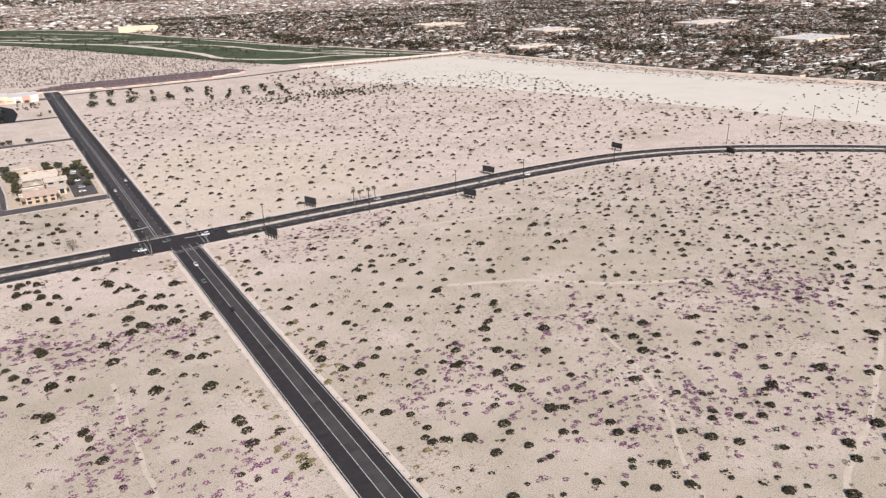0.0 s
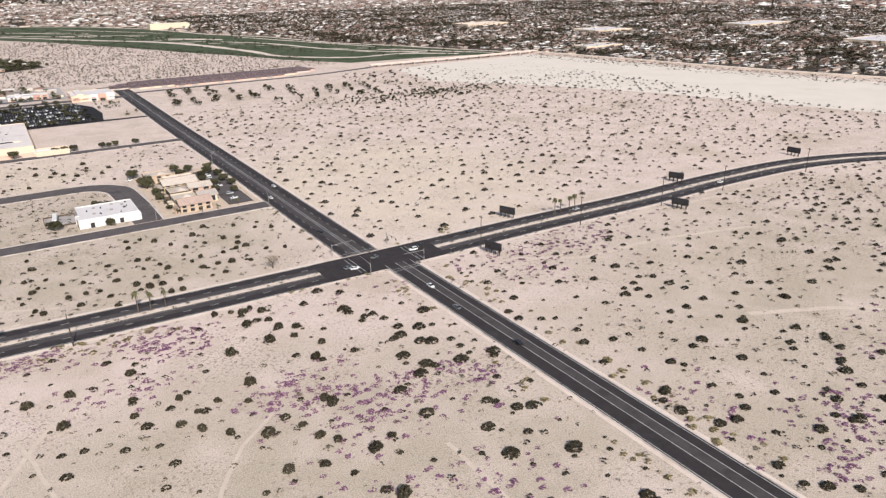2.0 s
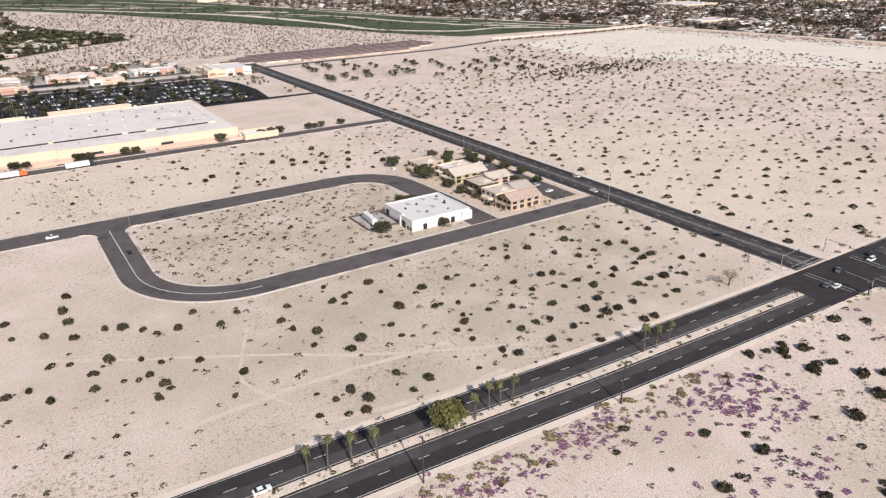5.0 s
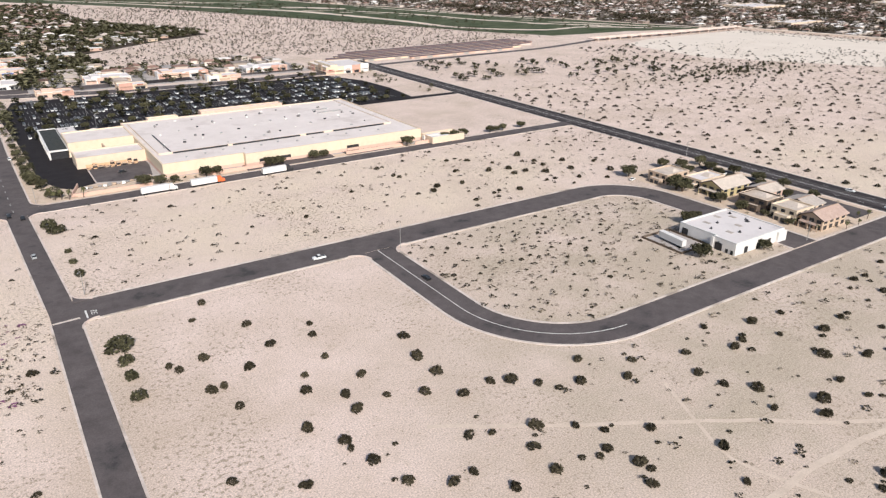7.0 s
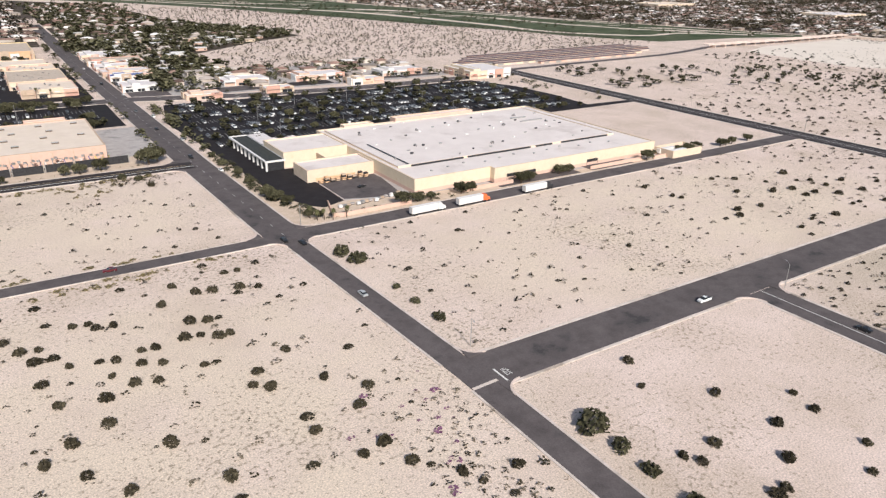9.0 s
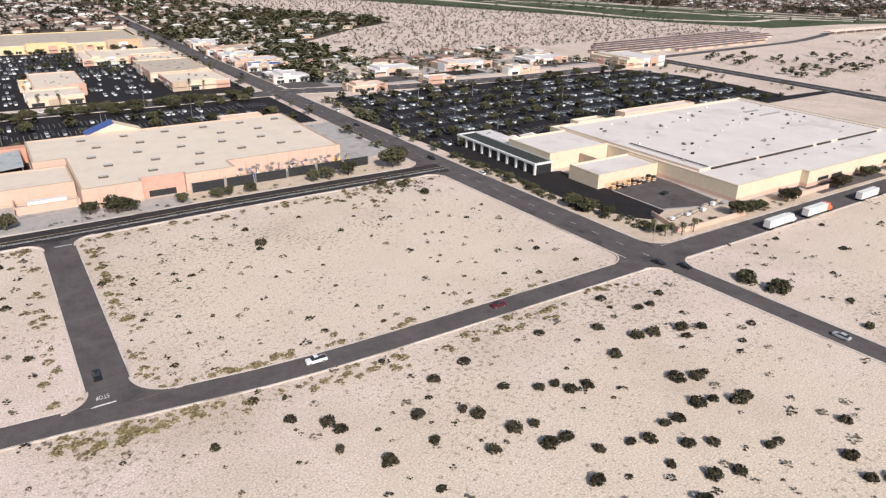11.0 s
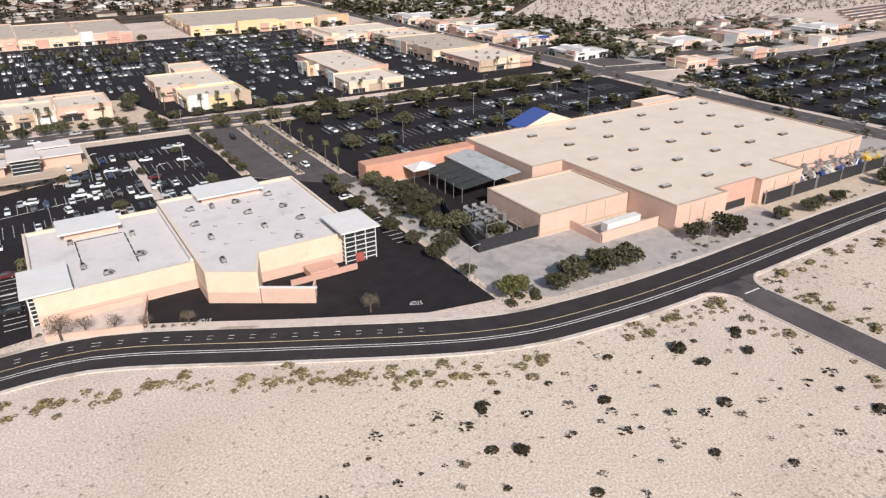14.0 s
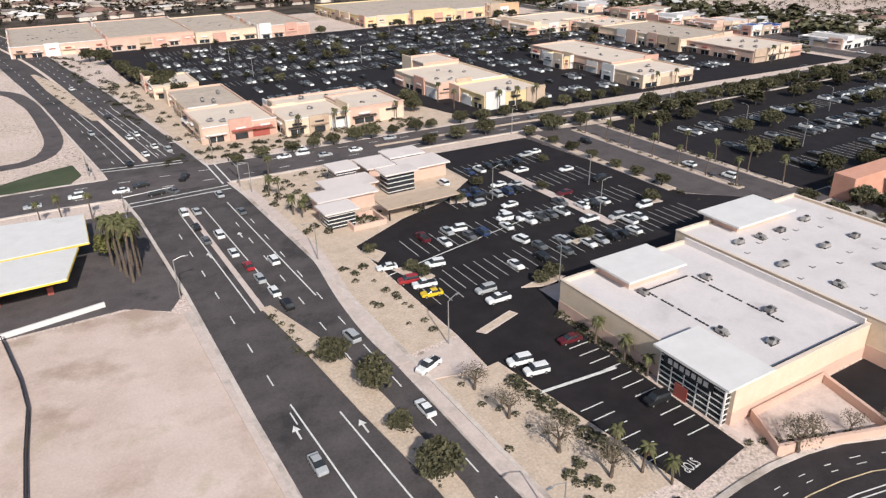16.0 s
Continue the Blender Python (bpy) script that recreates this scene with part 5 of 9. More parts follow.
# plaza buildings
def plaza(name, label, blocks, category="shop building"):
    ob = thing(name, label, category, "plaza buildings")
    for k, (x0, y0, x1, y1, h, wall_material, roof_material) in enumerate(blocks):
        wall = block(ob, rect(x0, y0, x1, y1), h, wall_material, roof_material, parapet=0.3, thick=0.2, cap=wall_material)
        dress(ob, wall, x0, x1, y0, h, k, "x", wall_material)
        dress(ob, wall, y0, y1, x0, h, k + 1, "y", wall_material)
        for i in range(int((x1 - x0) * (y1 - y0) / 90) + 1):
            PLAZA_UNITS.append((x0 + (x1 - x0) * (0.2 + 0.6 * ((i * 0.618 + 0.3 * k) % 1)), y0 + (y1 - y0) * (0.2 + 0.6 * ((i * 0.414 + 0.2) % 1)), h - 0.3))
    return ob


PLAZA_UNITS = []


def dress(ob, wall, a, b, c, h, seed, axis, tone):
    """A shop front: raised piers, glazing under awnings, sign bars and a base course."""
    r = random.Random(seed * 31 + int(abs(a)))
    n = max(2, int((b - a) / 4.2))
    step = (b - a) / n

    def slab(name, u0, u1, out, z0, z1, material, label=""):
        s = Shape().box(u0, c - out, z0, u1, c - 0.004, z1) if axis == "x" else Shape().box(c - out, u0, z0, c - 0.004, u1, z1)
        return part(name, s, material, ob, label)

    others = [m for m in (STUCCO_CREAM, STUCCO_PINK, STUCCO_ROSE, WHITE, STUCCO_TAN) if m is not tone]
    for k in range(n):
        u = a + k * step
        if r.random() < 0.4:
            slab("pier", u + 0.2, u + step - 0.2, 0.35, 0, h + r.uniform(0.2, 0.9), r.choice(others))
            if r.random() < 0.5:
                slab("shop_window", u + 1.1, u + step - 1.1, 0.42, 0.1, 1.2, GLASS)
        elif r.random() < 0.6:
            slab("shop_window", u + 0.9, u + step - 0.9, 0.06, 0.1, 1.15, GLASS)
            slab("mullion", u + step / 2 - 0.06, u + step / 2 + 0.06, 0.1, 0.1, 1.15, WHITE)
        else:
            slab("wall_panel", u + 0.3, u + step - 0.3, 0.12, 0.0, h - r.uniform(0.5, 1.2), r.choice(others))
        if r.random() < 0.55:
            slab("awning", u + 0.4, u + step - 0.4, 0.75, 1.5, 1.62, r.choice((STUCCO_TAN, STUCCO_PINK, TILE, DARK_METAL, TILE, WHITE)))
        if r.random() < 0.6:
            slab("sign_bar", u + step * 0.3, u + step * 0.7, 0.45, 1.95, 2.25, r.choice((WHITE, DARK_METAL, BRICK_RED, WHITE)))
    slab("cornice", a - 0.1, b + 0.1, 0.14, h - 0.12, h + 0.1, WHITE if seed % 3 == 0 else tone)


b = plaza("restaurant", "pink and red stucco corner restaurant with stepped parapets", [(-325, 574.5, -311.5, 590, 3.0, STUCCO_PINK, ROOF_CREAM), (-324.2, 590.2, -312, 612, 2.6, STUCCO_PINK, ROOF_TAN), (-326, 616, -316, 630, 2.7, STUCCO_CREAM, ROOF_CREAM)], "restaurant")
part("red_front", Shape().box(-319.5, 574.36, 0.02, -313, 574.46, 1.7), BRICK_RED, b, "dark red entrance front")
part("awning", Shape().box(-320, 573.4, 1.72, -312.6, 574.48, 1.9), BRICK_RED, b)
b = plaza("shop_row", "cream and peach stucco shop row with palms before it", [(-311, 571, -298.2, 583, 3.0, STUCCO_CREAM, ROOF_CREAM), (-298, 571.6, -286.5, 584, 3.3, STUCCO_PINK, ROOF_CREAM), (-309, 583.2, -288, 590, 2.8, STUCCO_PINK, ROOF_CREAM)])
b = plaza("shop_row", "pale stucco shop with a yellow corner front", [(-274, 580, -256, 600, 3.2, STUCCO_CREAM, ROOF_CREAM), (-270.8, 566.4, -255.4, 579.8, 3.0, STUCCO_GOLD, ROOF_CREAM), (-266, 600.2, -256, 611, 3.8, STUCCO_PINK, ROOF_CREAM)])
b = plaza("shop_row", "long cream stucco shop row with dark windows", [(-230.6, 562.6, -214.5, 576, 3.0, STUCCO_CREAM, ROOF_CREAM), (-227.5, 576.2, -212, 608, 3.4, STUCCO_PINK, ROOF_CREAM), (-230.8, 590, -227.6, 598, 3.0, STUCCO_GOLD, ROOF_CREAM)])
b = plaza("shop_row", "long tan stucco shop row with many small windows", [(-186, 568, -166, 590, 3.0, STUCCO_PINK, ROOF_CREAM), (-188.5, 590.2, -167, 624, 3.4, STUCCO_CREAM, ROOF_TAN), (-186, 624.2, -168, 646, 3.1, STUCCO_CREAM, ROOF_CREAM)])
b = plaza("department_store", "long pale warehouse store with a bright yellow front", [(-240, 690, -172, 740, 3.6, STUCCO_GOLD, ROOF_TAN), (-222, 686.5, -205, 689.8, 4.4, STUCCO_GOLD, ROOF_TAN), (-188, 686.8, -174, 689.8, 4.2, STUCCO_ORANGE, ROOF_TAN)], "department store")
b = plaza("department_store", "long row of peach stucco stores with tall parapets", [(-352, 694, -326, 742, 3.4, STUCCO_PINK, ROOF_TAN), (-325.8, 692, -300, 738, 3.9, STUCCO_PINK, ROOF_TAN), (-299.8, 690, -280, 735, 3.5, STUCCO_CREAM, ROOF_TAN), (-279.8, 688, -262, 730, 4.0, STUCCO_PINK, ROOF_TAN)], "department store")

units([(x, y) for x, y, _ in PLAZA_UNITS], 2.75)
# low shop beside the avenue: flat white roofs over dark glass
row = thing("pavilion_shops", "low shops with stepped white slab roofs over dark glass", "shops")
for x0, y0, x1, y1, h in ((-320.6, 527.2, -316.9, 530.0, 2.2), (-319.8, 531.9, -311.9, 535.0, 2.1), (-313.6, 540.9, -310.6, 544.4, 2.5), (-308.6, 534.4, -304.3, 536.8, 2.95), (-308.6, 540.6, -304.9, 545.0, 2.1), (-303.8, 542.6, -298.7, 545.9, 2.4), (-303.6, 537.4, -297.2, 541.8, 2.0), (-316.6, 536.2, -309.8, 540.0, 1.7)):
    part("roof", Shape().prism(rect(x0 - 0.5, y0 - 0.5, x1 + 0.5, y1 + 0.5), h, h + 0.22), ROOF_MARKET, row)
    body = part("wall", Shape().band(rect(x0, y0, x1, y1), rect(x0 + 0.2, y0 + 0.2, x1 - 0.2, y1 - 0.2), 0, h - 0.003), GLASS if h > 2.1 else STUCCO_PINK, row)
    if h > 2.1:
        for k in range(4):
            part("louvre", Shape().band(rect(x0 - 0.05, y0 - 0.05, x1 + 0.05, y1 + 0.05), rect(x0 - 0.004, y0 - 0.004, x1 + 0.004, y1 + 0.004), 0.3 + k * h / 4.4, 0.4 + k * h / 4.4), WHITE, body)
part("canopy", Shape().prism(rect(-313, 525.6, -302, 529.3), 1.6, 1.75), STUCCO_TAN, row)
for x in (-312.6, -307.5, -302.4):
    part("post", Shape().box(x - 0.08, 525.8, 0, x + 0.08, 526, 1.598), DARK_METAL, row)
part("patio_wall", Shape().band(rect(-318, 525.2, -313.4, 529.2), rect(-317.8, 525.4, -313.6, 529), 0, 0.7), STUCCO_PINK, row)

# filling station
for ring in ([(-365, 533.4), (-347.4, 533.4), (-347.0, 543), (-365, 546)], [(-365, 524.6), (-350.4, 524.6), (-348.6, 532.6), (-365, 533)]):
    can = thing("filling_station_canopy", "white filling station canopy with a yellow fascia", "canopy", "filling station canopies")
    part("deck", Shape().prism(ring, 2.45, 2.75), WHITE, can)
    part("fascia", Shape().band(inset(ring, -0.06), inset(ring, -0.003), 2.47, 2.65), YELLOW, can)
    cx, cy = sum(p[0] for p in ring) / 4, sum(p[1] for p in ring) / 4
    for dx in (-6, 0, 5):
        part("column", Shape().box(cx + dx - 0.15, cy - 0.15, 0, cx + dx + 0.15, cy + 0.15, 2.448), STEEL, can)
        part("pump", Shape().box(cx + dx - 0.3, cy - 1.2, 0, cx + dx + 0.3, cy - 0.6, 0.9), BRICK_RED, can)
single("boundary_wall", Shape().ribbon([(-420, 518.5), (-357.5, 520.2), (-347.6, 521.7)], -0.12, 0.12, 0, 0.55), WHITE, "low white boundary wall round a sandy lot", "wall")
single("lot_fence", Shape().ribbon([(-356.9, 519.6), (-355.6, 511), (-355.2, 506), (-355.6, 500), (-356, 488)], -0.05, 0.05, 0, 0.75), DARK_METAL, "dark weathered fence across a sandy lot", "fence")

# shops of the older district, beyond the big car park
STREET_SHOPS = []
for x0, y0, x1, y1, h, wm, rm, lab in (
        (-4, 529, 20, 552, 3.6, STUCCO_YELLOW, ROOF_WHITE, "yellow stucco corner store with a white roof"),
        (-100, 537.5, -88, 545, 2.2, STUCCO_CREAM, ROOF_WHITE, "small cream shop at a car park edge"),
        (-132, 537, -118, 545, 2.1, STUCCO_PINK, ROOF_CREAM, "small peach shop at a street corner"),
        (-60, 540, -44, 549, 2.3, STUCCO_CREAM, ROOF_WHITE, "low cream shop with a white roof"),
        (-36, 556, -14, 568, 2.4, WHITE, ROOF_WHITE, "low white commercial building"),
        (-78, 560, -54, 572, 2.6, STUCCO_PINK, ROOF_WHITE, "low pink commercial building"),
        (-110, 562, -90, 574, 2.4, WHITE, ROOF_WHITE, "low white commercial building"),
        (-150, 566, -136, 580, 2.4, WHITE, ROOF_WHITE, "white stucco shop on a busy street"),
        (-150, 596, -132, 604, 2.3, WHITE, BLUE, "low shop with a blue metal roof"),
        (-151, 610, -130, 622, 2.3, STUCCO_PINK, ROOF_WHITE, "low pink shop with a pale roof"),
        (-151, 628, -128, 640, 2.3, WHITE, ROOF_WHITE, "low white shop along a street"),
        (-152, 648, -126, 662, 2.4, STUCCO_ROSE, ROOF_TAN, "low rose coloured shop"),
        (-152, 672, -130, 690, 2.4, WHITE, ROOF_WHITE, "low white shop along a street"),
        (-205, 640, -170, 664, 3.0, STUCCO_CREAM, ROOF_CREAM, "cream warehouse shop at the back of a plaza")):
    ob = thing("shop", lab, "shop", "street shops")
    STREET_SHOPS.append((x0, y0, x1, y1))
    block(ob, rect(x0, y0, x1, y1), h, wm, rm, parapet=0.25, thick=0.2)
    dress(ob, ob, x0, x1, y0, h, len(STREET_SHOPS), "x", wm)
    dress(ob, ob, y0, y1, x0, h, len(STREET_SHOPS) + 1, "y", wm)
    if x1 - x0 > 12:
        block(ob, rect(x0 + 2 + len(STREET_SHOPS) % 3, y0 + 1.5, x0 + 7, y1 - 1.5), h + 0.8, wm, rm, parapet=0.2, thick=0.2)


# ---------------------------------------------------------------- plants
def bush_mesh(seed, count=190, size=0.115):
    s = clumps(Shape(), (0, 0, 0.16), 0.72, 0.62, count, size, seed, squash=random.Random(seed).uniform(0.75, 1.0))
    r = random.Random(seed + 50)
    for k in range(5):
        a = r.uniform(0, 6.28)
        s.tube((0, 0, 0), (0.4 * math.cos(a), 0.4 * math.sin(a), r.uniform(0.3, 0.6)), 0.03, 0.012, 4)
    return s


BUSHES = [mesh_of("bush", bush_mesh(k), BUSH) for k in range(5)]
GREEN_BUSHES = [mesh_of("shrub", bush_mesh(30 + k, 260, 0.1), LEAF) for k in range(3)]

SCRUB_WEST_1 = [(-275.6, 431.0), (-258.7, 405.3), (-252.3, 434.6), (-246.6, 405.7), (-246.4, 430.4), (-244.3, 433.6), (-227.8, 372.9), (-219.5, 373.2), (-216.9, 365.9), (-216.2, 370.6), (-215.5, 368.7), (-213.3, 361.7), (-207.8, 362.0), (-207.1, 366.6), (-205.6, 422.3), (-203.5, 357.4), (-202.3, 364.8), (-202.0, 371.5), (-201.4, 363.1), (-199.5, 359.1), (-198.8, 330.9), (-198.0, 355.1), (-197.6, 348.4), (-197.2, 358.6), (-196.3, 342.3), (-195.8, 333.4), (-195.6, 355.0), (-195.1, 326.8), (-194.0, 351.8), (-192.3, 363.6), (-191.5, 321.8), (-191.5, 335.3), (-190.9, 340.9), (-190.3, 350.9), (-190.1, 363.2), (-189.5, 346.2), (-189.3, 361.4), (-188.3, 350.1), (-187.2, 342.8), (-186.9, 361.0), (-186.1, 327.8), (-185.4, 347.4), (-184.8, 351.1), (-184.4, 341.9), (-183.0, 346.2)]
SCRUB_WEST_2 = [(-182.9, 350.8), (-181.9, 318.4), (-179.2, 364.1), (-178.7, 351.6), (-178.2, 342.7), (-176.7, 356.3), (-176.5, 351.2), (-176.2, 370.3), (-174.3, 355.3), (-174.2, 334.3), (-174.2, 349.4), (-173.3, 365.9), (-172.5, 337.2), (-172.5, 349.7), (-172.3, 332.7), (-170.9, 321.1), (-170.7, 365.3), (-167.9, 314.3), (-167.2, 340.8), (-166.9, 371.4), (-166.9, 431.1), (-166.4, 364.1), (-165.4, 331.3), (-165.0, 314.9), (-164.7, 371.3), (-164.1, 323.1), (-163.8, 310.5), (-163.6, 363.0), (-161.2, 326.5), (-160.0, 305.9), (-154.0, 303.7)]
SCRUB_LONG_1 = [(-127.0, 312.7), (-94.2, 343.5), (-61.8, 369.0), (-61.0, 360.7), (-60.3, 358.6), (-58.9, 343.3), (-56.1, 346.0), (-53.7, 331.8), (-48.7, 345.1), (-46.6, 333.6), (-44.5, 354.8), (-44.2, 334.7), (-40.4, 365.2), (-39.1, 332.5), (-35.8, 350.5), (-35.1, 362.1), (-31.4, 344.4), (-30.1, 356.3), (-29.6, 349.2), (-27.8, 334.7), (-27.0, 344.8), (-24.8, 334.9), (-22.9, 341.0), (-19.1, 346.6), (-18.8, 358.8), (-18.5, 351.2), (-18.2, 332.2), (-14.5, 339.6), (-12.0, 327.6), (-11.0, 347.1), (-5.8, 332.6), (-3.6, 341.6)]
SCRUB_MID_1 = [(-136.8, 294.9), (-136.7, 265.6), (-135.8, 293.0), (-133.3, 285.2), (-131.9, 294.5), (-131.5, 285.4), (-131.2, 279.5), (-130.1, 307.4), (-129.5, 260.2), (-126.9, 288.1), (-125.4, 270.0), (-122.9, 301.1), (-122.4, 263.4), (-122.4, 265.0), (-122.2, 278.0), (-121.8, 292.9), (-121.1, 259.9), (-120.8, 281.8), (-119.4, 254.6), (-118.2, 270.2), (-117.9, 274.2), (-116.2, 284.9), (-115.1, 251.4), (-115.1, 292.1), (-114.1, 295.7), (-113.7, 277.5), (-113.1, 271.0), (-112.1, 251.6), (-109.6, 246.8), (-108.3, 268.6), (-105.8, 256.3), (-104.4, 277.2), (-104.1, 272.2), (-104.0, 265.3), (-103.6, 246.5), (-103.0, 283.6), (-100.2, 254.3), (-99.0, 265.7), (-97.4, 245.4), (-96.3, 264.4), (-95.9, 238.5), (-95.8, 251.5), (-95.7, 245.9), (-94.2, 241.9), (-93.4, 261.6)]
SCRUB_MID_2 = [(-93.3, 248.7), (-88.1, 258.6), (-87.9, 245.7), (-86.3, 232.7), (-84.3, 263.2), (-83.0, 238.3), (-81.4, 255.8), (-77.8, 221.0), (-77.5, 258.6), (-74.1, 223.4), (-71.9, 250.8), (-71.6, 218.4), (-71.3, 246.8), (-71.2, 224.2), (-70.4, 239.5), (-69.9, 220.9), (-68.9, 255.5), (-68.1, 243.6), (-65.8, 234.9), (-63.3, 218.9), (-63.1, 224.5), (-62.9, 237.0), (-61.0, 252.4), (-59.9, 259.1), (-59.6, 220.3), (-58.1, 253.1), (-56.5, 234.1), (-56.2, 238.3), (-51.5, 243.4), (-51.5, 255.9), (-51.3, 250.9), (-47.6, 230.1), (-47.1, 226.0), (-46.0, 239.8), (-45.0, 220.4), (-44.8, 231.8), (-44.5, 255.2), (-43.8, 247.8), (-43.6, 218.0), (-43.5, 234.1), (-41.5, 238.6), (-38.4, 233.1), (-38.0, 224.0), (-37.3, 248.6), (-36.1, 218.3)]
SCRUB_MID_3 = [(-34.3, 224.5), (-34.0, 231.6), (-31.4, 224.0), (-29.8, 219.5), (-29.2, 213.5), (-27.4, 239.4), (-27.1, 228.2), (-26.3, 234.9), (-23.5, 223.2), (-21.1, 220.0), (-20.8, 249.8), (-20.4, 239.1), (-20.4, 255.4), (-20.2, 232.4), (-18.7, 224.9), (-18.3, 219.9), (-18.0, 238.2), (-17.5, 214.3), (-16.9, 255.1), (-16.1, 233.0), (-15.0, 214.1), (-15.0, 229.5), (-14.1, 220.0), (-13.8, 251.5), (-10.6, 246.0), (-9.5, 236.2), (-8.8, 230.5), (-7.8, 256.8), (-7.5, 224.9), (-7.5, 241.6), (-6.9, 218.4), (-6.1, 232.6), (-3.7, 218.6), (-3.7, 250.4), (-3.6, 225.2), (-2.5, 242.1), (-0.3, 224.5), (-0.3, 232.1), (0.7, 255.8), (2.8, 242.9), (3.6, 233.3), (4.1, 222.9), (5.1, 237.1), (6.2, 233.6), (6.4, 241.3)]
SCRUB_MID_4 = [(8.4, 251.9), (10.2, 228.5), (13.2, 246.8), (14.7, 226.6), (15.1, 250.8), (17.1, 244.1), (22.5, 240.2)]
SCRUB_SOUTH_WEST_1 = [(-49.1, 179.6), (-44.5, 169.6), (-42.5, 179.4), (-34.2, 166.3), (-33.5, 171.7), (-32.2, 181.0), (-29.7, 136.1), (-28.3, 159.6), (-26.7, 167.7), (-25.7, 156.7), (-25.0, 161.9), (-22.2, 153.0), (-21.3, 163.3), (-19.3, 128.6), (-17.7, 139.3), (-17.2, 149.4), (-17.0, 160.2), (-14.9, 165.6), (-14.7, 178.0), (-14.5, 119.9), (-12.7, 137.5), (-12.6, 196.5), (-11.8, 148.6), (-10.5, 144.3), (-9.4, 195.5), (-8.6, 141.9), (-8.2, 188.2), (-7.2, 194.0), (-6.5, 178.9), (-6.1, 125.4), (-5.7, 153.8), (-5.2, 195.5), (-5.1, 151.7), (-4.7, 136.6), (-3.7, 187.6), (-3.5, 192.7), (-3.1, 183.2), (-1.8, 177.8), (-1.5, 117.4), (-1.5, 167.4), (-1.2, 138.1), (-0.8, 115.3), (-0.8, 165.9), (-0.0, 181.3), (1.8, 172.3)]
SCRUB_SOUTH_WEST_2 = [(5.4, 190.7), (5.8, 165.9), (6.3, 148.7), (6.7, 140.3), (10.6, 195.3), (11.7, 124.2), (11.7, 183.2), (11.9, 181.0), (12.2, 151.3), (12.5, 158.6), (12.7, 176.2), (12.8, 131.5), (14.3, 165.5), (14.6, 153.7), (15.2, 107.8), (15.6, 152.3), (15.9, 177.8), (16.0, 166.0), (17.1, 137.7), (17.6, 169.6), (18.3, 161.8), (20.1, 133.3), (20.1, 160.5), (20.7, 120.0), (21.0, 151.4), (21.1, 167.1), (21.7, 98.8), (21.8, 106.6), (22.4, 132.2), (23.7, 155.8), (23.7, 159.0), (25.8, 173.1), (26.6, 99.3), (27.9, 150.5)]
SCRUB_SOUTH_EAST_1 = [(41.7, 117.4), (42.5, 100.4), (43.8, 122.6), (44.0, 93.9), (44.1, 155.6), (46.1, 84.1), (46.9, 147.8), (47.2, 110.7), (48.4, 81.9), (52.1, 79.8), (55.8, 101.8), (58.6, 77.4), (59.0, 73.0), (59.1, 79.8), (59.2, 112.0), (61.0, 85.0), (61.3, 102.7), (63.5, 100.0), (64.3, 130.9), (65.9, 72.5), (67.2, 153.9), (67.8, 86.5), (67.8, 93.3), (68.7, 78.7), (72.0, 92.9), (73.0, 100.4), (73.4, 142.1), (74.2, 70.1), (75.7, 66.2), (75.7, 119.0), (75.9, 109.1), (77.2, 166.8), (77.7, 131.5), (78.7, 85.0), (80.2, 152.7), (80.8, 94.6), (83.7, 123.6), (85.7, 118.9), (86.6, 102.2), (87.5, 77.2), (87.9, 109.0), (95.3, 133.0), (96.5, 94.1), (96.7, 98.6), (96.8, 83.6)]
SCRUB_SOUTH_EAST_2 = [(97.2, 147.5), (99.4, 88.7), (104.4, 150.9), (105.4, 91.8), (107.8, 134.6), (117.1, 87.4), (118.2, 136.3), (124.4, 145.4), (126.8, 154.6)]
SCRUB = SCRUB_WEST_1 + SCRUB_WEST_2 + SCRUB_LONG_1 + SCRUB_MID_1 + SCRUB_MID_2 + SCRUB_MID_3 + SCRUB_MID_4 + SCRUB_SOUTH_WEST_1 + SCRUB_SOUTH_WEST_2 + SCRUB_SOUTH_EAST_1 + SCRUB_SOUTH_EAST_2

rng = random.Random(7)


def plant(name, meshes, x, y, size, label, category, group):
    ob = new(name, rng.choice(meshes))
    ob.matrix_basis = pose(x, y, 0, 0, 0, rng.uniform(0, 360)) @ Matrix.Diagonal((size, size, size * rng.uniform(0.75, 1.0), 1))
    return tagged(ob, label, category, group)


def bush_size(x, y):
    return (1.35 if y < 215 and x < 30 else 1.2 if y < 215 else 1.15 if x > -145 else 1.2) * rng.uniform(0.75, 1.35)


for x, y in SCRUB[:295]:
    plant("creosote_bush", BUSHES, x, y, bush_size(x, y), "dark olive creosote bush on pale desert sand", "bush", "creosote bushes")

# larger shrubs at street edges
for x, y, size in ((-145.1, 368.9, 2.9), (-144.2, 364.2, 2.7), (-142.0, 304.4, 3.2), (-141.9, 299.7, 1.9), (-142.1, 295, 1.8), (-142.1, 289, 1.9), (-143.1, 337.3, 1.7), (-143.3, 344.3, 1.3), (-143.4, 350.6, 1.2), (-172, 441, 1.9), (-168.5, 438, 1.7), (-64.6, 209.6, 1.3)):
    plant("shrub", GREEN_BUSHES, x, y, size, "tall dark green shrub at a street edge", "shrub", "roadside shrubs")

KEEP_OUT = [(-160, 384, 26, 900), (-262, 440, -150, 900), (-420, 440, -260, 900), (-29.5, 276, -14, 290), (-7, 271, 24, 328)]


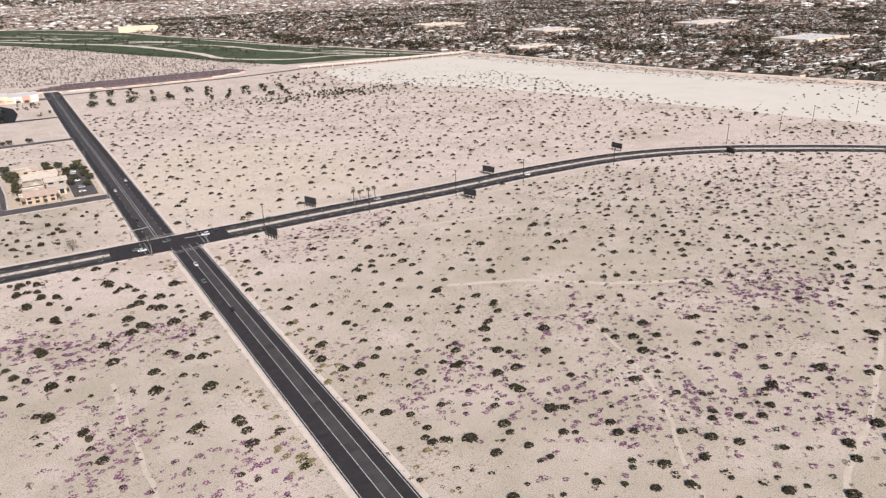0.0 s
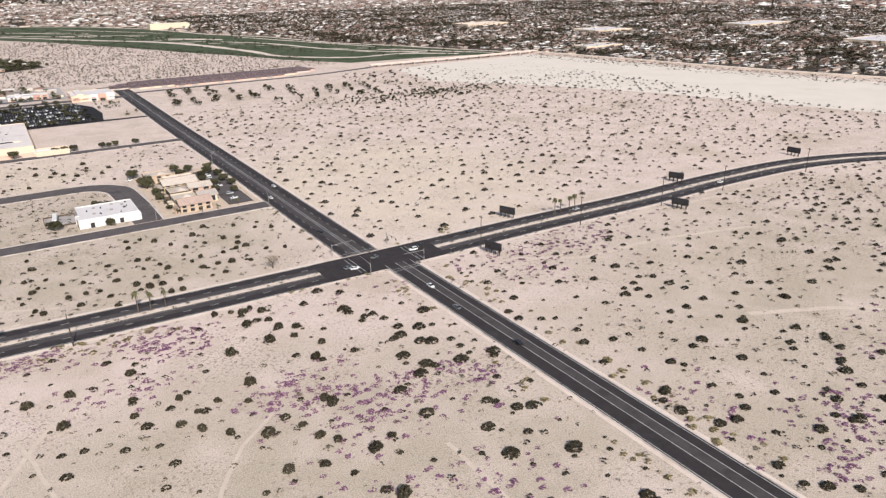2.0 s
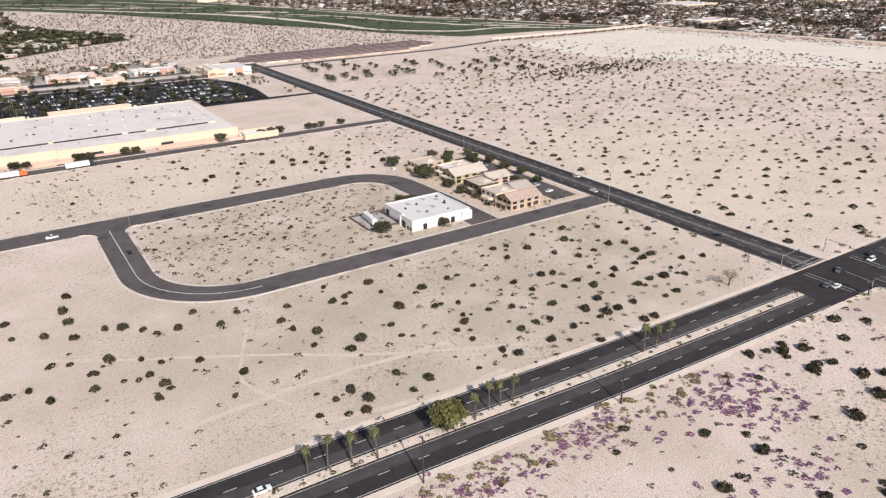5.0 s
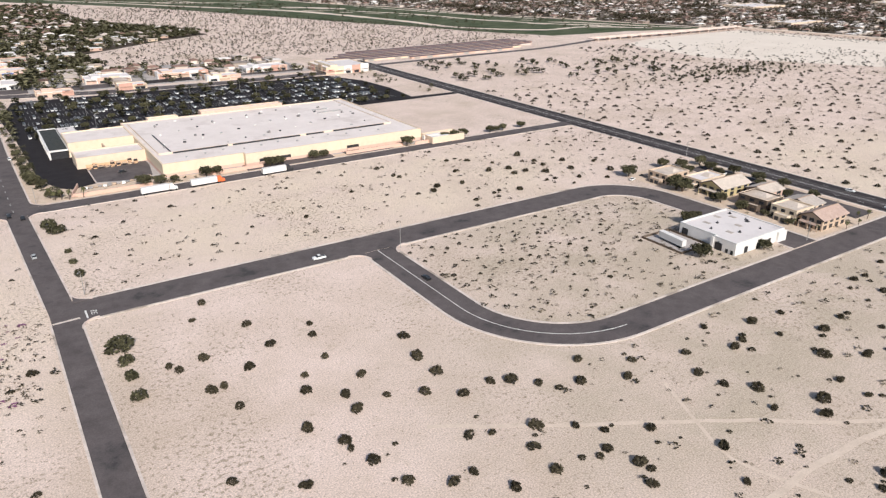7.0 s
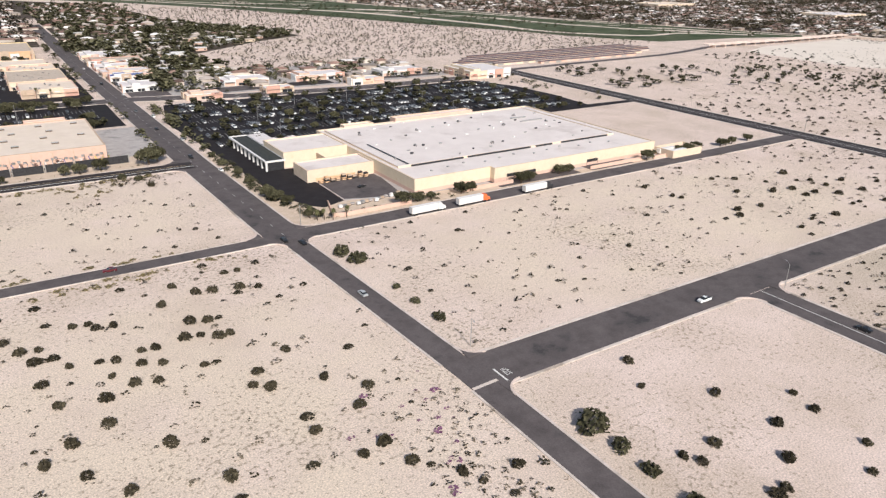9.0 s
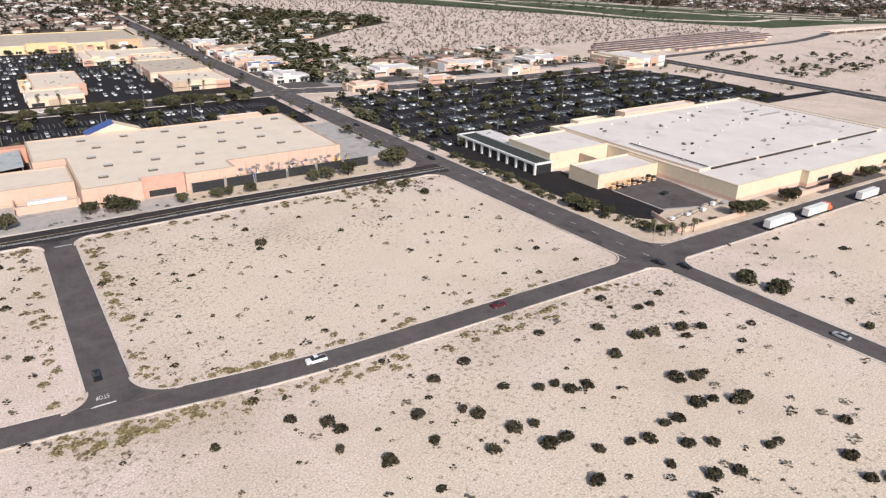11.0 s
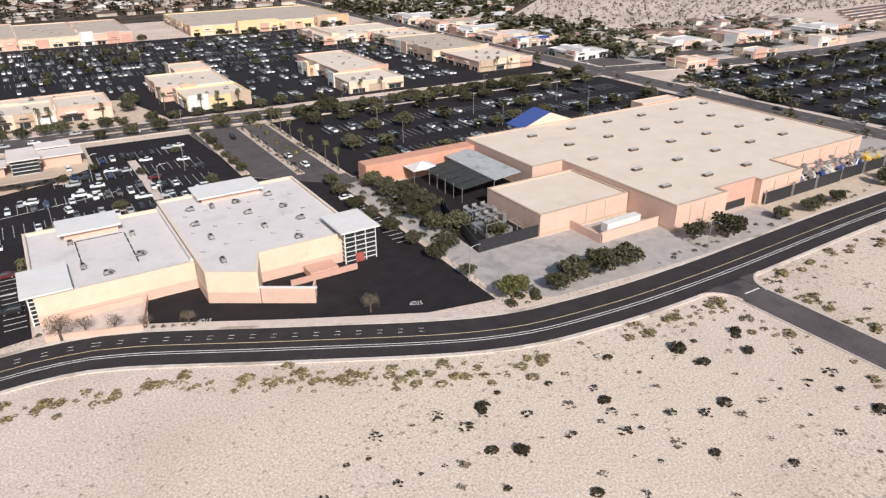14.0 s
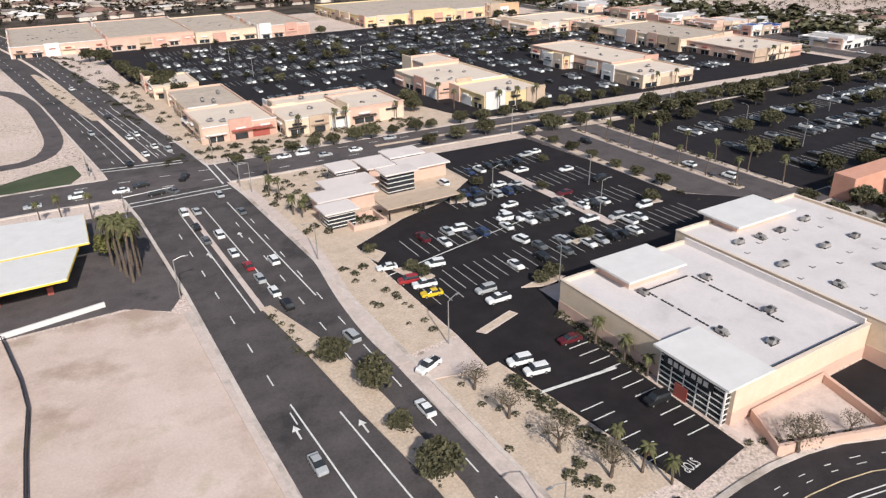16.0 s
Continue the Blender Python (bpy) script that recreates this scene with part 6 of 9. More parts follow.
def free(x, y, gap=0.4):
    if any(x0 < x < x1 and y0 < y < y1 for x0, y0, x1, y1 in KEEP_OUT):
        return False
    return all(distance_to(line, (x, y)) > w / 2 + kerb + gap for _, line, w, kerb, _, _ in ROADS)


def tufts(name, label, spots, material, count, size, flat, seed, category="scrub"):
    """Many low plants joined: each a few crossed leaf tufts."""
    r = random.Random(seed)
    s = Shape()
    for x, y, radius in spots:
        n = max(3, int(count * min(2.2, 0.4 + radius)))
        for _ in range(n):
            a, k = r.uniform(0, 6.28), math.sqrt(r.random())
            px, py = x + radius * k * math.cos(a), y + radius * 0.8 * k * math.sin(a)
            pz = radius * flat * (1 - k * k) * r.uniform(0.3, 1.0) + 0.03
            e = size * min(radius, 0.35 + 0.5 * radius) * r.uniform(0.7, 1.3)
            t = r.uniform(0, 6.28)
            c, d = math.cos(t) * e, math.sin(t) * e
            h = r.uniform(-0.3, 0.5) * e
            s.add([(px - c, py - d, pz - h), (px + d, py - c, pz + 0.3 * e), (px + c, py + d, pz + h), (px - d, py + c, pz + 0.2 * e)], [(0, 1, 2), (0, 2, 3)])
    return single(name, s, material, label, category, kind="stuff")


def scatter(x0, y0, x1, y1, spacing, lo, hi, seed, gap=0.5, slope=2.0):
    """Random spots in a field, a stated number of square metres apart, clear of roads and plots."""
    r = random.Random(seed)
    out, taken, cell = [], set(), 0.72 * math.sqrt(spacing)
    for _ in range(int(1.25 * (x1 - x0) * (y1 - y0) / spacing)):
        x, y = r.uniform(x0, x1), r.uniform(y0, y1)
        if noise.noise(Vector((x / 30, y / 30, seed))) < r.uniform(-1.0, 0.1):
            continue
        i, j = int(x // cell), int(y // cell)
        if any((i + di, j + dj) in taken for di, dj in ((0, 0), (1, 0), (-1, 0), (0, 1), (0, -1))):
            continue
        if free(x, y, gap):
            taken.add((i, j))
            out.append((x, y, lo + (hi - lo) * r.random() ** slope))
    return out


big = [(x, y, 0.85 * bush_size(x, y)) for x, y in SCRUB[295:]]
SCRUB_FIELDS_1 = [(40, -60, 330, 62, 15, 0.5, 1.4), (40, 60, 150, 196, 15, 0.35, 1.1), (150, 60, 340, 190, 9.5, 0.4, 1.15), (36, 214, 330, 330, 24, 0.6, 1.35), (36, 330, 330, 452, 24, 0.6, 1.3), (170, 452, 260, 540, 40, 0.6, 1.6), (-140, -40, 28, 60, 26, 0.5, 1.3), (-150, 60, 28, 196, 26, 0.4, 1.1), (-420, -40, -150, 215, 40, 0.5, 1.2), (-420, 250, -344, 440, 60, 0.4, 1.0), (-145, 214, -100, 262, 130, 0.5, 1.1), (-145, 328, 22, 380, 110, 0.3, 0.8)]
SCRUB_FIELDS_2 = [(-4, 330, 24, 380, 40, 0.5, 1.1), (-330, 385, -242, 440, 200, 0.3, 0.7), (300, 20, 470, 240, 40, 0.5, 1.2), (-86, 271, -31, 316, 9, 0.2, 0.62), (-86, 291, -13, 316, 10, 0.2, 0.62), (-232, 387, -157, 440, 26, 0.25, 0.7), (-345, 386, -241, 466, 15, 0.22, 0.75), (-144, 214, 24, 262, 22, 0.25, 0.7), (-144, 328, 24, 380, 30, 0.25, 0.7), (-300, 260, -152, 384, 30, 0.25, 0.9)]
for k, (x0, y0, x1, y1, a, lo, hi) in enumerate(SCRUB_FIELDS_1 + SCRUB_FIELDS_2):
    big += scatter(x0, y0, x1, y1, a, lo, hi, 100 + k)
tufts("desert_scrub", "scattered dark creosote scrub over the desert", big, BUSH, 60, 0.22, 0.75, 3)
small = []
for k, (x0, y0, x1, y1, a) in enumerate(((38, -40, 330, 198, 9), (-150, 20, 30, 200, 11), (36, 214, 330, 520, 13), (-86, 271, -13, 316, 3.4), (-144, 214, -40, 262, 14), (-40, 214, 24, 262, 6), (-144, 328, 24, 380, 10), (-232, 387, -157, 440, 14), (-330, 386, -240, 443, 10), (-260, 240, -151, 384, 13), (-345, 440, -241, 464, 9))):
    small += scatter(x0, y0, x1, y1, 0.7 * a, 0.14, 0.8, 200 + k, gap=0.1, slope=2.0)
r = random.Random(45)
small += [(r.gauss(-157.5, 3.2), r.gauss(308, 9), r.uniform(0.15, 0.5)) for _ in range(190)]
small += [(r.gauss(-170, 5), r.gauss(438.2, 2.0), r.uniform(0.2, 0.7)) for _ in range(110)]
tufts("low_scrub", "tiny dark tufts and twigs strewn over the sand", small[::2], BUSH, 11, 0.27, 0.95, 4)
tufts("low_scrub", "tiny dry straw-coloured tufts strewn over the sand", small[1::2], TWIG, 11, 0.27, 0.95, 9)
dry = []
r = random.Random(5)
for line, lo, hi, n in (([(-242, 381.6), (-226, 379.4), (-200, 377.4), (-160, 378.2)], -1.6, 1.2, 110), ([(-231, 386.6), (-214, 385.6)], -1.2, 0.4, 50), ([(-235.6, 389), (-236, 440)], -6.2, -3.6, 50), ([(-235.6, 389), (-236, 440)], 3.6, 6.0, 36), ([(-232, 386.5), (-157, 385)], -3.0, -0.2, 90), ([(-320, 462.6), (-300, 459.5), (-285, 451), (-268, 442.5), (-240, 440)], -3.2, -0.4, 120), ([(-230, 440.6), (-160, 441)], -2.6, -0.2, 50), ([(36, 211.5), (60, 212)], -3, 2, 14), ([(39.5, 196), (39.5, 60)], 0, 5, 70), ([(28.5, 196), (28.5, 60)], -4, 0, 60), ([(27, 196), (0, 198)], -4, 0, 30), ([(-80, 201), (-20, 199)], -5, -0.5, 80), ([(23, 214), (23, 262)], -4, 0, 40), ([(-167, 446), (-185, 430)], -6, 6, 40)):
    for _ in range(int(1.6 * n)):
        k = r.random() * (len(line) - 1)
        i = int(k)
        a, b = Vector(line[i]), Vector(line[i + 1])
        p = a.lerp(b, k - i) + Vector(((b - a).y, -(b - a).x)).normalized() * -(r.uniform(lo, hi) + r.gauss(0, 0.7))
        if all(distance_to(l, (p.x, p.y)) > w / 2 + kerb + 0.3 for _, l, w, kerb, _, _ in ROADS):
            dry.append((p.x, p.y, 0.2 + 0.6 * r.random() ** 1.6))
tufts("dry_scrub", "yellowish dry scrub along road edges", dry, BUSH_PALE, 22, 0.3, 0.7, 6)

r = random.Random(15)
median_spots = []
for a, b in zip(D_LINE, D_LINE[1:]):
    if -170 < a[0] < 340 and not 20 < a[0] < 44:
        for _ in range(7):
            k = r.random()
            median_spots.append((a[0] + (b[0] - a[0]) * k + r.uniform(-0.3, 0.3), a[1] + (b[1] - a[1]) * k + r.uniform(-0.6, 0.6), 0.15 + 0.4 * r.random() ** 2))
tufts("median_scrub", "small dark shrubs along a gravel road median", median_spots, BUSH, 26, 0.25, 0.9, 16)

# sheets of purple sand verbena
spots = []
r = random.Random(11)
VERBENA_1 = [(100, 104, 9, 7, 130), (60, 97, 8, 7, 190), (4, 114, 5, 6, 90), (-1, 105, 4, 4, 60), (18, 93, 7, 5, 110), (98, 63, 9, 8, 150), (112, 50, 8, 8, 110), (130, 93, 12, 8, 120), (148, 82, 12, 10, 130), (200, 140, 30, 18, 260), (228, 122, 26, 20, 200), (46, 119, 5, 5, 40), (2, 149, 7, 5, 70), (-27, 192, 6, 3, 110), (-21, 187, 4, 3, 60), (-8, 158, 6, 4, 150), (1, 146, 6, 4, 110)]
VERBENA_2 = [(19, 147, 5, 5, 80), (67, 180, 10, 6, 110), (-67, 197, 7, 2.5, 80), (-34, 176, 7, 3, 60), (-47, 196, 5, 2, 70), (-159, 312, 5, 8, 26), (80, 78, 13, 9, 80), (0, 128, 9, 9, 60), (84, 188, 12, 5, 90), (150, 75, 34, 20, 180), (215, 130, 32, 20, 300), (96, 92, 22, 16, 90), (-14, 90, 20, 14, 80), (160, 40, 30, 16, 120), (60, 190, 30, 4, 90), (139, 92, 8, 7, 150), (150, 84, 7, 5, 90)]
VERBENA_3 = [(75, 78, 9, 6, 80), (83, 68, 8, 5, 60)]
for x, y, sx, sy, n in VERBENA_1 + VERBENA_2 + VERBENA_3:
    for _ in range(n):
        px, py = r.gauss(x, sx), r.gauss(y, sy)
        if free(px, py, 0.3):
            spots.append((px, py, r.uniform(0.25, 0.75)))
tufts("sand_verbena", "purple sand verbena flowers in low mats on the sand", spots, FLOWER, 15, 0.26, 0.3, 12, "flowers")

# faint tracks across the sand
for k, (line, w) in enumerate((([(139.9, 59.9), (112, 47), (89.3, 38.4), (70, 20)], 1.6), ([(5.3, 131.7), (5.6, 115), (5.8, 97.4), (7, 70)], 1.3), ([(-41.1, 177.6), (-45.5, 172), (-48.7, 167.3), (-60, 148)], 1.3), ([(-67, 193.9), (-60, 182), (-51.2, 169), (-47, 150)], 1.0), ([(-14.5, 154.8), (-18, 152), (-21.5, 148.8), (-30, 136)], 1.1), ([(-40, 220), (-60.3, 229.8), (-80.4, 242.9), (-96.7, 252.5), (-112, 262)], 1.2), ([(-80, 226), (-84, 236), (-82.5, 242.1), (-78, 252)], 0.9), ([(98.2, 101.2), (88.1, 72.8), (73.3, 52), (66, 30)], 1.2), ([(60, 186), (76, 176), (100, 174), (130, 166)], 2.0), ([(-94.3, 229.0), (-86.4, 229.5), (-75.5, 230.0), (-62.7, 229.0), (-51.1, 227.8)], 1.5), ([(-80.6, 220.0), (-68.0, 217.4), (-58.0, 215.8), (-48.4, 215.8)], 1.6), ([(81.6, 133.1), (99.9, 123.7), (114.7, 111.0), (138.3, 97.5), (155.8, 84.7)], 2.6), ([(95, 192.6), (125.8, 191.2), (150, 189.6), (176, 188), (214, 181.2), (245, 170.8)], 2.2), ([(41, 445), (70.7, 439.5), (101, 436.4), (144, 438), (190, 437)], 3.0))):
    pts = smooth_line(line, 3.0)
    r = random.Random(300 + k)
    pts = [(x + r.uniform(-0.25, 0.25), y + r.uniform(-0.25, 0.25)) for x, y in pts]
    single("sand_track_%d" % (k + 1), Shape().ribbon(pts, -w * 0.3, w * 0.3, -0.02, 0.006 + 0.001 * k), TRACK_FAINT, "pale sandy wheel track across the desert", "track", kind="structure")


def tree_parts(seed, count=420, radius=1.25, height=1.1, stem=1.0, size=0.15):
    r = random.Random(seed)
    trunk = Shape().tube((0, 0, 0), (r.uniform(-0.1, 0.1), r.uniform(-0.1, 0.1), stem), 0.13, 0.08, 7)
    crown = Shape()
    for k in range(5):
        a = k * 1.26 + r.uniform(-0.3, 0.3)
        end = (radius * 0.55 * math.cos(a), radius * 0.55 * math.sin(a), stem + height * r.uniform(0.3, 0.7))
        trunk.tube((0, 0, stem * 0.85), end, 0.06, 0.025, 5)
        clumps(crown, end, radius * r.uniform(0.45, 0.7), height * 0.5, count // 6, size, seed * 10 + k, inner=0.1)
    clumps(crown, (0, 0, stem + height * 0.1), radius * r.uniform(0.85, 1.0), height * 0.95, count // 2, size, seed * 10 + 9, inner=0.25)
    return trunk, crown


def tree_kind(seed, leaf, **kw):
    trunk, crown = tree_parts(seed, **kw)
    return mesh_of("trunk", trunk, BARK), mesh_of("crown", crown, leaf)


OLIVES = [tree_kind(k, LEAF, count=1050, stem=0.75, size=0.115) for k in (1, 2, 3, 4, 11)]
LIMES = [tree_kind(8, LEAF_LIME, count=1100, radius=1.4, size=0.11)]
BARE = [tree_kind(k, TWIG, count=520, radius=1.1, size=0.045) for k in (5, 6)]


def tree(x, y, size, kinds=None, label="round olive-green street tree with a short trunk", group="street trees", name="tree"):
    trunk, crown = rng.choice(kinds or OLIVES)
    ob = thing(name, label, "tree", group, pose(x, y, 0, 0, 0, rng.uniform(0, 360)) @ Matrix.Diagonal((size, size, size * rng.uniform(0.85, 1.1), 1)))
    part("trunk", trunk, None, ob)
    part("crown", crown, None, ob)
    return ob


STREET_TREES_1 = [(-263.4, 495.6, 0.95), (-263.6, 489.2, 1.05), (-263.6, 483.6, 0.95), (-263.2, 478, 1.1), (-262.7, 472.4, 1.0), (-262.2, 466.6, 1.15), (-261.6, 460.4, 0.8), (-262.6, 500.6, 1.0), (-257.2, 490.1, 1.3), (-256.6, 485.2, 1.2), (-257.4, 479.7, 1.4), (-257.8, 474.4, 1.3), (-255.4, 500, 1.4), (-257.2, 496, 1.3), (-259, 468.6, 1.0), (-254.6, 473.4, 1.5), (-256.5, 493, 1.4), (-251.4, 468.4, 1.3), (-246, 487, 1.2), (-251.1, 452.2, 1.6), (-247, 451.8, 1.7), (-242.4, 451.7, 1.6), (-254.4, 451.4, 1.2), (-228.5, 452.6, 1.3), (-223.9, 450.6, 1.8), (-221.5, 451.3, 1.3), (-211.8, 450.6, 1.0), (-205, 450.2, 1.1), (-202.6, 450.4, 0.9)]
STREET_TREES_2 = [(-198, 450.2, 1.0), (-183.9, 450.2, 1.2), (-180.4, 450.7, 1.4), (-175.4, 450.5, 1.5), (-163.4, 451.2, 2.4), (-160.8, 453.4, 1.9), (-120.6, 388.4, 1.6), (-116.6, 388.4, 1.3), (-112.8, 388.6, 1.0), (-104.5, 388.2, 1.5), (-101.4, 388.8, 1.2), (-86.2, 387.9, 1.4), (-83.2, 388.2, 1.3), (-72.1, 389.2, 1.3), (-69, 389.2, 1.2), (-41, 386.9, 1.6), (-25.6, 388.1, 1.2), (-22, 387.9, 1.3), (-18.6, 387.9, 1.4), (-7.5, 387.4, 1.2), (-4.9, 387.3, 1.0), (-2.2, 387.2, 1.1), (6.1, 387.4, 1.2), (-35.8, 278.4, 1.6), (-21.4, 273.6, 1.1), (-4.6, 310.4, 2.0), (-3.6, 291.4, 1.1), (-3.4, 297.6, 1.2), (16.5, 300, 1.2)]
OFFICE_TREES = [(-22.4, 292.4, 1.3), (-19.2, 292.8, 1.2), (-4.4, 308.6, 1.9), (-3.6, 299.4, 0.9), (-4.0, 291.8, 0.9), (-3.4, 279.4, 0.8)]
STREET_TREES_3 = [(20.6, 303.4, 1.4), (19.5, 287, 1.1), (-2.8, 286, 0.8), (-323.6, 622, 1.8), (-321.4, 628, 2.0), (-324.6, 634, 1.9), (-320.6, 616, 1.6), (-326, 640, 1.7), (-327.6, 648, 1.6), (-281.5, 579, 1.8), (-283, 574, 1.4), (-330, 668, 2.0), (-333, 676, 1.8), (-327.4, 655, 1.6), (-6.2, 325.4, 1.6), (21.5, 296.5, 1.2), (20.8, 311.1, 1.3), (18.4, 317.2, 1.4), (13, 323, 1.3), (14.4, 291, 1.1), (14.4, 307.6, 1.1), (9, 318, 1.5), (8.6, 326, 1.3)]
STREET_TREES_4 = [(15, 312, 1.3), (20, 322, 1.4), (-142.6, 391.1, 0.9), (-140.5, 390.4, 0.8), (-145.6, 408.8, 1.4), (-144.9, 405, 1.5), (-143.4, 401.4, 1.2), (-146, 421, 0.9), (-146, 429, 1.0), (-146.6, 440, 0.9), (-146.9, 450, 0.9)]
for x, y, s in STREET_TREES_1 + STREET_TREES_2 + STREET_TREES_3 + STREET_TREES_4 + OFFICE_TREES:
    tree(x, y, s)
for x, y, s in ((-260.2, 452.6, 1.4), (-64.5, 208, 1.9), (-345.4, 534.2, 1.3)):
    tree(x, y, s, LIMES, "yellow-green palo verde tree with a wide crown", "palo verde trees")
for x, y, s in ((-329.9, 494.2, 1.3), (-331.3, 499.9, 1.1), (-330.2, 482.8, 1.4), (-330.4, 488.6, 0.8)):
    tree(x, y, s, OLIVES, "dense green tree on an avenue median", "median trees")
for x, y, s in ((-322.5, 485.3, 1.3), (-321.6, 480.2, 1.4), (-322.8, 489.8, 1.2), (-320.1, 476.3, 1.3), (-306.9, 471.0, 1.4), (-304.5, 471.5, 0.9), (-301.6, 470.3, 0.9), (-298.6, 469.0, 0.8), (-294.4, 467.2, 0.9), (-276, 458.8, 1.0), (7, 214.6, 1.5)):
    tree(x, y, s, BARE, "sparse grey-twigged desert tree almost without leaves", "bare desert trees")
r = random.Random(21)
lot_trees = [(-306.4, 501.8), (-304.8, 502), (-319, 518.4), (-317, 511.6), (-316.6, 509.8), (-301.5, 527), (-295, 508), (-279.6, 512.2), (-289.1, 524), (-296, 530.6), (-281, 534), (-273.4, 516), (-273.4, 521), (-273.4, 525.6), (-273.4, 531), (-273.4, 536), (-273.4, 541)]
for x in range(-250, -162, 8):
    lot_trees += [(x + r.uniform(-1.5, 1.5), y + r.uniform(-1, 1)) for y in (505.5, 516.5, 527.5, 539, 545) if r.random() < 0.75]
for x in range(-132, -2, 11):
    lot_trees += [(x + r.uniform(-3, 3), y + r.uniform(-1, 1)) for y in (458, 469, 480, 491, 502, 513, 526) if r.random() < 0.8]
for x in range(-318, -166, 10):
    lot_trees += [(x + r.uniform(-3, 3), y + r.uniform(-1, 1)) for y in (617, 628, 639, 650, 661, 684) if r.random() < 0.4]
lot_trees += [(x, 547.5 + r.uniform(-0.6, 0.6) + (4.5 if x < -275 else 0)) for x in range(-292, -160, 6)] + [(x, 560.6 + r.uniform(-0.5, 0.5)) for x in range(-280, -235, 5)] + [(x + r.uniform(-1, 1), 549.2 + r.uniform(-0.4, 0.4)) for x in range(-268, -165, 9)]
for x, y in lot_trees[:330]:
    tree(x, y, r.uniform(0.85, 1.3) * (0.75 if x < -270 and y < 550 else 1.3 if x < -160 and y < 548 else 1.1), OLIVES, "small olive-green car park tree in a planter", "car park trees")

for x in list(range(-322, -284, 4)) + list(range(-246, -166, 5)):
    tree(x + r.uniform(-1, 1), 551.0 - (4.5 if x > -275 else -10.2) + r.uniform(-0.5, 0.5), r.uniform(0.8, 1.3), OLIVES, "spreading olive-green tree beside a wide street", "roadside trees")


# palms
def palm_meshes(seed, height):
    r = random.Random(seed)
    trunk, crown, skirt = Shape(), Shape(), Shape()
    lean = (r.uniform(-0.25, 0.25), r.uniform(-0.25, 0.25))
    n = 6
    for k in range(n):
        a, b = k / n, (k + 1) / n
        trunk.tube((lean[0] * a * a, lean[1] * a * a, height * a), (lean[0] * b * b, lean[1] * b * b, height * b), 0.13 - 0.05 * a, 0.13 - 0.05 * b, 7)
    top = Vector((lean[0], lean[1], height))
    for k in range(26):
        a = k * 2.4 + r.uniform(-0.3, 0.3)
        rise = r.uniform(-0.35, 1.1)
        length = r.uniform(0.75, 1.05)
        d = Vector((math.cos(a), math.sin(a), 0))
        w = Vector((-d.y, d.x, 0))
        rows = []
        for j in range(5):
            t = j / 4
            c = top + d * length * t * (1 - 0.2 * t) + Vector((0, 0, length * (rise * t - 1.0 * t * t)))
            half = 0.15 * (0.35 + math.sin(math.pi * min(1, t * 0.9 + 0.1))) * (1 - 0.5 * t)
            rows.append((c - w * half - Vector((0, 0, half * 0.6)), c, c + w * half - Vector((0, 0, half * 0.6))))
        for j in range(4):
            (a0, b0, c0), (a1, b1, c1) = rows[j], rows[j + 1]
            crown.add([a0, b0, c0, a1, b1, c1], [(0, 1, 4, 3), (1, 2, 5, 4)])
    for k in range(10):
        a = k * 0.63
        d = Vector((math.cos(a), math.sin(a), 0))
        skirt.add([top + d * 0.08, top + d * 0.3 + Vector((-d.y, d.x, 0)) * 0.1 - Vector((0, 0, 0.5)), top + d * 0.25 - Vector((d.y * -0.1, d.x * 0.1, 0.75))], [(0, 1, 2)])
    return mesh_of("trunk", trunk, BARK), mesh_of("fronds", crown, FROND), mesh_of("dead_fronds", skirt, SKIRT)


TALL_PALMS = [palm_meshes(k, 4.4) for k in (1, 2, 3)]
SHORT_PALMS = [palm_meshes(k, 2.6) for k in (4, 5, 6)]


def palm(x, y, size, kinds, group):
    trunk, fronds, skirt = rng.choice(kinds)
    ob = thing("palm_tree", "tall fan palm with a slim trunk and drooping fronds", "palm tree", group, pose(x, y, 0, 0, 0, rng.uniform(0, 360)) @ Matrix.Scale(size, 4))
    part("trunk", trunk, None, ob)
    part("fronds", fronds, None, ob)
    part("dead_fronds", skirt, None, ob)


for x, y in ((-141.7, 388.4), (-140.3, 388.0), (-138.6, 387.2), (-135.4, 387.2), (-142.6, 390.4)):
    palm(x, y, rng.uniform(0.85, 1.05), SHORT_PALMS, "corner palms")
for x, y in ((-59.8, 207.8), (-56.8, 208.6), (-54.8, 208.4), (-52.7, 208.2), (-81.4, 210.4), (-78.5, 209.4), (-75.2, 208.4), (-84, 210.8), (-26, 207), (-23.5, 206.6), (-20.4, 206.6), (91, 205), (93.6, 205.4), (96.4, 204.8), (99, 205)):
    palm(x, y, rng.uniform(0.95, 1.15), TALL_PALMS, "road median palms")
for x, y in ((-309.4, 486.2), (-309.2, 483.6), (-309.6, 489.7), (-318.0, 478.2), (-317.9, 475.5), (-317.0, 473.6), (-322.6, 534.8), (-321.9, 533.3), (-320.9, 534.9), (-323, 544)):
    palm(x, y, rng.uniform(0.8, 1.05), SHORT_PALMS, "car park palms")
for x, y in ((-346, 548), (-349.5, 548.5), (-352, 549), (-321.5, 548.5), (-322.4, 541), (-302, 569.6), (-299.6, 569.6), (-289, 570), (-268, 565), (-264, 564.6), (-259, 564.6), (-309, 569.5), (-222, 561), (-228, 561), (-181, 566), (-176, 566), (-275, 578), (-275.2, 571)):
    palm(x, y, rng.uniform(0.75, 1.0), TALL_PALMS, "avenue palms")
for x, y in ((-345, 529.5), (-344.6, 527.7), (-344.2, 525.9), (-343.4, 527.0), (-342.9, 529), (-345.6, 531.5), (-343.6, 530.6)):
    palm(x, y, rng.uniform(1.3, 1.55), TALL_PALMS, "filling station palms")
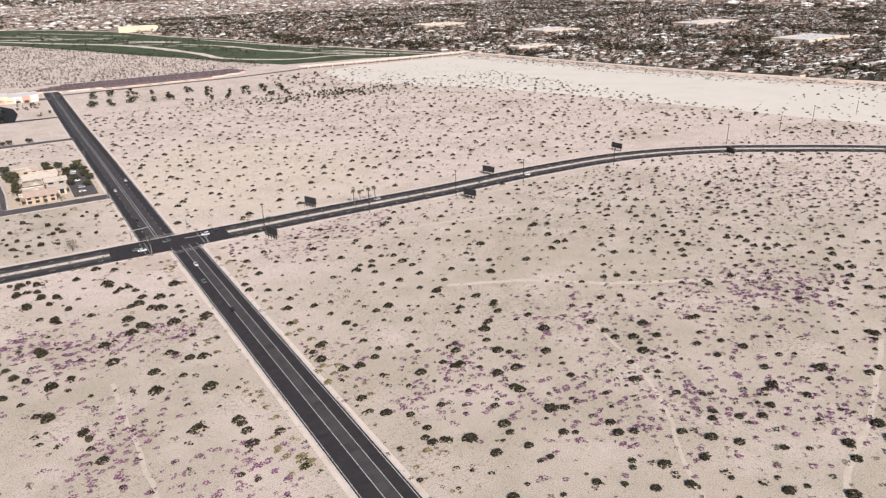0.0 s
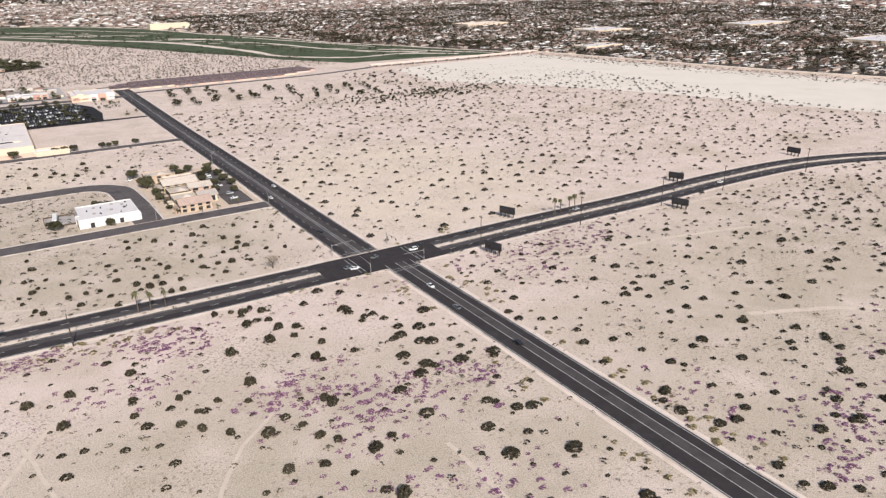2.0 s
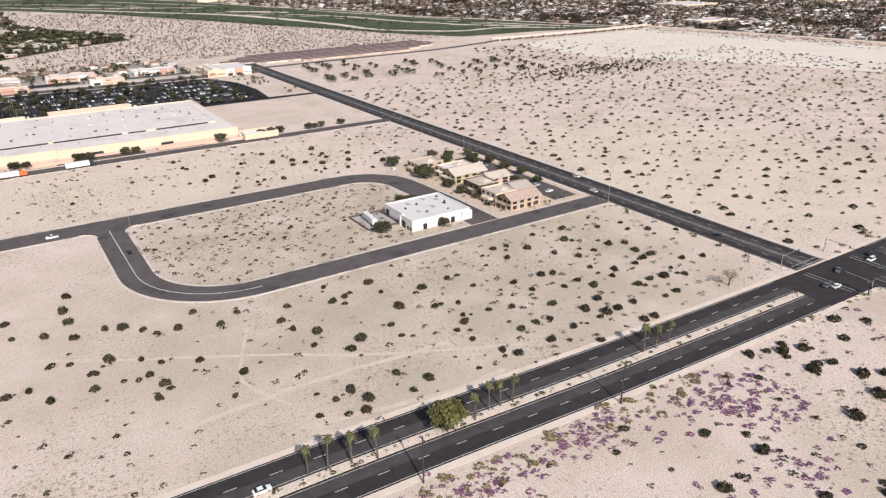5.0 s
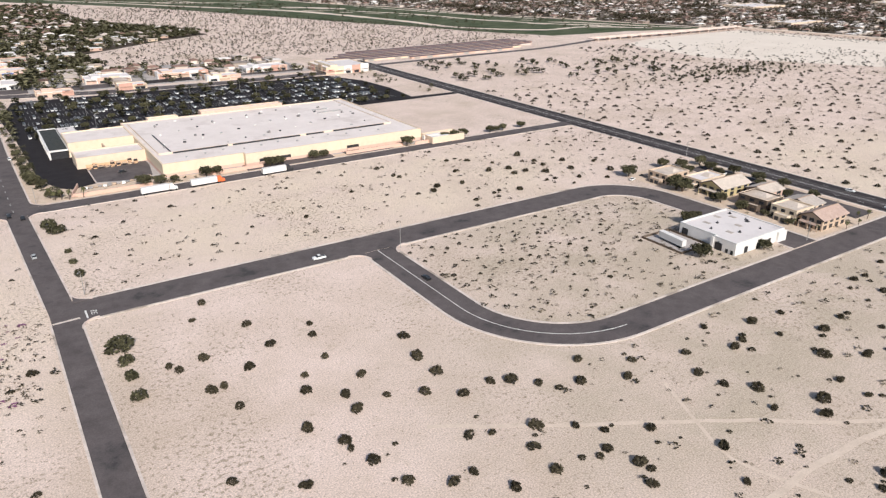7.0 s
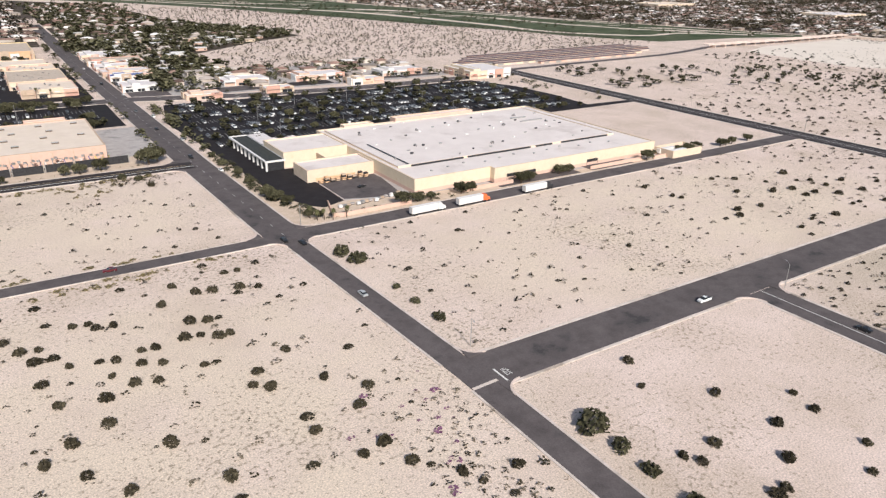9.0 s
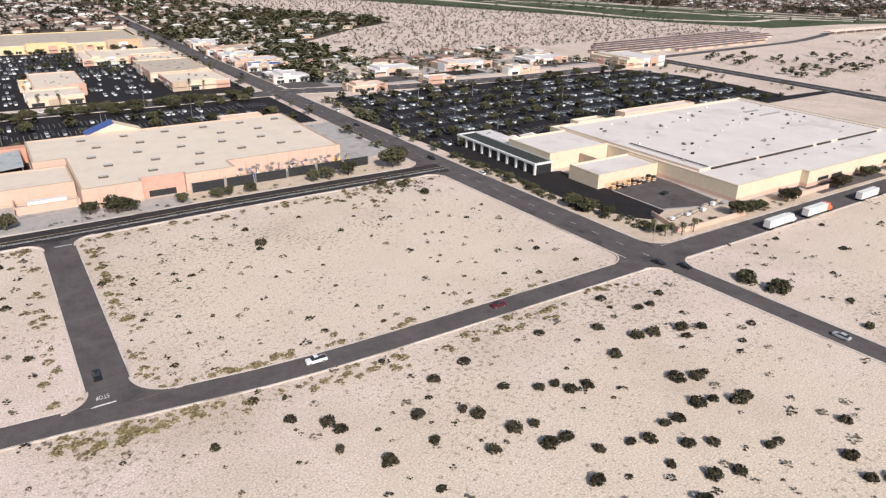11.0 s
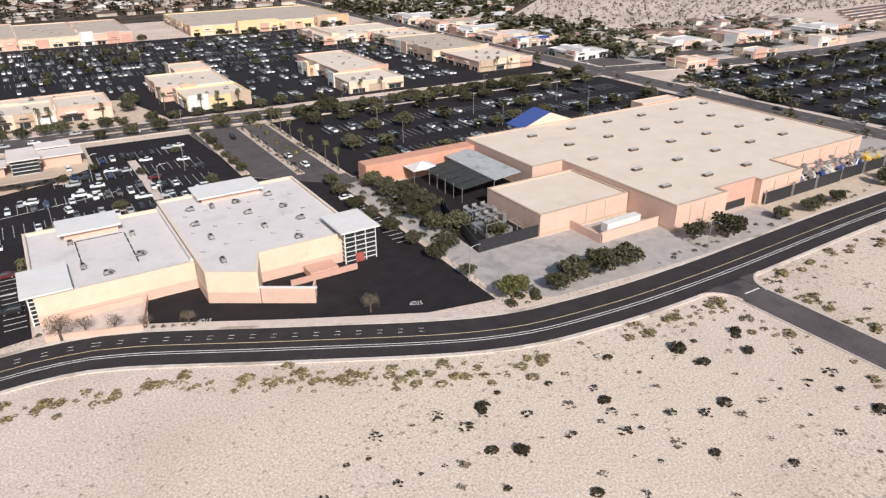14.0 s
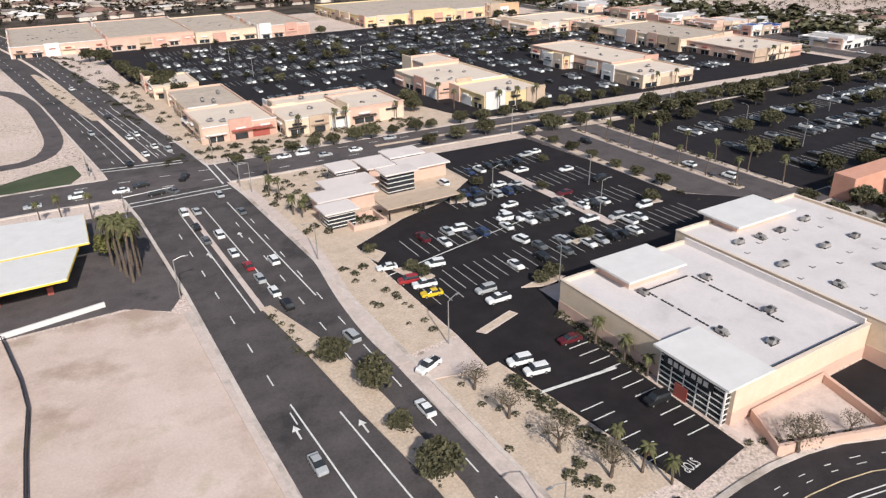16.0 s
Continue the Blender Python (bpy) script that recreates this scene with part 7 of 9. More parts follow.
for k in range(7):
    palm(-264.9, 510 + 5.4 * k, rng.uniform(0.75, 1.0), TALL_PALMS, "driveway palms")
    palm(-258.5, 507 + 6 * k, rng.uniform(0.75, 1.0), TALL_PALMS, "driveway palms")
for x, y in ((4.5, 270.4), (-2.6, 278.4), (9.2, 270.2), (-2.4, 273.2), (14.4, 273), (16, 271.6)):
    palm(x, y, rng.uniform(0.6, 0.8), SHORT_PALMS, "office yard palms")
# clipped shrubs in the gravel beds
r = random.Random(31)
beds = [(-320.6 + 0.9 * k, 472.3 + r.uniform(-0.4, 0.4), r.uniform(0.35, 0.6)) for k in range(4)] + [(-319.4 + 0.13 * k, 489 - 1.35 * k + r.uniform(-0.2, 0.2), r.uniform(0.7, 1.0)) for k in range(9)] + [(r.uniform(-323, -320.6), r.uniform(473.5, 479), r.uniform(0.35, 0.7)) for _ in range(7)] + [(r.uniform(-325, -321), r.uniform(480, 492), r.uniform(0.2, 0.45)) for _ in range(9)] + \
       [(-333.2 + r.uniform(-0.5, 0.9), 511 - 0.9 * k, r.uniform(0.3, 0.6)) for k in range(12)] + [(-330.4 + r.uniform(-0.7, 0.7), 488 - 2.1 * k, r.uniform(0.3, 0.6)) for k in range(7)] + \
       [(r.uniform(-324.4, -320.4), r.uniform(499, 521), r.uniform(0.25, 0.7)) for _ in range(18)] + [(r.uniform(-319, -303), r.uniform(527, 530), r.uniform(0.3, 0.8)) for _ in range(14)] + \
       [(x, 473.5 - (x + 309) * 0.45, 0.4) for x in range(-309, -293, 1)] + [(-309.1 + r.uniform(-0.2, 0.2), 484 + 0.75 * k, r.uniform(0.45, 0.75)) for k in range(16)] + [(r.uniform(-324, -312), r.uniform(526, 550), r.uniform(0.3, 0.8)) for _ in range(70)] + [(r.uniform(-333, -284), r.uniform(565, 572), r.uniform(0.3, 0.8)) for _ in range(90)] + [(r.uniform(-333, -326.4) - (y - 590) * 0.1, y, r.uniform(0.4, 1.0)) for y in [r.uniform(575, 690) for _ in range(90)]] + [(-344 + r.uniform(-1.5, 1.5) + (y - 634) * -0.13, y, r.uniform(0.3, 0.7)) for y in [606 + 3.2 * k for k in range(17)]] + \
       [(r.uniform(-262, -256.5), r.uniform(450.8, 455), r.uniform(0.35, 0.8)) for _ in range(16)] + [(r.uniform(-240, -166), r.uniform(449.8, 452), r.uniform(0.25, 0.5)) for _ in range(40)] + \
       [(r.uniform(-147.4, -143.8) + max(0, (412 - y) * 0.25), y, r.uniform(0.5, 1.15)) for y in [r.uniform(392, 452) for _ in range(90)]] + [(r.uniform(-142, -92), r.uniform(387.4, 391), r.uniform(0.3, 0.6)) for _ in range(40)] + \
       [(r.uniform(-328, -284), r.uniform(564.5, 571), r.uniform(0.3, 0.8)) for _ in range(50)] + [(r.uniform(-333, -318), r.uniform(592, 640), r.uniform(0.4, 1.1)) for _ in range(40)] + \
       [(r.uniform(-262, -255), r.uniform(470, 499), r.uniform(0.6, 1.3)) for _ in range(40)] + [(x + r.uniform(-0.3, 0.3), r.uniform(508, 545), r.uniform(0.3, 0.6)) for x in (-264.9, -258.5, -273.4) for _ in range(22)] + [(r.uniform(-6, 23), r.uniform(272, 326), r.uniform(0.3, 0.7)) for _ in range(50)]
tufts("garden_shrubs", "clipped desert shrubs in gravel beds beside streets", beds, LEAF, 70, 0.17, 0.85, 32, "shrubs")


# ---------------------------------------------------------------- vehicles
def car_paint(name, tone, rough=0.3):
    return surface(name, tuple(c * 0.92 for c in tone), tone, 0.8, rough, spec=0.5)


PAINTS = {"white": car_paint("white_car_paint", (0.78, 0.78, 0.77)), "silver": car_paint("silver_car_paint", (0.42, 0.43, 0.44)), "black": car_paint("black_car_paint", (0.018, 0.018, 0.02)),
          "grey": car_paint("grey_car_paint", (0.13, 0.135, 0.14)), "red": car_paint("red_car_paint", (0.33, 0.03, 0.035)), "maroon": car_paint("maroon_car_paint", (0.11, 0.015, 0.022)),
          "yellow": car_paint("yellow_car_paint", (0.75, 0.5, 0.03)), "blue": car_paint("blue_car_paint", (0.03, 0.05, 0.12))}


def lofted(rows):
    """A closed body through cross-sections given as x, half width, z low, z high, half width at the top."""
    s = Shape()
    v = []
    for x, w, z0, z1, wt in rows:
        v += [(x, -w, z0), (x, -w, (z0 + z1) / 2), (x, -wt, z1), (x, wt, z1), (x, w, (z0 + z1) / 2), (x, w, z0)]
    f = []
    for k in range(len(rows) - 1):
        a = 6 * k
        f += [(a + i, a + (i + 1) % 6, a + 6 + (i + 1) % 6, a + 6 + i) for i in range(6)]
    f += [(5, 4, 3, 2, 1, 0), tuple(len(v) - 6 + i for i in range(6))]
    return s.add(v, f)


def car_shapes(kind):
    if kind == "pickup":
        body = lofted([(-1.35, 0.42, 0.2, 0.5, 0.4), (-1.3, 0.46, 0.16, 0.56, 0.44), (1.2, 0.46, 0.16, 0.56, 0.42), (1.34, 0.4, 0.2, 0.46, 0.36)])
        cabin = lofted([(-0.28, 0.42, 0.56, 0.6, 0.4), (-0.2, 0.42, 0.56, 0.88, 0.35), (0.35, 0.42, 0.56, 0.9, 0.35), (0.68, 0.42, 0.56, 0.6, 0.4)])
        roof = lofted([(-0.2, 0.35, 0.885, 0.91, 0.33), (0.34, 0.35, 0.905, 0.93, 0.33)])
        extra = Shape().box(-1.27, -0.36, 0.565, -0.32, 0.36, 0.575)
        wheels = (-0.82, 0.85)
    elif kind == "suv":
        body = lofted([(-1.15, 0.4, 0.2, 0.5, 0.38), (-1.1, 0.46, 0.15, 0.56, 0.44), (1.0, 0.46, 0.15, 0.54, 0.42), (1.16, 0.4, 0.2, 0.44, 0.36)])
        cabin = lofted([(-1.08, 0.43, 0.555, 0.6, 0.41), (-0.98, 0.43, 0.555, 0.86, 0.36), (0.3, 0.43, 0.555, 0.88, 0.36), (0.62, 0.43, 0.55, 0.58, 0.41)])
        roof = lofted([(-0.96, 0.36, 0.865, 0.9, 0.33), (0.28, 0.36, 0.885, 0.92, 0.33)])
        extra, wheels = None, (-0.72, 0.72)
    else:
        body = lofted([(-1.18, 0.38, 0.2, 0.44, 0.36), (-1.12, 0.44, 0.13, 0.48, 0.41), (0.55, 0.45, 0.13, 0.48, 0.42), (1.05, 0.43, 0.14, 0.42, 0.4), (1.18, 0.36, 0.2, 0.36, 0.34)])
        cabin = lofted([(-0.92, 0.41, 0.475, 0.5, 0.4), (-0.62, 0.4, 0.475, 0.69, 0.32), (0.12, 0.4, 0.475, 0.71, 0.32), (0.55, 0.41, 0.47, 0.5, 0.4)])
        roof = lofted([(-0.6, 0.32, 0.695, 0.72, 0.3), (0.1, 0.32, 0.715, 0.74, 0.3)])
        extra, wheels = None, (-0.7, 0.72)
    return body, cabin, roof, extra, wheels


WHEEL = mesh_of("wheel", Shape().tube((0, -0.07, 0), (0, 0.07, 0), 0.17, sides=10), RUBBER)
HUB = mesh_of("rim", Shape().tube((0, -0.078, 0), (0, 0.078, 0), 0.09, sides=8), STEEL)
CAR_CACHE = {}


def car(kind, tone, x, y, turn):
    """A parked or queueing car; its nose points along the turn."""
    key = (kind, tone)
    m = pose(x, y, 0.06, 0, 0, turn)
    if key in CAR_CACHE:
        return copy_thing(CAR_CACHE[key], m)
    body, cabin, roof, extra, wheels = car_shapes(kind)
    words = {"sedan": "saloon car", "suv": "tall estate car", "pickup": "pickup truck"}[kind]
    ob = thing("car" if kind != "pickup" else "pickup_truck", "%s %s with dark windows on asphalt" % (tone, words), "car" if kind != "pickup" else "pickup truck", "cars", m)
    part("body", body, PAINTS[tone], ob)
    part("glazing", cabin, GLASS, ob)
    part("roof", roof, PAINTS[tone], ob)
    if extra:
        part("load_bed", extra, DARK_METAL, ob)
    for wx in wheels:
        for wy in (-0.4, 0.4):
            w = part("wheel", WHEEL, None, ob, at=pose(wx, wy, 0.12))
            part("rim", HUB, None, w)
    CAR_CACHE[key] = ob
    return ob


# the avenue's queue and traffic
AVENUE_CARS_1 = [(-335.2, 542.8, "suv", "white", 91), (-333.6, 542.4, "sedan", "silver", 91), (-334.9, 537, "sedan", "black", 91), (-333.0, 532.8, "suv", "white", 91), (-334.8, 532, "sedan", "grey", 91), (-332.9, 526.7, "sedan", "white", 90), (-332.4, 522.3, "sedan", "red", 90), (-332.2, 518.6, "sedan", "silver", 90), (-331.8, 514.9, "sedan", "white", 90), (-331.6, 511.4, "suv", "black", 90), (-329.5, 522.1, "suv", "white", 90), (-328.4, 539.1, "sedan", "grey", 91), (-329.3, 547.2, "sedan", "silver", 92), (-328.4, 502.4, "suv", "silver", 95), (-324.6, 494.4, "pickup", "white", 200), (-327.7, 489.5, "sedan", "white", 90), (-337.4, 488, "sedan", "silver", 270), (-332, 557.4, "pickup", "black", 60), (-338.3, 557.5, "sedan", "black", 180), (-337, 552.8, "sedan", "black", 178), (-334.8, 552.4, "sedan", "grey", 120), (-341.2, 556.6, "sedan", "white", 180), (-352.7, 556.8, "sedan", "silver", 180), (-347, 557.6, "suv", "white", 180), (-334.3, 587.5, "sedan", "white", 97), (-335.8, 586.0, "sedan", "white", 97), (-337.2, 604.2, "suv", "black", 97), (-338.8, 621.5, "sedan", "grey", 97), (-341, 637.7, "sedan", "white", 98)]
AVENUE_CARS_2 = [(-332.9, 577.5, "sedan", "white", 95), (-331.2, 574, "suv", "silver", 95), (-335, 573.6, "sedan", "white", 95), (-338.2, 569.5, "sedan", "black", 275), (-341.4, 592.7, "sedan", "silver", 277), (-315.6, 559, "sedan", "white", 178), (-312.4, 559, "suv", "white", 178), (-309.4, 556.2, "sedan", "silver", 358), (-304, 556, "sedan", "white", 358), (-312, 561.6, "sedan", "white", 178), (-296, 559, "sedan", "silver", 178), (-285, 554, "sedan", "white", 355), (-266, 556.4, "sedan", "grey", 175), (-246, 549.8, "suv", "white", 355), (-228, 553, "sedan", "white", 178)]
for x, y, kind, tone, turn in AVENUE_CARS_1 + AVENUE_CARS_2:
    car(kind, tone, x, y, turn)
# the shop's car park
SHOP_CARS_1 = [(-319.2, 513.5, "sedan", "white", 170), (-317.6, 507.7, "pickup", "white", 170), (-317.9, 505.6, "sedan", "yellow", 170), (-318.6, 509.4, "suv", "red", 170), (-312.7, 500.9, "pickup", "white", 178), (-312.7, 503.2, "suv", "silver", 178), (-314.2, 511.3, "suv", "white", 170), (-297.7, 516.5, "suv", "white", 178), (-299.9, 517.9, "suv", "white", 178), (-296.7, 521.3, "sedan", "white", 178), (-302.1, 511.4, "suv", "white", 100), (-293.5, 528.6, "sedan", "white", 178), (-291.3, 527.4, "sedan", "silver", 178), (-286.9, 532, "sedan", "white", 178), (-299.9, 533.6, "suv", "white", 90), (-281.7, 537.9, "sedan", "silver", 178), (-279.6, 538.3, "sedan", "white", 178), (-280.8, 528.6, "sedan", "white", 178), (-291, 511.7, "pickup", "white", 178), (-287.4, 510.4, "suv", "silver", 178), (-281.6, 511.4, "suv", "white", 178), (-287.8, 516.2, "sedan", "white", 178), (-306.9, 518.2, "suv", "white", 170), (-311.4, 491.2, "sedan", "maroon", 175), (-317.4, 490.8, "suv", "white", 170), (-317.0, 488.9, "suv", "white", 170), (-311.2, 480.6, "suv", "black", 175), (-298.1, 526.4, "sedan", "black", 178), (-300.2, 523.9, "suv", "silver", 178)]
SHOP_CARS_2 = [(-287.5, 520.8, "sedan", "maroon", 178), (-279.5, 522.5, "suv", "black", 178), (-263.4, 486, "suv", "silver", 90), (-263.2, 493.5, "sedan", "white", 0), (-263, 480.5, "sedan", "white", 0)]
for x, y, kind, tone, turn in SHOP_CARS_1 + SHOP_CARS_2:
    car(kind, tone, x, y, turn)
r = random.Random(41)
for y in (507.5, 517, 527, 537):
    for k in range(16):
        x = -312 + 1.38 * (k * 1.3) + r.uniform(-0.1, 0.1)
        if r.random() < 0.68 and (-312 if y < 520 else -302) < x < -278 and not (y == 537 and x < -295):
            car(r.choice(("sedan", "sedan", "suv", "pickup")), r.choice(("black", "grey", "silver", "white", "maroon", "blue", "white", "grey")), x, y + r.choice((-1.3, 1.3)), r.choice((90, 270)))
# cars on the streets between the empty lots
STREET_CARS_1 = [(-236.0, 393.1, "sedan", "black", 270), (-212.4, 382.6, "pickup", "white", 178), (-152.2, 380.6, "sedan", "black", 270), (-149.6, 377.4, "sedan", "black", 272), (-149.6, 351.2, "sedan", "silver", 92), (-184, 382.6, "sedan", "maroon", 178), (-101.6, 319.6, "pickup", "white", 180), (33.6, 182.6, "sedan", "white", 270), (32.4, 170, "sedan", "grey", 90), (23.6, 202.2, "sedan", "white", 0), (22.4, 203.4, "sedan", "grey", 0), (32.6, 284.6, "sedan", "white", 270), (27, 272, "sedan", "white", 90), (27.2, 232, "sedan", "black", 90), (42, 205, "suv", "white", 180), (45, 206.6, "sedan", "black", 180), (31, 206, "sedan", "grey", 200), (62, 207.4, "suv", "black", 180), (100, 205.6, "sedan", "silver", 180), (-90, 211, "sedan", "white", 0), (160, 199, "sedan", "white", 0), (-88.4, 300, "sedan", "black", 92), (-148.6, 436, "sedan", "white", 92), (-152.2, 452, "suv", "black", 272), (-149.2, 474, "sedan", "silver", 92), (-152.8, 492, "sedan", "black", 272), (-149.6, 512, "suv", "white", 92), (-153, 524, "sedan", "grey", 272), (-151, 560, "sedan", "white", 92)]
STREET_CARS_2 = [(-154.6, 590, "suv", "black", 272), (-152, 612, "sedan", "silver", 92), (-155, 640, "sedan", "white", 272), (-123, 404.6, "sedan", "black", 15), (17, 279, "sedan", "white", 0), (17.4, 285, "suv", "silver", 0), (17, 296.4, "sedan", "white", 0), (16.8, 309, "sedan", "silver", 0), (17.2, 312, "suv", "white", 0), (-263.2, 520, "sedan", "white", 90), (-262.6, 513, "suv", "white", 95), (-268.6, 538, "suv", "black", 270), (33.6, 150, "sedan", "black", 270), (-7.8, 322.4, "sedan", "white", 20)]
for x, y, kind, tone, turn in STREET_CARS_1 + STREET_CARS_2:
    car(kind, tone, x, y, turn)


def lorry(x, y, turn, cab_tone, label):
    ob = thing("articulated_lorry", label, "lorry", "parked lorries", pose(x, y, 0.05, 0, 0, turn))
    trailer = part("trailer", Shape().box(-5.2, -0.66, 0.55, 1.6, 0.66, 2.0), WHITE, ob)
    part("chassis", Shape().box(-5.1, -0.4, 0.36, 3.6, 0.4, 0.545), DARK_METAL, ob)
    cab = part("cab", lofted([(1.75, 0.62, 0.45, 1.85, 0.58), (2.7, 0.62, 0.4, 1.9, 0.56), (2.9, 0.62, 0.4, 1.2, 0.56), (3.7, 0.58, 0.4, 1.05, 0.5)]), cab_tone, ob)
    part("windscreen", Shape().box(2.78, -0.5, 1.25, 2.87, 0.5, 1.65), GLASS, cab)
    for wx in (-4.7, -4.1, 1.9, 2.3, 3.3):
        for wy in (-0.6, 0.6):
            part("wheel", Shape().tube((wx, wy - 0.1, 0.27), (wx, wy + 0.1, 0.27), 0.27, sides=10), RUBBER, ob)


lorry(-117.8, 380.7, 1, WHITE, "white articulated lorry parked beside a sandy lot")
lorry(-105.4, 380.7, 1, CAB_ORANGE, "white trailer with an orange-red lorry cab at the kerb")
lorry(-86.0, 380.7, 1, DARK_METAL, "white trailer with a dark lorry cab at the kerb")
for x, y, a in ((-30, 389.6, 0), (-29, 386.4, 0), (-234.8, 460.6, 2), (-35.0, 286.4, 84)):
    ob = thing("trailer", "white box trailer standing at a loading dock", "trailer", "dock trailers", pose(x, y, 0.05, 0, 0, a))
    part("box", Shape().box(-3.4, -0.62, 0.5, 3.4, 0.62, 1.85), WHITE, ob)
    part("chassis", Shape().box(-3.3, -0.4, 0.3, 3.3, 0.4, 0.495), DARK_METAL, ob)
    for wx in (-2.8, -2.2):
        for wy in (-0.55, 0.55):
            part("wheel", Shape().tube((wx, wy - 0.1, 0.26), (wx, wy + 0.1, 0.26), 0.26, sides=10), RUBBER, ob)
    part("landing_leg", Shape().box(2.2, -0.35, 0, 2.3, 0.35, 0.3), STEEL, ob)


def parked(name, label, bays, fill, seed):
    """Rows of far cars, joined: bodies and, as a part, their windows."""
    r = random.Random(seed)
    bodies, glass = [Shape(), Shape(), Shape(), Shape()], Shape()
    for x0, x1, y in bays:
        x = x0
        while x < x1:
            if r.random() < fill:
                for side in (-1.3, 1.3):
                    if r.random() < 0.85:
                        cx, cy, big_one = x + r.uniform(-0.1, 0.1), y + side, r.random() < 0.4
                        h = 0.12 if big_one else 0.0
                        bodies[r.choice((0, 0, 0, 0, 1, 1, 2, 2, 3, 3))].add([(cx + a * 0.45, cy + b, z + (h if z > 0.3 else 0)) for z, b0 in ((0.14, 1.15), (0.5, 1.1)) for a, b in ((-1, -b0), (1, -b0), (1, b0), (-1, b0))],
                                 [(0, 3, 2, 1), (4, 5, 6, 7), (0, 1, 5, 4), (1, 2, 6, 5), (2, 3, 7, 6), (3, 0, 4, 7)])
                        glass.add([(cx + a * (0.42 if k == 0 else 0.34), cy + b, z + h) for k, (z, b0) in enumerate(((0.51, 0.75), (0.73, 0.45))) for a, b in ((-1, -b0), (1, -b0), (1, b0), (-1, b0))],
                                  [(4, 5, 6, 7), (0, 1, 5, 4), (1, 2, 6, 5), (2, 3, 7, 6), (3, 0, 4, 7)])
            x += 1.38
    ob = single(name, bodies[0], PAINTS["white"], label, "cars", kind="stuff")
    for body, tone in zip(bodies[1:], ("silver", "black", "grey")):
        tagged(part("bodies", body, PAINTS[tone], ob), kind="stuff")
    tagged(part("glazing", glass, CAR_GLASS, ob), kind="stuff")
    return ob


CAR_GLASS = surface("far_car_glass", (0.02, 0.022, 0.025), (0.08, 0.08, 0.085), 2.0, 0.3, by_island=0.6, spec=0.5)
parked("parked_cars", "rows of parked cars before a supermarket", [(-141, -2, y) for y in (463, 474, 485, 496, 507, 518)] + [(-138, -100, 527)], 0.52, 51)
parked("parked_cars", "rows of parked cars before a hardware store", [(-250, -165, y) for y in (511, 522, 533)], 0.36, 52)
parked("parked_cars", "rows of parked cars in a shopping plaza", [(-316, -176, y) for y in (622, 633, 644, 655, 666, 676)] + [(-304, -277, y) for y in (600, 611)] + [(-253, -233, y) for y in (570, 581, 592, 603, 612)] + [(-210, -190, y) for y in (572, 583, 594, 605, 614)], 0.45, 53)


# ---------------------------------------------------------------- poles, signals, signs
def power_pole(x, y, h):
    ob = thing("power_pole", "dark wooden power pole with a crossarm beside a road", "power pole", "power poles", pose(x, y, 0, 0, 0, rng.uniform(-4, 4)))
    part("pole", Shape().tube((0, 0, 0), (0, 0, h), 0.12, 0.08, 8), WOOD_DARK, ob)
    part("crossarm", Shape().box(-0.05, -0.75, h - 0.45, 0.05, 0.75, h - 0.33), WOOD_DARK, ob)
    for d in (-0.65, -0.25, 0.3, 0.65):
        part("insulator", Shape().tube((0, d, h - 0.33), (0, d, h - 0.18), 0.035, sides=6), STEEL, ob)


for x, y, h in ((-72.6, 201.2, 7.2), (-39.8, 199.0, 7.2), (-106, 204.6, 7.2), (-138, 205.4, 7.2), (25.4, 197.0, 6.2), (57.2, 195.6, 9.2), (91.6, 194.6, 8.6), (124.1, 193.4, 9.2), (153, 192.8, 8.6), (196, 190.4, 8.6), (259.3, 186.5, 8.6), (301.9, 189.7, 8.6), (327.2, 189.4, 8.6), (363, 188, 8.6), (400, 186, 8.6)):
    power_pole(x, y, h)


def street_lamp(x, y, turn, h=4.6):
    ob = thing("street_lamp", "slim pale street lamp with a curved arm", "street lamp", "street lamps", pose(x, y, 0, 0, 0, turn))
    part("pole", Shape().tube((0, 0, 0), (0, 0, h), 0.07, 0.045, 8), STEEL, ob)
    arm = Shape()
    for k in range(4):
        a, b = k / 4, (k + 1) / 4
        arm.tube((1.2 * a, 0, h - 0.05 + 0.3 * math.sin(a * 1.57)), (1.2 * b, 0, h - 0.05 + 0.3 * math.sin(b * 1.57)), 0.035, sides=6)
    part("arm", arm, STEEL, ob)
    part("lamp_head", Shape().box(1.1, -0.09, h + 0.16, 1.55, 0.09, h + 0.24), STEEL, ob)
    return ob


lamp = street_lamp(-85.0, 315.6, 60)
for x, y, a in ((-9, 271.6, 200), (23.2, 262.8, 90), (24, 330, 0), (35.6, 386, 180), (-143.6, 328, 250), (-146, 387.4, 250), (-321.1, 496.8, 20), (-304.8, 500.8, 90), (-288, 513, 0), (-282, 522, 180), (-297, 525, 0), (-326.4, 474, 180), (-324.9, 520, 180), (-324.9, 546, 180), (-262.2, 459, 0), (-230.4, 448.8, 270), (-340.6, 519, 0), (-276, 549.6, 270), (-240, 546, 270), (-200, 545.4, 270), (-305, 563, 90)) + \
        tuple((x, y, 0) for x in (-120, -98, -76, -54, -32) for y in (468, 490, 512)) + tuple((x, y, 90) for x in (-240, -215, -190) for y in (516.5, 528)) + tuple((x, y, 0) for x in (-300, -270, -240, -205) for y in (628, 650, 671)):
    copy_thing(lamp, pose(x, y, 0, 0, 0, a))


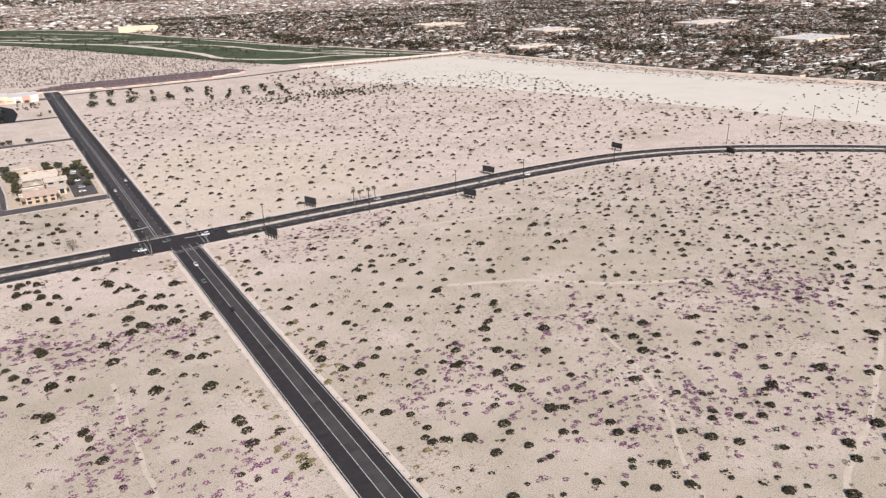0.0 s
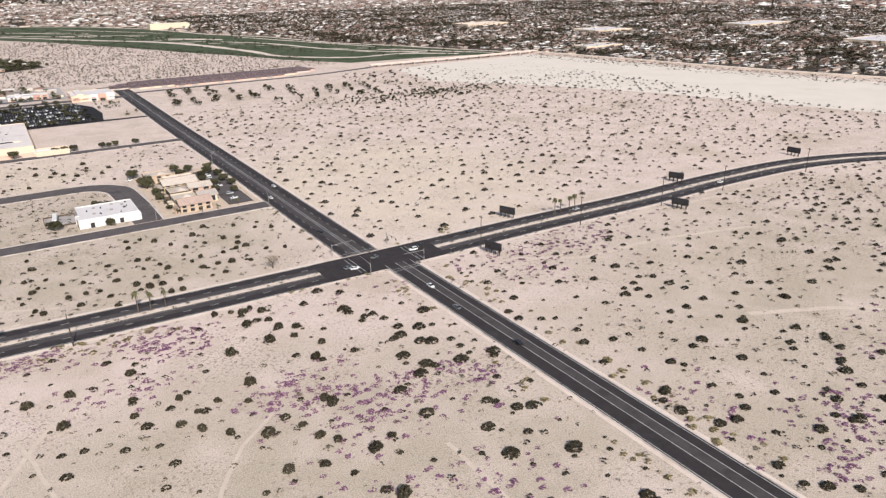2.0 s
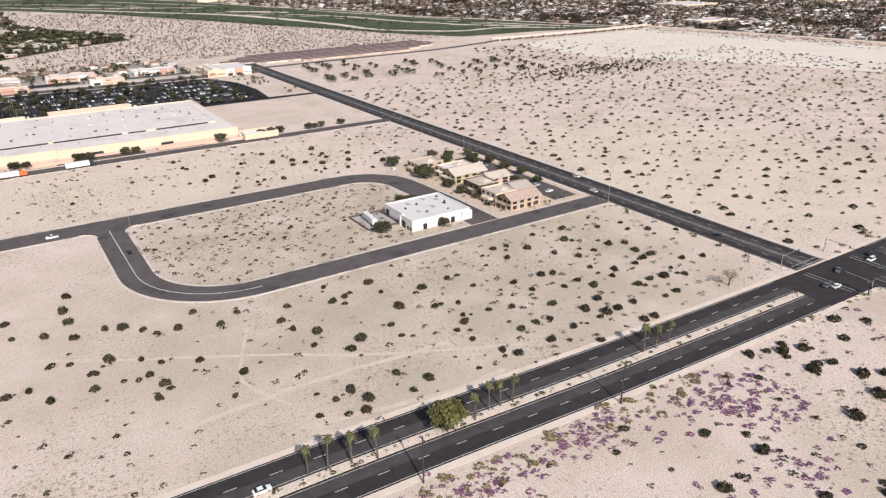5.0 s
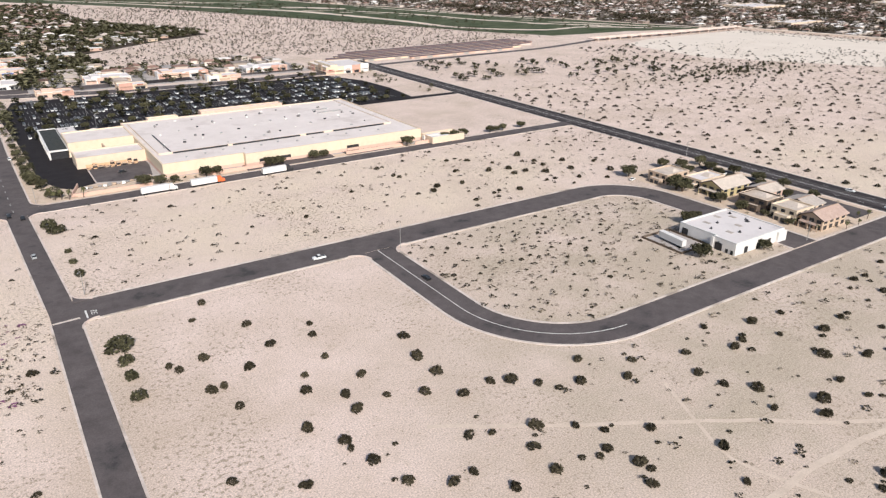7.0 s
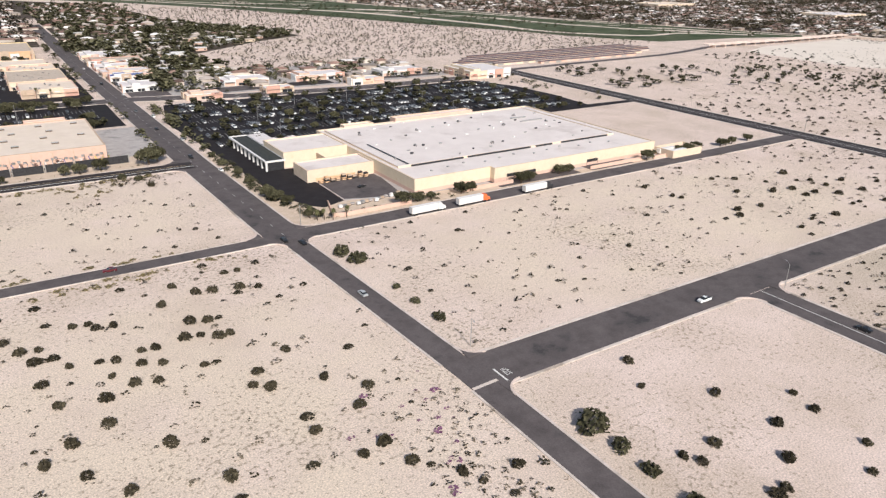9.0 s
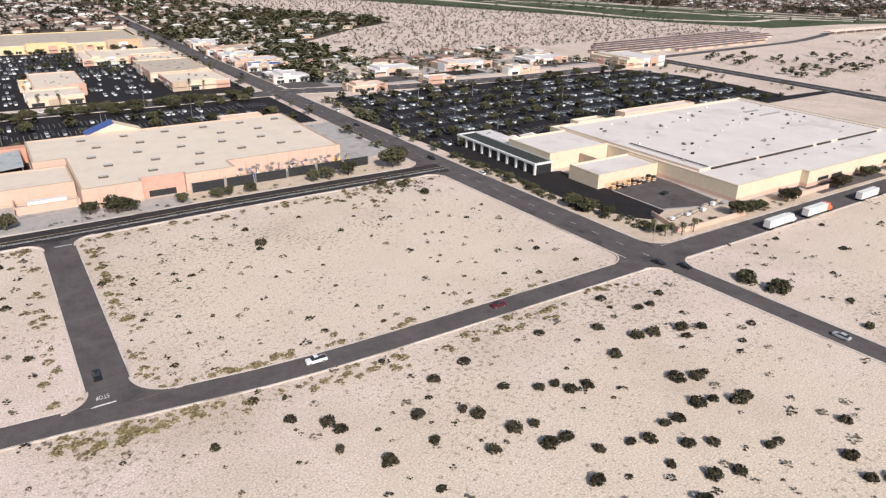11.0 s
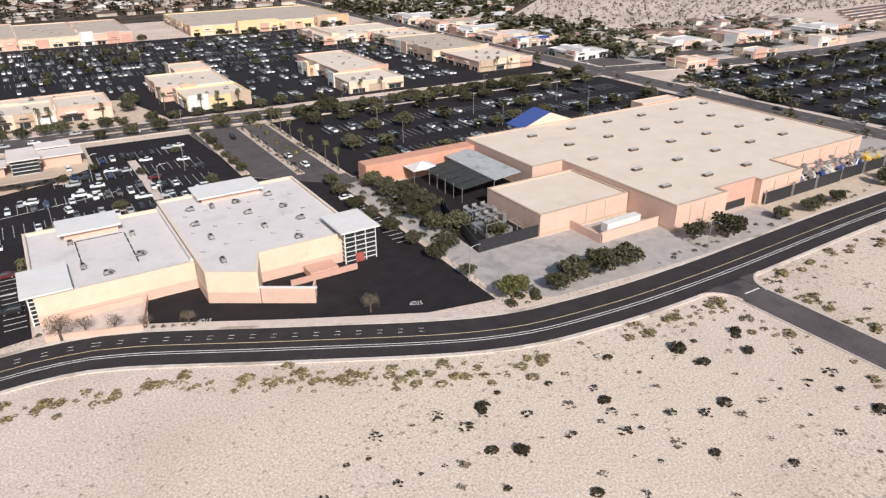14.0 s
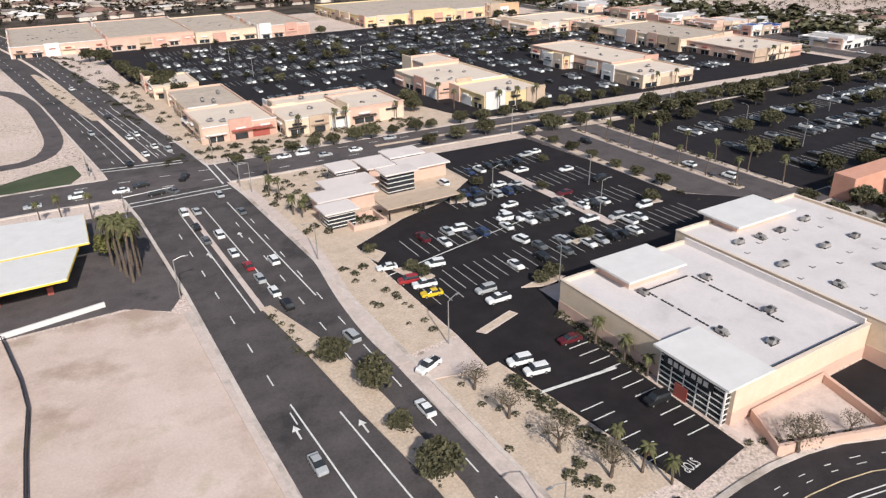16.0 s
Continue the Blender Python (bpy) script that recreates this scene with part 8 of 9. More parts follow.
def signal(x, y, turn, reach):
    ob = thing("traffic_signal", "galvanised traffic signal mast with a long arm", "traffic signal", "traffic signals", pose(x, y, 0, 0, 0, turn))
    part("mast", Shape().tube((0, 0, 0), (0, 0, 3.3), 0.1, 0.07, 8), STEEL, ob)
    part("arm", Shape().tube((0, 0, 2.9), (reach, 0, 3.15), 0.06, 0.04, 6), STEEL, ob)
    for d in (reach * 0.55, reach * 0.95):
        part("signal_head", Shape().box(d - 0.1, -0.09, 2.55, d + 0.1, 0.09, 3.05), DARK_METAL, ob)
    part("side_head", Shape().box(-0.12, 0.08, 1.5, 0.12, 0.28, 2.0), DARK_METAL, ob)


for x, y, a, reach in ((22.6, 213.4, 0, 6.0), (40.6, 197.2, 180, 6.0), (38.6, 213.4, 270, 5.5), (25.2, 196.6, 90, 5.5), (-342, 546, 0, 6.5), (-325.2, 568, 180, 6.5), (-344.5, 567.5, 270, 6.0), (-325.6, 549.6, 90, 5.5)):
    signal(x, y, a, reach)


def billboard(x, y, turn, label, w=5.2, h=1.9, lift=1.4):
    ob = thing("billboard", label, "billboard", "roadside billboards", pose(x, y, 0, 0, 0, turn))
    part("panel", Shape().box(-w / 2, -0.12, lift, w / 2, 0.12, lift + h), DARK_METAL, ob, "dark back of the sign panel")
    part("walkway", Shape().box(-w / 2, -0.5, lift - 0.12, w / 2, 0.5, lift - 0.04), WOOD_DARK, ob)
    for px in (-w * 0.4, -w * 0.13, w * 0.13, w * 0.4):
        part("post", Shape().box(px - 0.09, -0.09, 0, px + 0.09, 0.09, lift + 0.3), WOOD_DARK, ob)
        part("brace", Shape().tube((px, 0.9, 0), (px, 0.12, lift + h * 0.7), 0.06, 0.06, 5), WOOD_DARK, ob)


for x, y, a in ((57.8, 191.0, 106), (126.3, 188.2, 108), (243.5, 173.0, 70), (78.5, 212.0, 112), (148.8, 208.6, 110), (214, 206.6, 95)):
    billboard(x, y, a, "dark wooden roadside billboard seen against pale sand")
yard = thing("walled_yard", "dark walled storage yard with an asphalt floor on open sand", "yard")
ring = [(-312, 409), (-286.2, 408.4), (-286.3, 427.3), (-311, 427.9)]
part("wall", Shape().band(ring, inset(ring, 0.45), -0.05, 1.5), DARK_METAL, yard)
part("floor", Shape().prism(inset(ring, 0.452), -0.05, 0.06), ASPHALT_NEW, yard)
part("inner_path", Shape().ribbon([(-310, 426.6), (-287.2, 426.1)], -0.5, 0.5, 0.061, 0.14), CONCRETE, yard, "pale path along the wall")
for x in (-306, -301.6, -297.4, -293.2, -289.6):
    part("shelter", Shape().box(x, 424.9 - 0.02 * (x + 300), 0.9, x + 2.6, 425.5 - 0.02 * (x + 300), 1.0).box(x + 0.2, 425.1, 0.06, x + 0.3, 425.2, 0.9).box(x + 2.2, 425.1, 0.06, x + 2.3, 425.2, 0.9), WHITE, yard, "narrow white metal shelter")
for y in (421.6, 420.6):
    part("bay_line", Shape().box(-296, y, 0.061, -288, y + 0.12, 0.075), PAINT, yard)


# paint letters on the asphalt
def ground_word(text, x, y, turn, size):
    curve = bpy.data.curves.new("letters", "FONT")
    curve.body, curve.size, curve.align_x, curve.extrude = text, size, "CENTER", 0.003
    ob = new("letters", curve)
    deps = bpy.context.evaluated_depsgraph_get()
    me = bpy.data.meshes.new_from_object(ob.evaluated_get(deps))
    bpy.data.objects.remove(ob)
    me.materials.clear()
    me.materials.append(PAINT)
    word = new("stop_lettering", me)
    word.matrix_basis = pose(x, y, 0.075, 0, 0, turn) @ Matrix.Diagonal((0.8, 1.6, 1, 1))
    return tagged(word, "white painted stop lettering on dark asphalt", "road lettering", "road lettering", "structure")


ground_word("STOP", -292.6, 467.4, 152, 0.8)
ground_word("STOP", -270.4, 458.2, 158, 0.8)
ground_word("STOP", -236.1, 388.9, 180, 0.75)
ground_word("STOP", -314.6, 474.6, 188, 0.8)
ground_word("STOP", -142.8, 319.8, 90, 0.9)


# ---------------------------------------------------------------- distance
def flat(name, label, ring, material, z, category="ground"):
    return single(name, Shape().prism(ring, -0.1, z), material, label, category, kind="structure")


flat("wash", "broad pale dry river wash", [(214, 470), (262, 400), (292, 340), (318, 262), (340, 190), (372, 100), (420, 0), (560, 0), (500, 120), (454, 218), (424, 310), (402, 392), (384, 500), (372, 558), (258, 553), (222, 540)], WASH, 0.02)
LEVEE = [(384, 566), (398, 500), (418, 400), (440, 318), (474, 224), (520, 130)]
single("levee", Shape().ribbon(smooth_line(LEVEE, 10), -2.5, 2.5, -0.1, 1.2), TRACK, "low pale levee along a dry wash", "embankment", kind="structure")
bridge = thing("road_bridge", "long low concrete road bridge over a dry wash", "bridge")
part("deck", Shape().ribbon([(214, 566), (300, 563.5), (384, 566)], -2.4, 2.4, 1.7, 2.1), CONCRETE, bridge)
for off in (-2.4, 2.2):
    part("parapet", Shape().ribbon([(214, 566), (300, 563.5), (384, 566)], off, off + 0.2, 2.102, 2.6), CONCRETE, bridge)
for k in range(15):
    part("pier", Shape().box(220 + k * 11, 563, 0, 220.7 + k * 11, 567, 1.698), CONCRETE, bridge)
E_LINE = smooth_line([(30, 546), (95, 549.5), (155, 553), (190, 560), (214, 566.4)], 6.0)
road("road_14", "far asphalt road leading to a bridge", E_LINE, 5.0, ASPHALT_WORN)
road("road_15", "far asphalt road over a bridge into the town", [(384, 566.4), (460, 572), (900, 640), (1500, 760)], 5.0, ASPHALT_WORN)
# golf course
flat("golf_course_1", "broad green golf course crossed by pale sandy strips", [(-260, 1400), (-121, 1243), (-42, 1148), (30, 1030), (91, 890), (130, 790), (167, 711), (181, 666), (216, 606), (245, 603), (290, 600), (352, 582), (367, 592), (345, 640), (318, 715), (282, 790), (256, 920), (209, 1024), (165, 1204), (99, 1330), (22, 1406), (-120, 1440)], GRASS, 0.03, "golf course")
r = random.Random(61)
STRIPS = [([(-60, 1240), (14, 1126), (73, 1031), (127, 953), (157, 874), (181, 767), (190, 697), (236, 644), (284, 643), (327, 608)], 4.5), ([(190, 900), (228, 828), (250, 737), (291, 657)], 2.6), ([(-20, 1210), (47, 1127), (100, 1100), (145, 1070)], 3.0), ([(150, 985), (178, 955), (200, 925)], 7.0), ([(-120, 1330), (-20, 1280), (60, 1180)], 3.0), ([(225, 960), (262, 840), (300, 720)], 2.2), ([(300, 690), (326, 640), (356, 592)], 2.4), ([(60, 1290), (120, 1180), (170, 1090)], 2.4)]
for k in range(40):
    u = r.random()
    x, y = 40 + 270 * u, 1150 - 530 * u + r.uniform(-50, 120) * (1 - 0.7 * u)
    a = r.uniform(-1.2, -0.6)
    d = r.uniform(5, 16)
    STRIPS.append(([(x - d * math.cos(a), y - d * math.sin(a)), (x + r.uniform(-2, 2), y + r.uniform(-2, 2)), (x + d * math.cos(a), y + d * math.sin(a))], r.uniform(0.8, 2.2)))
for k, (line, w) in enumerate(STRIPS):
    pts = smooth_line(line, 8.0)
    s = Shape()
    edge = [w * (0.55 + 0.6 * abs(math.sin(math.pi * (i + 0.5) / len(pts))) + r.uniform(-0.2, 0.2)) for i in range(len(pts))]
    near, far_side = [], []
    for i, (x, y) in enumerate(pts):
        q, p = pts[min(i + 1, len(pts) - 1)], pts[max(i - 1, 0)]
        d = Vector((q[0] - p[0], q[1] - p[1])).normalized()
        near.append((x - d.y * edge[i], y + d.x * edge[i]))
        far_side.append((x + d.y * edge[i], y - d.x * edge[i]))
    flat("sand_strip_%d" % (k + 1), "pale sandy rough between green fairways", far_side + near[::-1], TRACK, 0.034 + 0.001 * k, "golf bunker")


def far_trees(name, label, spots, material, seed, flakes=9):
    """Far trees, joined: each a stem and a ragged crown of leaf flakes."""
    r = random.Random(seed)
    s = Shape()
    for x, y, h in spots:
        s.add([(x - 0.05 * h, y - 0.04 * h, 0), (x + 0.05 * h, y - 0.04 * h, 0), (x, y + 0.06 * h, 0), (x - 0.03 * h, y, 0.5 * h), (x + 0.03 * h, y, 0.5 * h), (x, y + 0.04 * h, 0.5 * h)], [(0, 1, 4, 3), (1, 2, 5, 4), (2, 0, 3, 5)])
        for _ in range(flakes):
            a, k, u = r.uniform(0, 6.28), math.sqrt(r.random()), r.uniform(0.3, 1.0)
            rad = 0.62 * h * math.sqrt(max(0.05, 1 - (2 * u - 1.2) ** 2))
            p = (x + rad * k * math.cos(a), y + rad * k * math.sin(a), h * u)
            e = 0.3 * h * r.uniform(0.6, 1.2)
            t = r.uniform(0, 6.28)
            c, d = e * math.cos(t), e * math.sin(t)
            w = r.uniform(-0.6, 0.6) * e
            s.add([(p[0] - c, p[1] - d, p[2] - w), (p[0] + d, p[1] - c, p[2] + 0.3 * e), (p[0] + c, p[1] + d, p[2] + w), (p[0] - d, p[1] + c, p[2] + 0.5 * e)], [(0, 1, 2), (0, 2, 3)])
    return single(name, s, material, label, "trees", kind="stuff")


def houses(name, label, spots, seed):
    """Far houses, joined: walls and low hipped or flat roofs."""
    r = random.Random(seed)
    wall, roofs = Shape(), [Shape(), Shape(), Shape()]
    for x, y, w, d, h in spots:
        a = r.choice((0.0, 0.0, 0.12, -0.1))
        c, s_ = math.cos(a), math.sin(a)

        def at(px, py, z):
            return (x + px * c - py * s_, y + px * s_ + py * c, z)

        base = [at(px, py, 0) for px, py in rect(-w / 2, -d / 2, w / 2, d / 2)] + [at(px, py, h) for px, py in rect(-w / 2, -d / 2, w / 2, d / 2)]
        wall.add(base, [(0, 1, 5, 4), (1, 2, 6, 5), (2, 3, 7, 6), (3, 0, 4, 7)])
        e = 0.35
        roof = roofs[r.choice((0, 0, 1, 1, 1, 1, 2, 2, 2))]
        top = [at(px, py, h - 0.05) for px, py in rect(-w / 2 - e, -d / 2 - e, w / 2 + e, d / 2 + e)]
        rise = 0.0 if r.random() < 0.35 else min(w, d) * 0.2
        if rise == 0.0:
            roof.add(top + [(p[0], p[1], h + 0.25) for p in top], [(4, 5, 6, 7), (0, 1, 5, 4), (1, 2, 6, 5), (2, 3, 7, 6), (3, 0, 4, 7)])
        elif w > d:
            k = (w - d) / 2
            roof.add(top + [at(-k, 0, h + rise), at(k, 0, h + rise)], [(0, 1, 5, 4), (1, 2, 5), (2, 3, 4, 5), (3, 0, 4)])
        else:
            k = (d - w) / 2
            roof.add(top + [at(0, -k, h + rise), at(0, k, h + rise)], [(0, 1, 4), (1, 2, 5, 4), (2, 3, 5), (3, 0, 4, 5)])
    ob = single(name, wall, HOUSE_WALL, label, "houses", kind="stuff")
    for roof, m in zip(roofs, (HOUSE_ROOF_PALE, HOUSE_ROOF, HOUSE_ROOF_GREY)):
        tagged(part("roofs", roof, m, ob), kind="stuff")
    return ob


def settle(x0, y0, x1, y1, dx, dy, inside, seed, tree_rate, tall=3.9):
    """House lots in rows along streets, with garden trees."""
    r = random.Random(seed)
    lots, trees = [], []
    j = 0
    y = y0
    while y < y1:
        x = x0 + r.uniform(0, dx)
        while x < x1:
            if inside(x, y):
                grove = noise.noise(Vector((x / 70, y / 70, seed))) > 0.22
                if r.random() < (0.45 if grove else 0.9):
                    w, d = r.uniform(0.5, 0.8) * dx, r.uniform(0.45, 0.62) * dy
                    lots.append((x, y + r.uniform(-0.6, 0.6), w, d, r.uniform(1.3, 1.9)))
                for _ in range(2 * tree_rate if grove else max(2, tree_rate - 1)):
                    if r.random() < 0.8:
                        trees.append((x + r.uniform(-0.6, 0.6) * dx, y + r.choice((-1, 1)) * r.uniform(0.3, 0.6) * dy, r.uniform(1.5, tall)))
            x += dx
        j += 1
        y += dy * (1.0 if j % 2 else 1.7)
    return lots, trees


def wash_x(y):
    """The levee's line."""
    for (xa, ya), (xb, yb) in zip(LEVEE, LEVEE[1:]):
        if yb <= y <= ya:
            return xb + (xa - xb) * (y - yb) / (ya - yb)
    return 384 if y > 560 else 540


GOLF_TOP = [(367, 588), (345, 640), (318, 717), (282, 790), (256, 923), (209, 1024), (165, 1204), (99, 1333), (22, 1406), (-120, 1445)]


def in_town(x, y):
    if y <= 588:
        return x > wash_x(y) + 9
    for (xa, ya), (xb, yb) in zip(GOLF_TOP, GOLF_TOP[1:]):
        if ya <= y <= yb:
            return x > xa + (xb - xa) * (y - ya) / (yb - ya) + 8
    return True


flat("town_ground_1", "dark mottled gardens and streets of a far town", [(392, 566), (406, 500), (426, 400), (448, 318), (482, 224), (528, 130), (610, -40), (3400, -40), (3400, 4700), (-1500, 4700), (-1500, 1310), (-330, 1330), (-120, 1450), (28, 1412), (106, 1338), (172, 1208), (216, 1028), (263, 925), (289, 793), (325, 720), (352, 643), (374, 590)], TOWN, 0.014)
flat("town_ground_2", "dark mottled gardens and lanes of an older quarter", [(-150, 585), (-96, 578), (-93, 610), (-96, 672), (-40, 722), (0, 748), (-10, 800), (-70, 960), (-152, 960)], TOWN, 0.013)
flat("town_ground_3", "dark mottled gardens of a far suburb", [(-900, 742), (-165, 745), (-162, 962), (-70, 962), (-62, 1000), (-75, 1130), (-150, 1225), (-290, 1385), (-1500, 1305), (-1500, 800)], TOWN, 0.012)
lots, trees = settle(-152, 588, 30, 1140, 11.5, 9.5, lambda x, y: (-128 if y < 695 else -150) < x < (-97 if y < 680 else min(-4, -97 + 1.35 * (y - 680))) - min(70, max(0, 0.4 * (y - 760))) and y < 1130, 71, 6, 3.9)
for k, (x, y, w, d, h) in enumerate(lots[:60]):
    ob = thing("house", "small pale stucco house among garden trees", "house", "quarter houses", pose(x, y, 0))
    wall = part("wall", Shape().band(rect(-w / 2, -d / 2, w / 2, d / 2), rect(-w / 2 + 0.2, -d / 2 + 0.2, w / 2 - 0.2, d / 2 - 0.2), 0, h), (WHITE, STUCCO_CREAM, HOUSE_WALL, STUCCO_PINK)[k % 4], ob)
    if k % 3:
        part("roof", Shape().prism(rect(-w / 2 - 0.3, -d / 2 - 0.3, w / 2 + 0.3, d / 2 + 0.3), h + 0.002, h + 0.22), (ROOF_WHITE, WHITE, ROOF_TAN)[k % 3], ob)
    else:
        part("roof", Shape().add([(-w / 2 - 0.3, -d / 2 - 0.3, h), (w / 2 + 0.3, -d / 2 - 0.3, h), (w / 2 + 0.3, d / 2 + 0.3, h), (-w / 2 - 0.3, d / 2 + 0.3, h), (-w / 4, 0, h + 1.0), (w / 4, 0, h + 1.0)], [(0, 1, 5, 4), (1, 2, 5), (2, 3, 4, 5), (3, 0, 4), (3, 2, 1, 0)]), TILE_GREY, ob)
    openings(wall, [(-w / 2 + 0.6, -w / 2 + 1.5), (w / 2 - 1.6, w / 2 - 0.7)], -d / 2, 0.5, 1.1, GLASS)
houses("far_houses", "low pale houses of an older quarter", lots[60:], 72)
r = random.Random(173)
for _ in range(170):
    x, y = r.uniform(-150, -20), r.uniform(590, 800)
    if x < (-97 if y < 680 else min(-20, -97 + 1.35 * (y - 680))) and x > (-128 if y < 695 else -150) and all(abs(x - a) > w / 2 + 0.6 or abs(y - b) > d / 2 + 0.6 for a, b, w, d, h in lots):
        trees.append((x, y, r.uniform(1.8, 4.2)))
far_trees("garden_trees", "dark garden trees between low houses", trees, LEAF, 73, 26)
lots, trees = settle(-700, 770, -162, 1900, 13, 11, lambda x, y: y > 760 and not (-420 < x < -160 and y < 775), 74, 8)
houses("far_houses", "low houses spread over the valley", lots, 75)
far_trees("far_trees", "dark trees among far houses", trees, BUSH, 76, 7)
lots, trees = settle(216, 0, 1250, 1500, 11.5, 9.5, in_town, 77, 7)
houses("far_houses", "dense town of pale roofs beyond a dry wash", lots, 78)
far_trees("far_trees", "dark street trees in a far town", trees, BUSH, 79, 7)
lots, trees = settle(-160, 1000, 1250, 2600, 18, 17, lambda x, y: y > 1060 and in_town(x, y) and not (x > 216 and y < 1500) and (y > 1460 or x > 0), 80, 4)
houses("far_houses", "town spread to the horizon", lots, 81)
far_trees("far_trees", "dark trees of a far town", trees, BUSH, 82, 5)
lots, trees = settle(1250, 0, 2700, 2600, 30, 26, lambda x, y: True, 83, 7)
houses("far_houses", "hazy town at the edge of sight", [(x, y, w, d, h * 1.6) for x, y, w, d, h in lots], 84)
far_trees("far_trees", "dark trees at the edge of sight", [(x, y, h * 1.7) for x, y, h in trees], BUSH, 85, 4)
lots, trees = settle(-1200, 1900, 2400, 4300, 46, 40, lambda x, y: y > 2600 or x < -100, 86, 7)
houses("far_houses", "faint roofs towards the horizon", [(x, y, w, d, h * 2) for x, y, w, d, h in lots], 87)
far_trees("far_trees", "dark groves towards the horizon", [(x, y, h * 3) for x, y, h in trees], BUSH, 88, 4)
# golf course and roadside trees
r = random.Random(91)
spots = []
for _ in range(1100):
    x = r.uniform(-120, 370)
    y = 1090 - 1.25 * x + r.uniform(-120, 260)
    if y > 590 and noise.noise(Vector((x / 40, y / 40, 3))) > 0.05:
        spots.append((x, y, r.uniform(1.6, 3.4)))
far_trees("golf_trees", "dark trees lining golf fairways", spots, LEAF, 92, 8)
spots = []
for i in range(11):
    for j in range(8):
        u, v = i / 10, j / 7
        x, y = 44 + 112 * u + 9 * v + r.uniform(-2.2, 2.2), 478 - 38 * u + 62 * v * (1 - 0.35 * u) + r.uniform(-2, 2)
        if r.random() < 0.66:
            spots.append((x, y, r.uniform(1.8, 2.9)))
            if r.random() < 0.55:
                spots.append((x + r.uniform(1.6, 2.6), y - r.uniform(0.8, 2.0), r.uniform(1.4, 2.4)))
spots += [(r.uniform(165, 215), r.uniform(455, 530), r.uniform(1.0, 2.0)) for _ in range(22)]
spots += [(r.gauss(184, 30), r.gauss(428, 11), r.uniform(0.5, 1.3)) for _ in range(300)]
far_trees("grove_trees", "mesquite trees in loose rows on bare ground", spots, LEAF, 93, 26)
spots, taken = [], set()
while len(spots) < 3600:
    x, y = r.uniform(-92, 200), r.uniform(602, 1060)
    i, j = int(x // 2.6), int(y // 2.6)
    if (i, j) in taken or x < min(0, -90 + max(0, 1.35 * (y - 680))) - min(70, max(0, 0.4 * (y - 760))) + 3 or y > 1075 - 1.95 * x or r.random() < (y - 600) / 1000:
        continue
    taken.add((i, j))
    spots.append((x, y, r.uniform(0.7, 1.55)))
far_trees("dune_scrub", "grey scrub dotting pale dunes", spots, BUSH, 94, 8)
# long roofs of a storage yard along the road
for k in range(7):
    ob = thing("storage_shed", "long low storage shed with a dark brown roof", "shed", "storage sheds")
    y = 557.0 + 6.0 * k
    x0, x1 = (62, 34, 14, 16, 24, 30, 38)[k], (140, 152, 166, 172, 172, 170, 168)[k]

    def at(x, dy, z=None):
        return (x, y + dy + 0.045 * (x - 95)) if z is None else (x, y + dy + 0.045 * (x - 95), z)
    part("wall", Shape().prism([at(x0, 0), at(x1, 0), at(x1, 2.6), at(x0, 2.6)], 0, 1.2), (STUCCO_PINK, STUCCO_CREAM, CONCRETE)[k % 3], ob)
    part("roof", Shape().add([at(x0 - 0.4, -0.3, 1.202), at(x1 + 0.4, -0.3, 1.202), at(x1 + 0.4, 2.9, 1.202), at(x0 - 0.4, 2.9, 1.202), at(x0 - 0.4, 1.3, 1.6), at(x1 + 0.4, 1.3, 1.6)], [(0, 1, 5, 4), (2, 3, 4, 5), (1, 2, 5), (3, 0, 4), (3, 2, 1, 0)]), SHED_ROOF, ob)
    for i in range(int((x1 - x0 - 4) / 9)):
        xa = x0 + 2 + i * 9
        part("door", Shape().prism([at(xa, -0.05), at(xa + 4, -0.05), at(xa + 4, -0.004), at(xa, -0.004)], 0, 1.0), (TILE_GREY, STEEL, CONCRETE)[(i + k) % 3], ob)
for x, y, w, d, h, m in ((455, 560, 46, 20, 3.5, ROOF_WHITE), (600, 700, 60, 40, 4, ROOF_WHITE), (700, 420, 70, 40, 4, ROOF_WHITE), (196, 1180, 56, 20, 8, STUCCO_YELLOW), (560, 900, 70, 40, 4, ROOF_CREAM), (820, 640, 90, 40, 4, ROOF_WHITE)):
    ob = thing("far_hall", "large pale flat-roofed hall in a far town", "hall", "far halls")
    block(ob, rect(x - w / 2, y - d / 2, x + w / 2, y + d / 2), h, STUCCO_CREAM if m is not STUCCO_YELLOW else m, m if m is not STUCCO_YELLOW else ROOF_CREAM)

# paved yards, trees and small houses between the car park street and the older quarter
for k, (ring, m, lab) in enumerate(((rect(-128, 549, -95, 560), ASPHALT_WORN, "worn asphalt yard behind street shops"), (rect(-88, 549.5, -64, 559), ASPHALT, "dark asphalt yard between low shops"), (rect(-52, 550, -8, 555.5), ASPHALT_WORN, "worn asphalt yard before low shops"), (rect(-52, 570, -10, 586), YARD, "concrete yard of low workshops"), (rect(-127, 564, -112, 590), YARD, "concrete yard between houses"), (rect(-172, 462, -155.5, 500), YARD, "concrete yard beside a hardware store"), (rect(-134, 546, -4, 606), YARD, "grey paved lots between low shops"))):
    flat("yard_%d" % (k + 1), lab, ring, m, 0.018 + 0.001 * k if k < 6 else 0.0165, "yard")
flat("yard_12", "patchy worn asphalt between low shops and houses", [(-149, 553), (-60, 549), (-14, 547), (-14, 588), (-60, 604), (-92, 606), (-128, 604), (-130, 690), (-150, 690)], ASPHALT_WORN, 0.0142, "yard")
r = random.Random(95)
